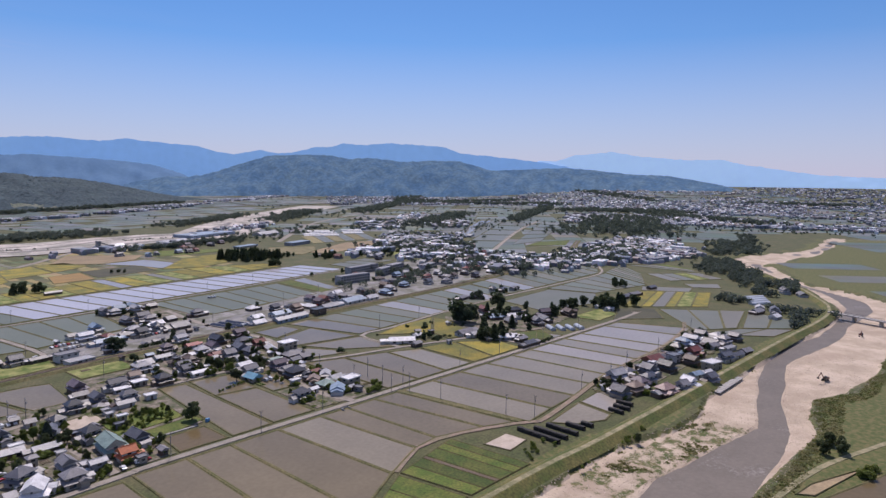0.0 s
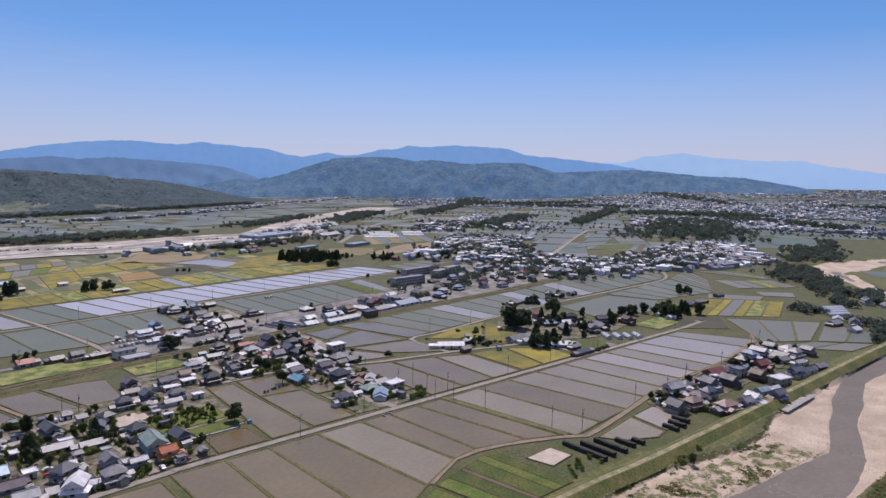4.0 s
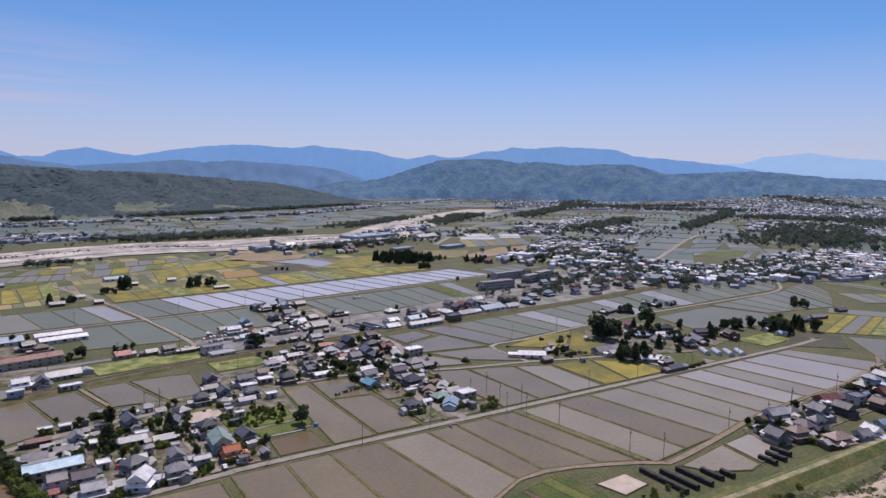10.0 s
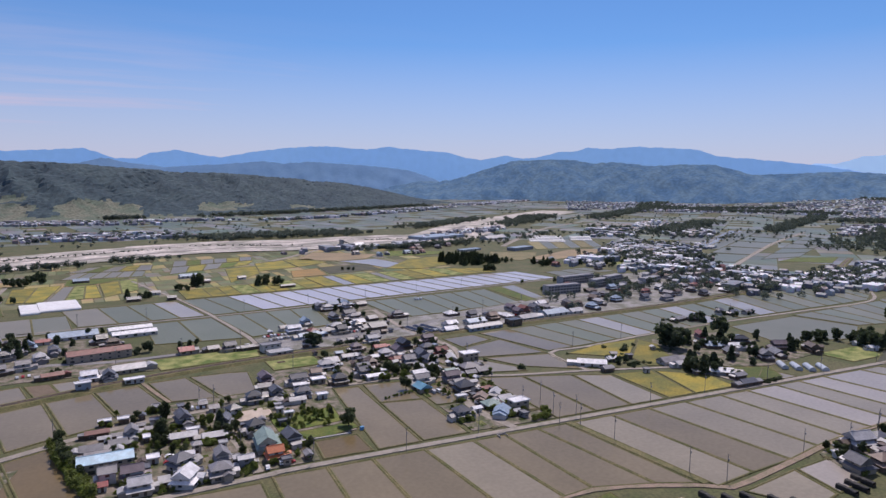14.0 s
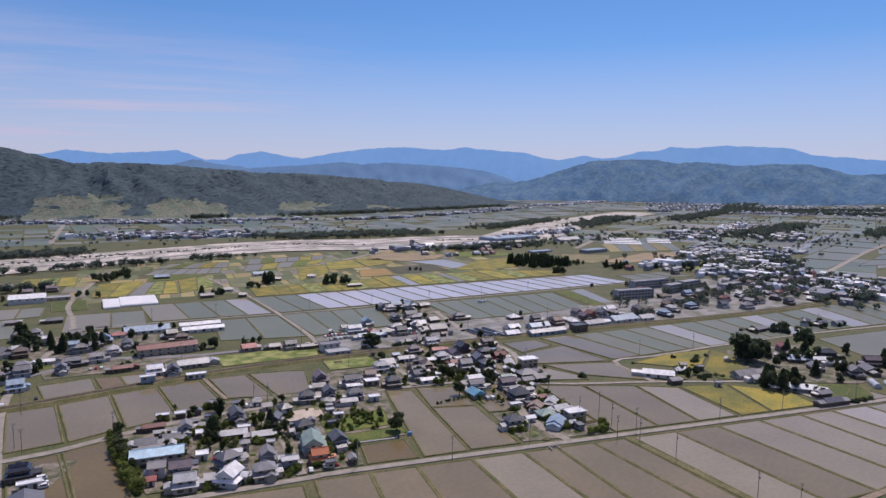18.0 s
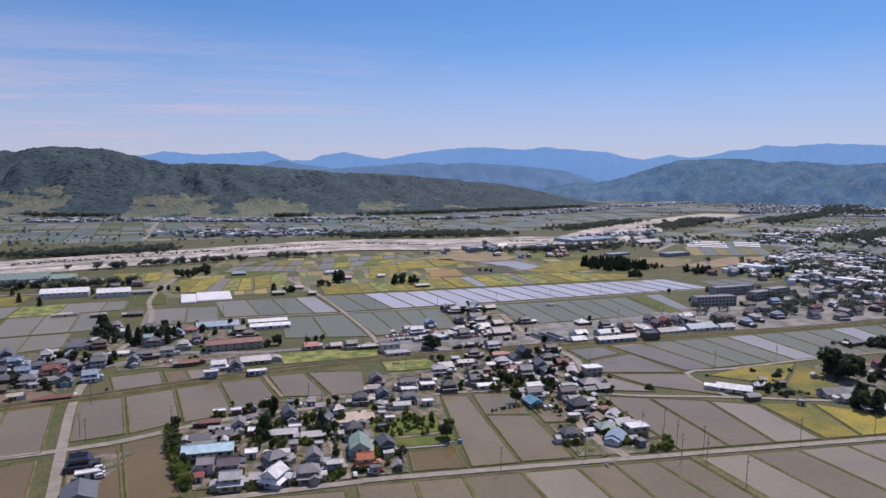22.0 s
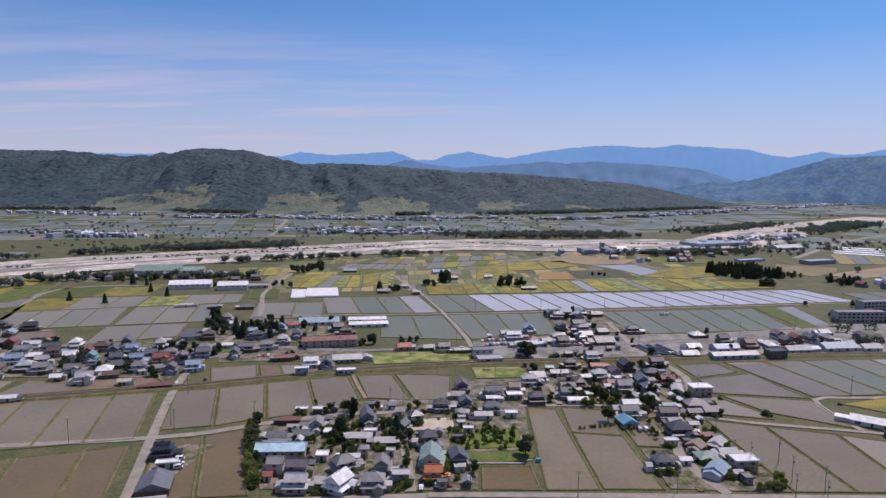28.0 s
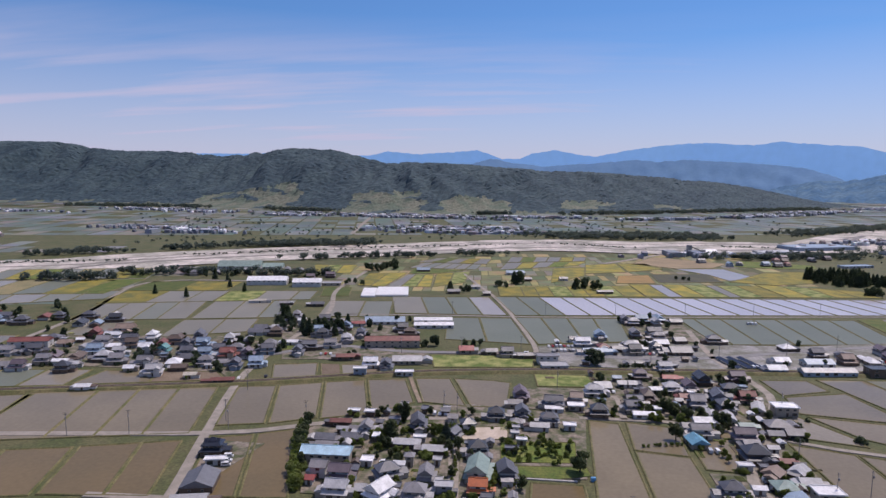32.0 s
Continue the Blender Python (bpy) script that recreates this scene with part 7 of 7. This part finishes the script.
far_town("valley_villages", "small pale villages along the foot of the hill", [(-130, 1165, 150, 70, 3, 290), (-290, 1590, 230, 60, -5, 330), (-640, 1600, 80, 60, 0, 170), (60, 1640, 120, 24, 5, 90), (-1150, 1700, 160, 40, 0, 80), (420, 1670, 120, 24, 25, 130), (800, 1950, 240, 36, 38, 240), (1060, 2220, 170, 26, 30, 110), (-772, 1064, 110, 20, 5, 60), (-640, 1000, 90, 30, 5, 60), (1500, 2600, 250, 60, 38, 220), (1900, 2950, 300, 60, 38, 220), (2400, 3200, 300, 60, 30, 160), (300, 800, 110, 20, 15, 40), (-1500, 1500, 200, 40, 0, 60), (-1050, 820, 130, 30, 10, 40), (640, 1060, 160, 30, 30, 60), (-920, 1640, 120, 40, 0, 50)], 23)

# ---- utility poles, cars, and things by the river ----
POLE = mat("pole_concrete", (0.23, 0.22, 0.21), (0.17, 0.16, 0.155), 0.8)
STEEL = mat("dark_steel", (0.10, 0.10, 0.105), (0.07, 0.07, 0.075), 0.5, metal=0.6)


def tube(bm, a, b, r0, r1, sides=8):
    a, b = Vector(a), Vector(b)
    d = (b - a).normalized()
    s = d.orthogonal().normalized()
    t = d.cross(s)
    ring = [[bm.verts.new(p + (s * math.cos(6.2832 * k / sides) + t * math.sin(6.2832 * k / sides)) * r) for k in range(sides)] for p, r in ((a, r0), (b, r1))]
    for k in range(sides):
        bm.faces.new((ring[0][k], ring[0][(k + 1) % sides], ring[1][(k + 1) % sides], ring[1][k]))
    bm.faces.new(ring[0][::-1]), bm.faces.new(ring[1])


def first_pole():
    root = tagged(new("utility_pole"), "tall concrete utility pole with crossarms and transformer", "utility pole", group="utility poles")
    bm = bmesh.new()
    tube(bm, (0, 0, -0.5), (0, 0, 11.0), 0.16, 0.1)
    part("mast", bm, POLE, root)
    for z, w in ((10.9, 1.1), (10.1, 0.9)):
        bm = bmesh.new()
        box(bm, -w, w, -0.19, -0.1, z, z + 0.11)
        part("crossarm", bm, STEEL, root)
    bm = bmesh.new()
    tube(bm, (0.0, -0.42, 8.1), (0.0, -0.42, 9.1), 0.27, 0.27, 10)
    part("transformer", bm, FRAME, root)
    return root


POLE_ONE = first_pole()
POLE_ONE.matrix_basis = pose(155, -29, 0, 0, 0, 85)


def poles(turn, *spots):
    for x, y in spots:
        copy_thing(POLE_ONE, pose(x, y, 0, 0, 0, turn))


poles(85, (150.5, -39 + 30), (160, -70), (168, -82))
poles(0, (207, 3.2), (248, 3.4), (142, -3.4), (157, 3.2), (100, 3.4), (60, -3.3), (20, 2.6), (300, 3.3), (350, 3.3), (408, 3.3))
poles(20, (223, -76), (250, -79.5), (277, -76), (281, -74), (330, -72.5), (384, -68), (412, -62))
poles(15, (-116, 58), (-158, 45), (-184, 38), (-225, 29), (-82, 70), (-130, 111), (-121, 66))
poles(90, (-11, 93), (41, 139), (78, 130), (138, 58), (139, 26), (149, 12), (153, 30), (154, 120), (-10, 60), (-6, 30), (-18, 95))
poles(8, (-60, 198), (-20, 206), (20, 215), (60, 208), (105, 208), (150, 216), (200, 236), (240, 254), (290, 268), (340, 278))
poles(8, (40, 334), (100, 343), (160, 352), (220, 363), (280, 376), (-40, 327), (-90, 320))
poles(8, (240, 118), (290, 124), (340, 130), (390, 142), (440, 152))


def car(paint, name, label):
    """A small car or a boxy van: body with a cabin, glass bands, four wheels with rims."""
    van = name == "van"
    root = tagged(new(name), label, "car", group="parked cars")
    prof = [(-1.85, 0.35), (-1.85, 0.85), (-1.75, 1.75), (1.15, 1.8), (1.6, 1.0), (1.85, 0.85), (1.85, 0.35)] if van else [(-2.0, 0.35), (-2.0, 0.85), (-1.7, 0.95), (-1.2, 1.42), (0.35, 1.45), (1.0, 0.95), (1.95, 0.82), (2.0, 0.35)]
    bm = bmesh.new()
    a, b = [bm.verts.new((x, -0.8, z)) for x, z in prof], [bm.verts.new((x, 0.8, z)) for x, z in prof]
    for i in range(len(prof)):
        j = (i + 1) % len(prof)
        bm.faces.new((a[i], a[j], b[j], b[i]))
    bm.faces.new(a[::-1]), bm.faces.new(b)
    bmesh.ops.recalc_face_normals(bm, faces=bm.faces)
    part("body", bm, paint, root)
    for y in (-0.805, 0.805):
        bm = bmesh.new()
        box(bm, -1.3 if van else -1.05, 1.0 if van else 0.4, y - 0.01, y + 0.01, 1.0, 1.6 if van else 1.34)
        part("side_glass", bm, GLASS, root)
    bm = bmesh.new()
    x0, x1, z0, z1 = (1.6, 1.2, 1.05, 1.72) if van else (1.0, 0.45, 1.0, 1.4)
    bm.faces.new([bm.verts.new(p) for p in ((x0 + .02, -.7, z0), (x0 + .02, .7, z0), (x1 + .02, .7, z1), (x1 + .02, -.7, z1))])
    part("windscreen", bm, GLASS, root)
    for x in (-1.25, 1.25):
        for y in (-0.72, 0.72):
            bm = bmesh.new()
            tube(bm, (x, y - 0.1, 0.3), (x, y + 0.1, 0.3), 0.31, 0.31, 12)
            wheel = part("wheel", bm, STEEL, root)
            bm = bmesh.new()
            side = 0.105 if y > 0 else -0.105
            tube(bm, (x, y + side - 0.01, 0.3), (x, y + side + 0.01, 0.3), 0.19, 0.19, 10)
            part("rim", bm, FRAME, wheel)
    return root


PAINTS = {"white": (0.75, 0.75, 0.74), "silver": (0.45, 0.46, 0.47), "black": (0.03, 0.03, 0.035), "red": (0.35, 0.04, 0.04)}
CARS = []
for i, (k, c) in enumerate(PAINTS.items()):
    p = mat("paint_" + k, c, c, 0.25, 0.5, 3, 0.04)
    CARS.append(car(p, "car", f"small {k} car parked in the open"))
    if i < 2:
        CARS.append(car(p, "van", f"boxy {k} kei van parked in the open"))
CAR_SPOTS = iter([(1, 4.5, 90), (8, 5.5, 0), (-53, 6, 80), (-33, 14, 10), (-129, 134, 104), (11, 6, 0)])
for one, (x, y, t) in zip(CARS, CAR_SPOTS):
    one.matrix_basis = pose(x, y, 0.0, 0, 0, t)
car_rnd = random.Random(2)


def park(n, x0, y0, dx, dy, turn):
    for i in range(n):
        if car_rnd.random() < 0.85:
            copy_thing(car_rnd.choice(CARS), pose(x0 + dx * i, y0 + dy * i, 0.0, 0, 0, turn + car_rnd.uniform(-4, 4)))


park(10, 34, 230, 2.7, 0.5, 98)
park(7, 42, 219.5, 2.7, 0.4, 98)
park(6, 104, 221, 2.7, 0.6, 98)
park(5, 164, 200, 2.7, 0.5, 98)
park(5, 250, 226, 2.7, 0.4, 96)
park(7, 300, 236, 2.7, 0.4, 96)
park(3, -22, 90, 2.8, 0.3, 92)
park(3, -99, 20, -1.2, 4, 15)
park(3, -112, 186, 3, 0.8, 100)
park(4, 118, 30, 0.3, 3, 0)
park(4, 290, -90, 3, -0.4, 80)
park(3, 205, 330, 3, 0.4, 96)
copy_thing(CARS[0], pose(-143, 128, 0.06, 0, 0, 104))
copy_thing(CARS[1], pose(24, 209.5, 0.06, 0, 0, 5))


def net_tunnel(x, y, length):
    """A long low row under black shade netting, on hoops, with pale end boards."""
    root = tagged(new("net_tunnel"), "long low crop row under black shade netting", "crop tunnel", group="netted crop rows")
    root.matrix_basis = pose(x, y, 0.0, 0, 0, 0)
    prof = [(-1.15, -0.3), (-1.12, 1.25), (-0.85, 1.62), (0.85, 1.62), (1.12, 1.25), (1.15, -0.3)]
    bm = bmesh.new()
    r, steps = random.Random(int(x * 7)), max(4, int(length / 0.9))
    rows = [[bm.verts.new((p + r.uniform(-.1, .1), -length * k / steps, z + (r.uniform(-.16, .1) if z > 0 else 0))) for p, z in prof] for k in range(steps + 1)]
    for a, b in zip(rows, rows[1:]):
        for i in range(5):
            bm.faces.new((a[i], a[i + 1], b[i + 1], b[i]))
    part("net_cover", bm, NET, root)
    for yy in (0.05, -length - 0.05):
        bm = bmesh.new()
        box(bm, -1.1, 1.1, yy - 0.04, yy + 0.04, -0.3, 0.9)
        part("end_board", bm, BARK, root)
    for k in range(int(length // 3) + 1):
        bm = bmesh.new()
        for (p, z), (q, w) in zip(prof, prof[1:]):
            tube(bm, (p, -3 * k, z + 0.02), (q, -3 * k, w + 0.02), 0.035, 0.035, 5)
        part("hoop", bm, STEEL, root)


NET = mat("black_net", (0.018, 0.017, 0.016), (0.03, 0.028, 0.025), 0.8, 0.5, 3, 0.3)
for x, y, n in ((149, -86, 23), (155.5, -91, 18), (163, -93, 17), (171, -99, 10), (177, -104, 6), (204, -104, 8), (211, -103, 9), (218, -101, 9)):
    net_tunnel(x, y, n)


def slab_thing(name, label, category, x, y, rot, w, d, h, material, z=0.0):
    bm = bmesh.new()
    box(bm, -w / 2, w / 2, -d / 2, d / 2, -0.4, h)
    bmesh.ops.bevel(bm, geom=bm.edges, offset=0.06, segments=1, affect="EDGES")
    root = tagged(part(name, bm, material), label, category)
    root.matrix_basis = pose(x, y, z, 0, 0, rot)
    return root


def solar_rack(x, y, rot, w):
    root = tagged(new("solar_rack"), "long rack of dark blue solar panels on posts", "solar panels", group="solar racks")
    root.matrix_basis = pose(x, y, 0, 0, 0, rot)
    for i in range(int(w / 1.7)):
        bm = bmesh.new()
        box(bm, -0.82, 0.82, -1.6, 1.6, 0, 0.05, pose((i + 0.5) * 1.7 - w / 2, 0, 1.6, 18, 0, 0))
        part("panel", bm, PANEL, root)
    for i in range(int(w / 5) + 1):
        bm = bmesh.new()
        tube(bm, (i * 5 - w / 2 + 0.5, 0.6, -0.2), (i * 5 - w / 2 + 0.5, 0.6, 1.75), 0.06, 0.06, 6)
        part("post", bm, STEEL, root)


for i in range(3):
    solar_rack(153 + i * 7, 206 + i, -74, 26)


def revetment():
    """A slope of pale concrete blocks along the levee foot."""
    for i in range(12):
        slab_thing("concrete_block", "pale concrete revetment block on the river bank", "block", 276 + i * 3.3, -132.6 + i * 0.02, 2, 3.1, 5.2, -0.9, CONCRETE)["group"] = "revetment blocks"


revetment()


def bridge():
    root = tagged(new("bridge"), "low concrete road bridge on piers over the river", "bridge")
    root.matrix_basis = pose(565, -126, 2.4, 0, 0, -107)
    bm = bmesh.new()
    box(bm, 0, 130, -3.2, 3.2, 0, 0.9)
    part("deck", bm, CONCRETE, root)
    for y in (-3.1, 3.1):
        bm = bmesh.new()
        box(bm, 0, 130, y - 0.08, y + 0.08, 1.75, 1.9)
        part("handrail", bm, STEEL, root)
        for k in range(26):
            bm = bmesh.new()
            box(bm, k * 5 + 2.4, k * 5 + 2.6, y - 0.08, y + 0.08, 0.9, 1.75)
            part("rail_post", bm, STEEL, root)
    for x in (22, 44, 66, 88, 110):
        bm = bmesh.new()
        box(bm, x - 0.8, x + 0.8, -2.4, 2.4, -7, 0)
        part("pier", bm, CONCRETE, root)


bridge()


def excavator(x, y, z, rot):
    """A tracked digger with cab, boom, arm and bucket."""
    root = tagged(new("excavator"), "dark tracked excavator working on the gravel bar", "excavator", group="excavators")
    root.matrix_basis = pose(x, y, z, 0, 0, rot)
    for s in (-1.1, 1.1):
        bm = bmesh.new()
        box(bm, -2.0, 2.0, s - 0.3, s + 0.3, -0.3, 0.9)
        bmesh.ops.bevel(bm, geom=bm.edges, offset=0.25, segments=2, affect="EDGES")
        part("track", bm, STEEL, root)
    for n, b, m in (("engine_house", (-2.2, 0.6, -1.3, 1.3, 0.9, 2.1), DIGGER), ("cab", (0.1, 1.6, 0.2, 1.3, 0.95, 2.9), GLASS)):
        bm = bmesh.new()
        box(bm, *b)
        bmesh.ops.bevel(bm, geom=bm.edges, offset=0.12, segments=2, affect="EDGES")
        part(n, bm, m, root)
    for n, a, b in (("boom", (0.8, -0.4, 1.5), (3.8, -0.4, 5.2)), ("arm", (3.8, -0.4, 5.2), (6.4, -0.4, 2.8))):
        bm = bmesh.new()
        tube(bm, a, b, 0.35, 0.25, 6)
        part(n, bm, DIGGER, root)
    bm = bmesh.new()
    box(bm, 5.9, 6.9, -0.9, 0.1, 1.9, 2.8)
    part("bucket", bm, STEEL, root)


DIGGER = mat("digger_paint", (0.16, 0.06, 0.04), (0.10, 0.05, 0.04), 0.5)
excavator(342, -173, 0.2, 160)
excavator(492, -164, -0.5, 200)


def sluice(x, y):
    root = tagged(new("sluice_gate"), "white concrete sluice with railings beside the farm road", "sluice")
    root.matrix_basis = pose(x, y, 0, 0, 0, 0)
    for a, b in ((-2.2, -1.9), (1.9, 2.2)):
        bm = bmesh.new()
        box(bm, a, b, -1.6, 1.6, -0.4, 0.7)
        part("side_wall", bm, CONCRETE, root)
    bm = bmesh.new()
    box(bm, -1.9, 1.9, 1.2, 1.5, -0.4, 0.7)
    part("head_wall", bm, CONCRETE, root)
    for k in range(5):
        bm = bmesh.new()
        box(bm, -2 + k, -1.9 + k, 1.3, 1.4, 0.7, 1.6)
        part("rail_post", bm, FRAME, root)


sluice(108, -5.4)
slab_thing("blue_tank", "small bright blue tarpaulin-covered load beside the paddy", "tank", 50.2, 29.5, 10, 1.9, 1.3, 1.3, mat("blue_tarp", (0.14, 0.34, 0.56), (0.10, 0.28, 0.5), 0.4))
slab_thing("kerb_slab", "pale concrete edge strip along the garden", "slab", 34, 27.5, 1, 20, 1.1, 0.12, CONCRETE)


def plant_tower():
    """Gravel works by the far river: a grey hopper tower with a conveyor."""
    root = tagged(new("gravel_works"), "grey hopper tower with conveyor at the far river", "tower")
    root.matrix_basis = pose(279, 838, 0, 0, 0, 20)
    for n, b in (("tower", (-3, 3, -3, 3, -0.5, 11)), ("hopper", (-3.6, 2.6, -3.6, 2.6, 11, 14)), ("annex", (3, 26, -5, 5, -0.5, 6))):
        bm = bmesh.new()
        box(bm, *b)
        part(n, bm, CONCRETE, root)
    bm = bmesh.new()
    tube(bm, (3, 0, 11), (30, 0, 1), 0.8, 0.8, 6)
    part("conveyor", bm, STEEL, root)


plant_tower()
# the bank on the camera's side of the river
ribbon("road_bank_track", [(120, -192), (158, -196), (206, -202), (258, -218), (330, -240), (420, -262)], 2.6, -0.15, 0.25, bpy.data.materials["levee_track"], "pale gravel track on the near river bank", "track")
field([(165, -206), (220, -224), (200, -262), (140, -240)], "olive", 0.8)
grove("dark", 8, 218, 244, -206, -198, 5, 7)
grove("bush", 6, 205, 225, -222, -212, 3, 5)
grove("bush", 7, 165, 200, -136, -128, 1.5, 3.5)
grove("bush", 5, 120, 330, -131, -129, 1.2, 2.4)
grove("dark", 2, 172, 178, -135, -131, 3, 4.5)
field([(172, -201), (186, -203), (218, -216), (176, -207)], "tan", 0.3, -0.2)
grove("bush", 10, 126, 146, -112, -102, 1.5, 3)


def join_far_trees():
    """The trees far out in the fields and gardens, as one thing: every third leaf clump, larger."""
    vs, fs, off = [], [], 0
    for crown, x, y, s, wide, a in FAR_TREES:
        co = np.empty(len(crown.vertices) * 3)
        crown.vertices.foreach_get("co", co)
        co = co.reshape(-1, 4, 3)[::3]
        mid = co.mean(axis=1, keepdims=True)
        co = (mid + (co - mid) * 1.6).reshape(-1, 3)
        c, q = math.cos(a) * s * wide, math.sin(a) * s * wide
        vs.append(np.stack((x + co[:, 0] * c - co[:, 1] * q, y + co[:, 0] * q + co[:, 1] * c, co[:, 2] * s - 0.8), axis=1))
        fs.append(np.arange(len(co)).reshape(-1, 4) + off)
        off += len(co)
    me = mesh_of("distant_trees", np.concatenate(vs).tolist(), np.concatenate(fs).tolist(), WOOD_NEAR)
    tagged(new("distant_trees", me), "scattered dark green trees among far fields and houses", "trees", kind="stuff")


WOOD_NEAR = mat("field_tree_leaves", (0.050, 0.070, 0.042), (0.076, 0.096, 0.052), 0.85, 0.06, 0.6, 0.35, island=0.3)
let_light_through(WOOD_NEAR, 0.38, (0.10, 0.14, 0.05))
join_far_trees()


def river_litter():
    """Tufts of scrub and loose stones over the gravel bars, each kind as one thing."""
    r = random.Random(17)
    tv, tf, sv, sf = [], [], [], []
    for _ in range(26000):
        x, y = r.uniform(70, 420), r.uniform(-200, -126)
        left, right = interp(x, BED_LEFT) - y, y - interp(x, BED_RIGHT)
        river = near_line(x, y, RIVER_LINE) - interp(x, RIVER_HALF)
        if left < -1 or right < -14 or river < 0.8:
            continue
        z = ground_z(x, y)
        patch = noise.noise((x * 0.06, y * 0.06, 21)) + 0.5 * noise.noise((x * 0.2, y * 0.2, 4))
        bank = y > interp(x, RIVER_LINE)
        want = 0.16 - left / 16 if bank else 0.05 - right / 5
        if bank and 135 < x < 232 and 7 < left < 24:
            want = max(want, 0.1)
        if patch > 0.32 - want and r.random() < 0.8:
            s = r.uniform(0.15, 0.42)
            for _ in range(5):
                a, t = r.uniform(0, 6.28), r.uniform(0.6, 1.6)
                px, py, k = x + r.gauss(0, 0.5), y + r.gauss(0, 0.5), len(tv)
                dx, dy = math.cos(a) * s * 1.3, math.sin(a) * s * 1.3
                tv += [(px - dx, py - dy, z - 0.05), (px + dx, py + dy, z - 0.05), (px + dx * 0.7 + dy * t, py + dy * 0.7 - dx * t, z + s), (px - dx * 0.7 + dy * t, py - dy * 0.7 - dx * t, z + s * 0.8)]
                tf.append((k, k + 1, k + 2, k + 3))
        elif r.random() < 0.5 and -1 < left:
            s, k, a = r.uniform(0.12, 0.42), len(sv), r.uniform(0, 6.28)
            for i in range(5):
                q = s * r.uniform(0.7, 1.2)
                sv.append((x + math.cos(a + i * 1.257) * q, y + math.sin(a + i * 1.257) * q, z - 0.1))
            sv.append((x, y, z + s * 0.6))
            sf += [(k + i, k + (i + 1) % 5, k + 5) for i in range(5)]
    tagged(new("river_tufts", mesh_of("river_tufts", tv, tf, TUFT)), "low scrub and grass tufts on the gravel bars", "scrub", kind="stuff")
    tagged(new("river_stones", mesh_of("river_stones", sv, sf, STONE)), "loose stones strewn over the gravel bars", "stones", kind="stuff")


TUFT = mat("tuft_leaves", (0.10, 0.125, 0.032), (0.20, 0.175, 0.075), 0.9, 0.1, 1.0, 0.3, island=0.4)
let_light_through(TUFT, 0.4, (0.20, 0.22, 0.07))
STONE = mat("river_stone", (0.58, 0.47, 0.38), (0.44, 0.36, 0.29), 0.9, 0.3, 2.0, 0.2, island=0.35)
river_litter()


def garden_beds(n, x0, x1, y0, y1, turn, seed):
    """Small raised vegetable beds in the free corners of the yards."""
    r = random.Random(seed)
    lines = [(p, w) for p, w in LINES if w < 15]
    for _ in range(n * 10):
        if n <= 0:
            break
        x, y, w, d = r.uniform(x0, x1), r.uniform(y0, y1), r.uniform(2.5, 7), r.uniform(2, 4.5)
        if any(math.hypot(x - a, y - b) < q * 0.9 + 0.4 * w for a, b, q in PLACED) or any(near_line(x, y, p) < q / 2 + 0.6 * w for p, q in lines):
            continue
        bm = bmesh.new()
        for k in range(max(2, int(d / 0.9))):
            v = box(bm, -w / 2, w / 2, -d / 2 + k * 0.9, -d / 2 + k * 0.9 + 0.62, -0.1, 0.22)
            for q in v[4:]:
                q.co.y += 0.12 if q.co.y < -d / 2 + k * 0.9 + 0.3 else -0.12
        kind = r.choice(("green", "green", "soil", "lime", "straw"))
        word = {"green": "leafy green", "soil": "bare brown", "lime": "pale green", "straw": "dry straw coloured"}[kind]
        bed = tagged(part("vegetable_bed", bm, FIELD[kind][0]), f"ridged {word} vegetable bed in a house garden", "vegetable bed", group="vegetable beds")
        bed.matrix_basis = pose(x, y, 0, 0, 0, turn + r.choice((0, 90)) + r.uniform(-5, 5))
        PLACED.append((x, y, 0.5 * w))
        n -= 1


garden_beds(40, -60, 22, 6, 98, 2, 31)
garden_beds(18, 98, 144, 6, 82, 4, 32)
garden_beds(26, 24, 150, 102, 172, 4, 33)
garden_beds(20, -320, -165, 145, 212, 15, 34)
garden_beds(14, 226, 410, -100, -74, -12, 35)
park(3, -36, 26, 0.4, 3.2, 4)
park(2, 104, 64, 3, 0.2, 92)
park(3, 66, 138, 3, 0.2, 95)
park(3, -190, 178, 3, 0.8, 105)
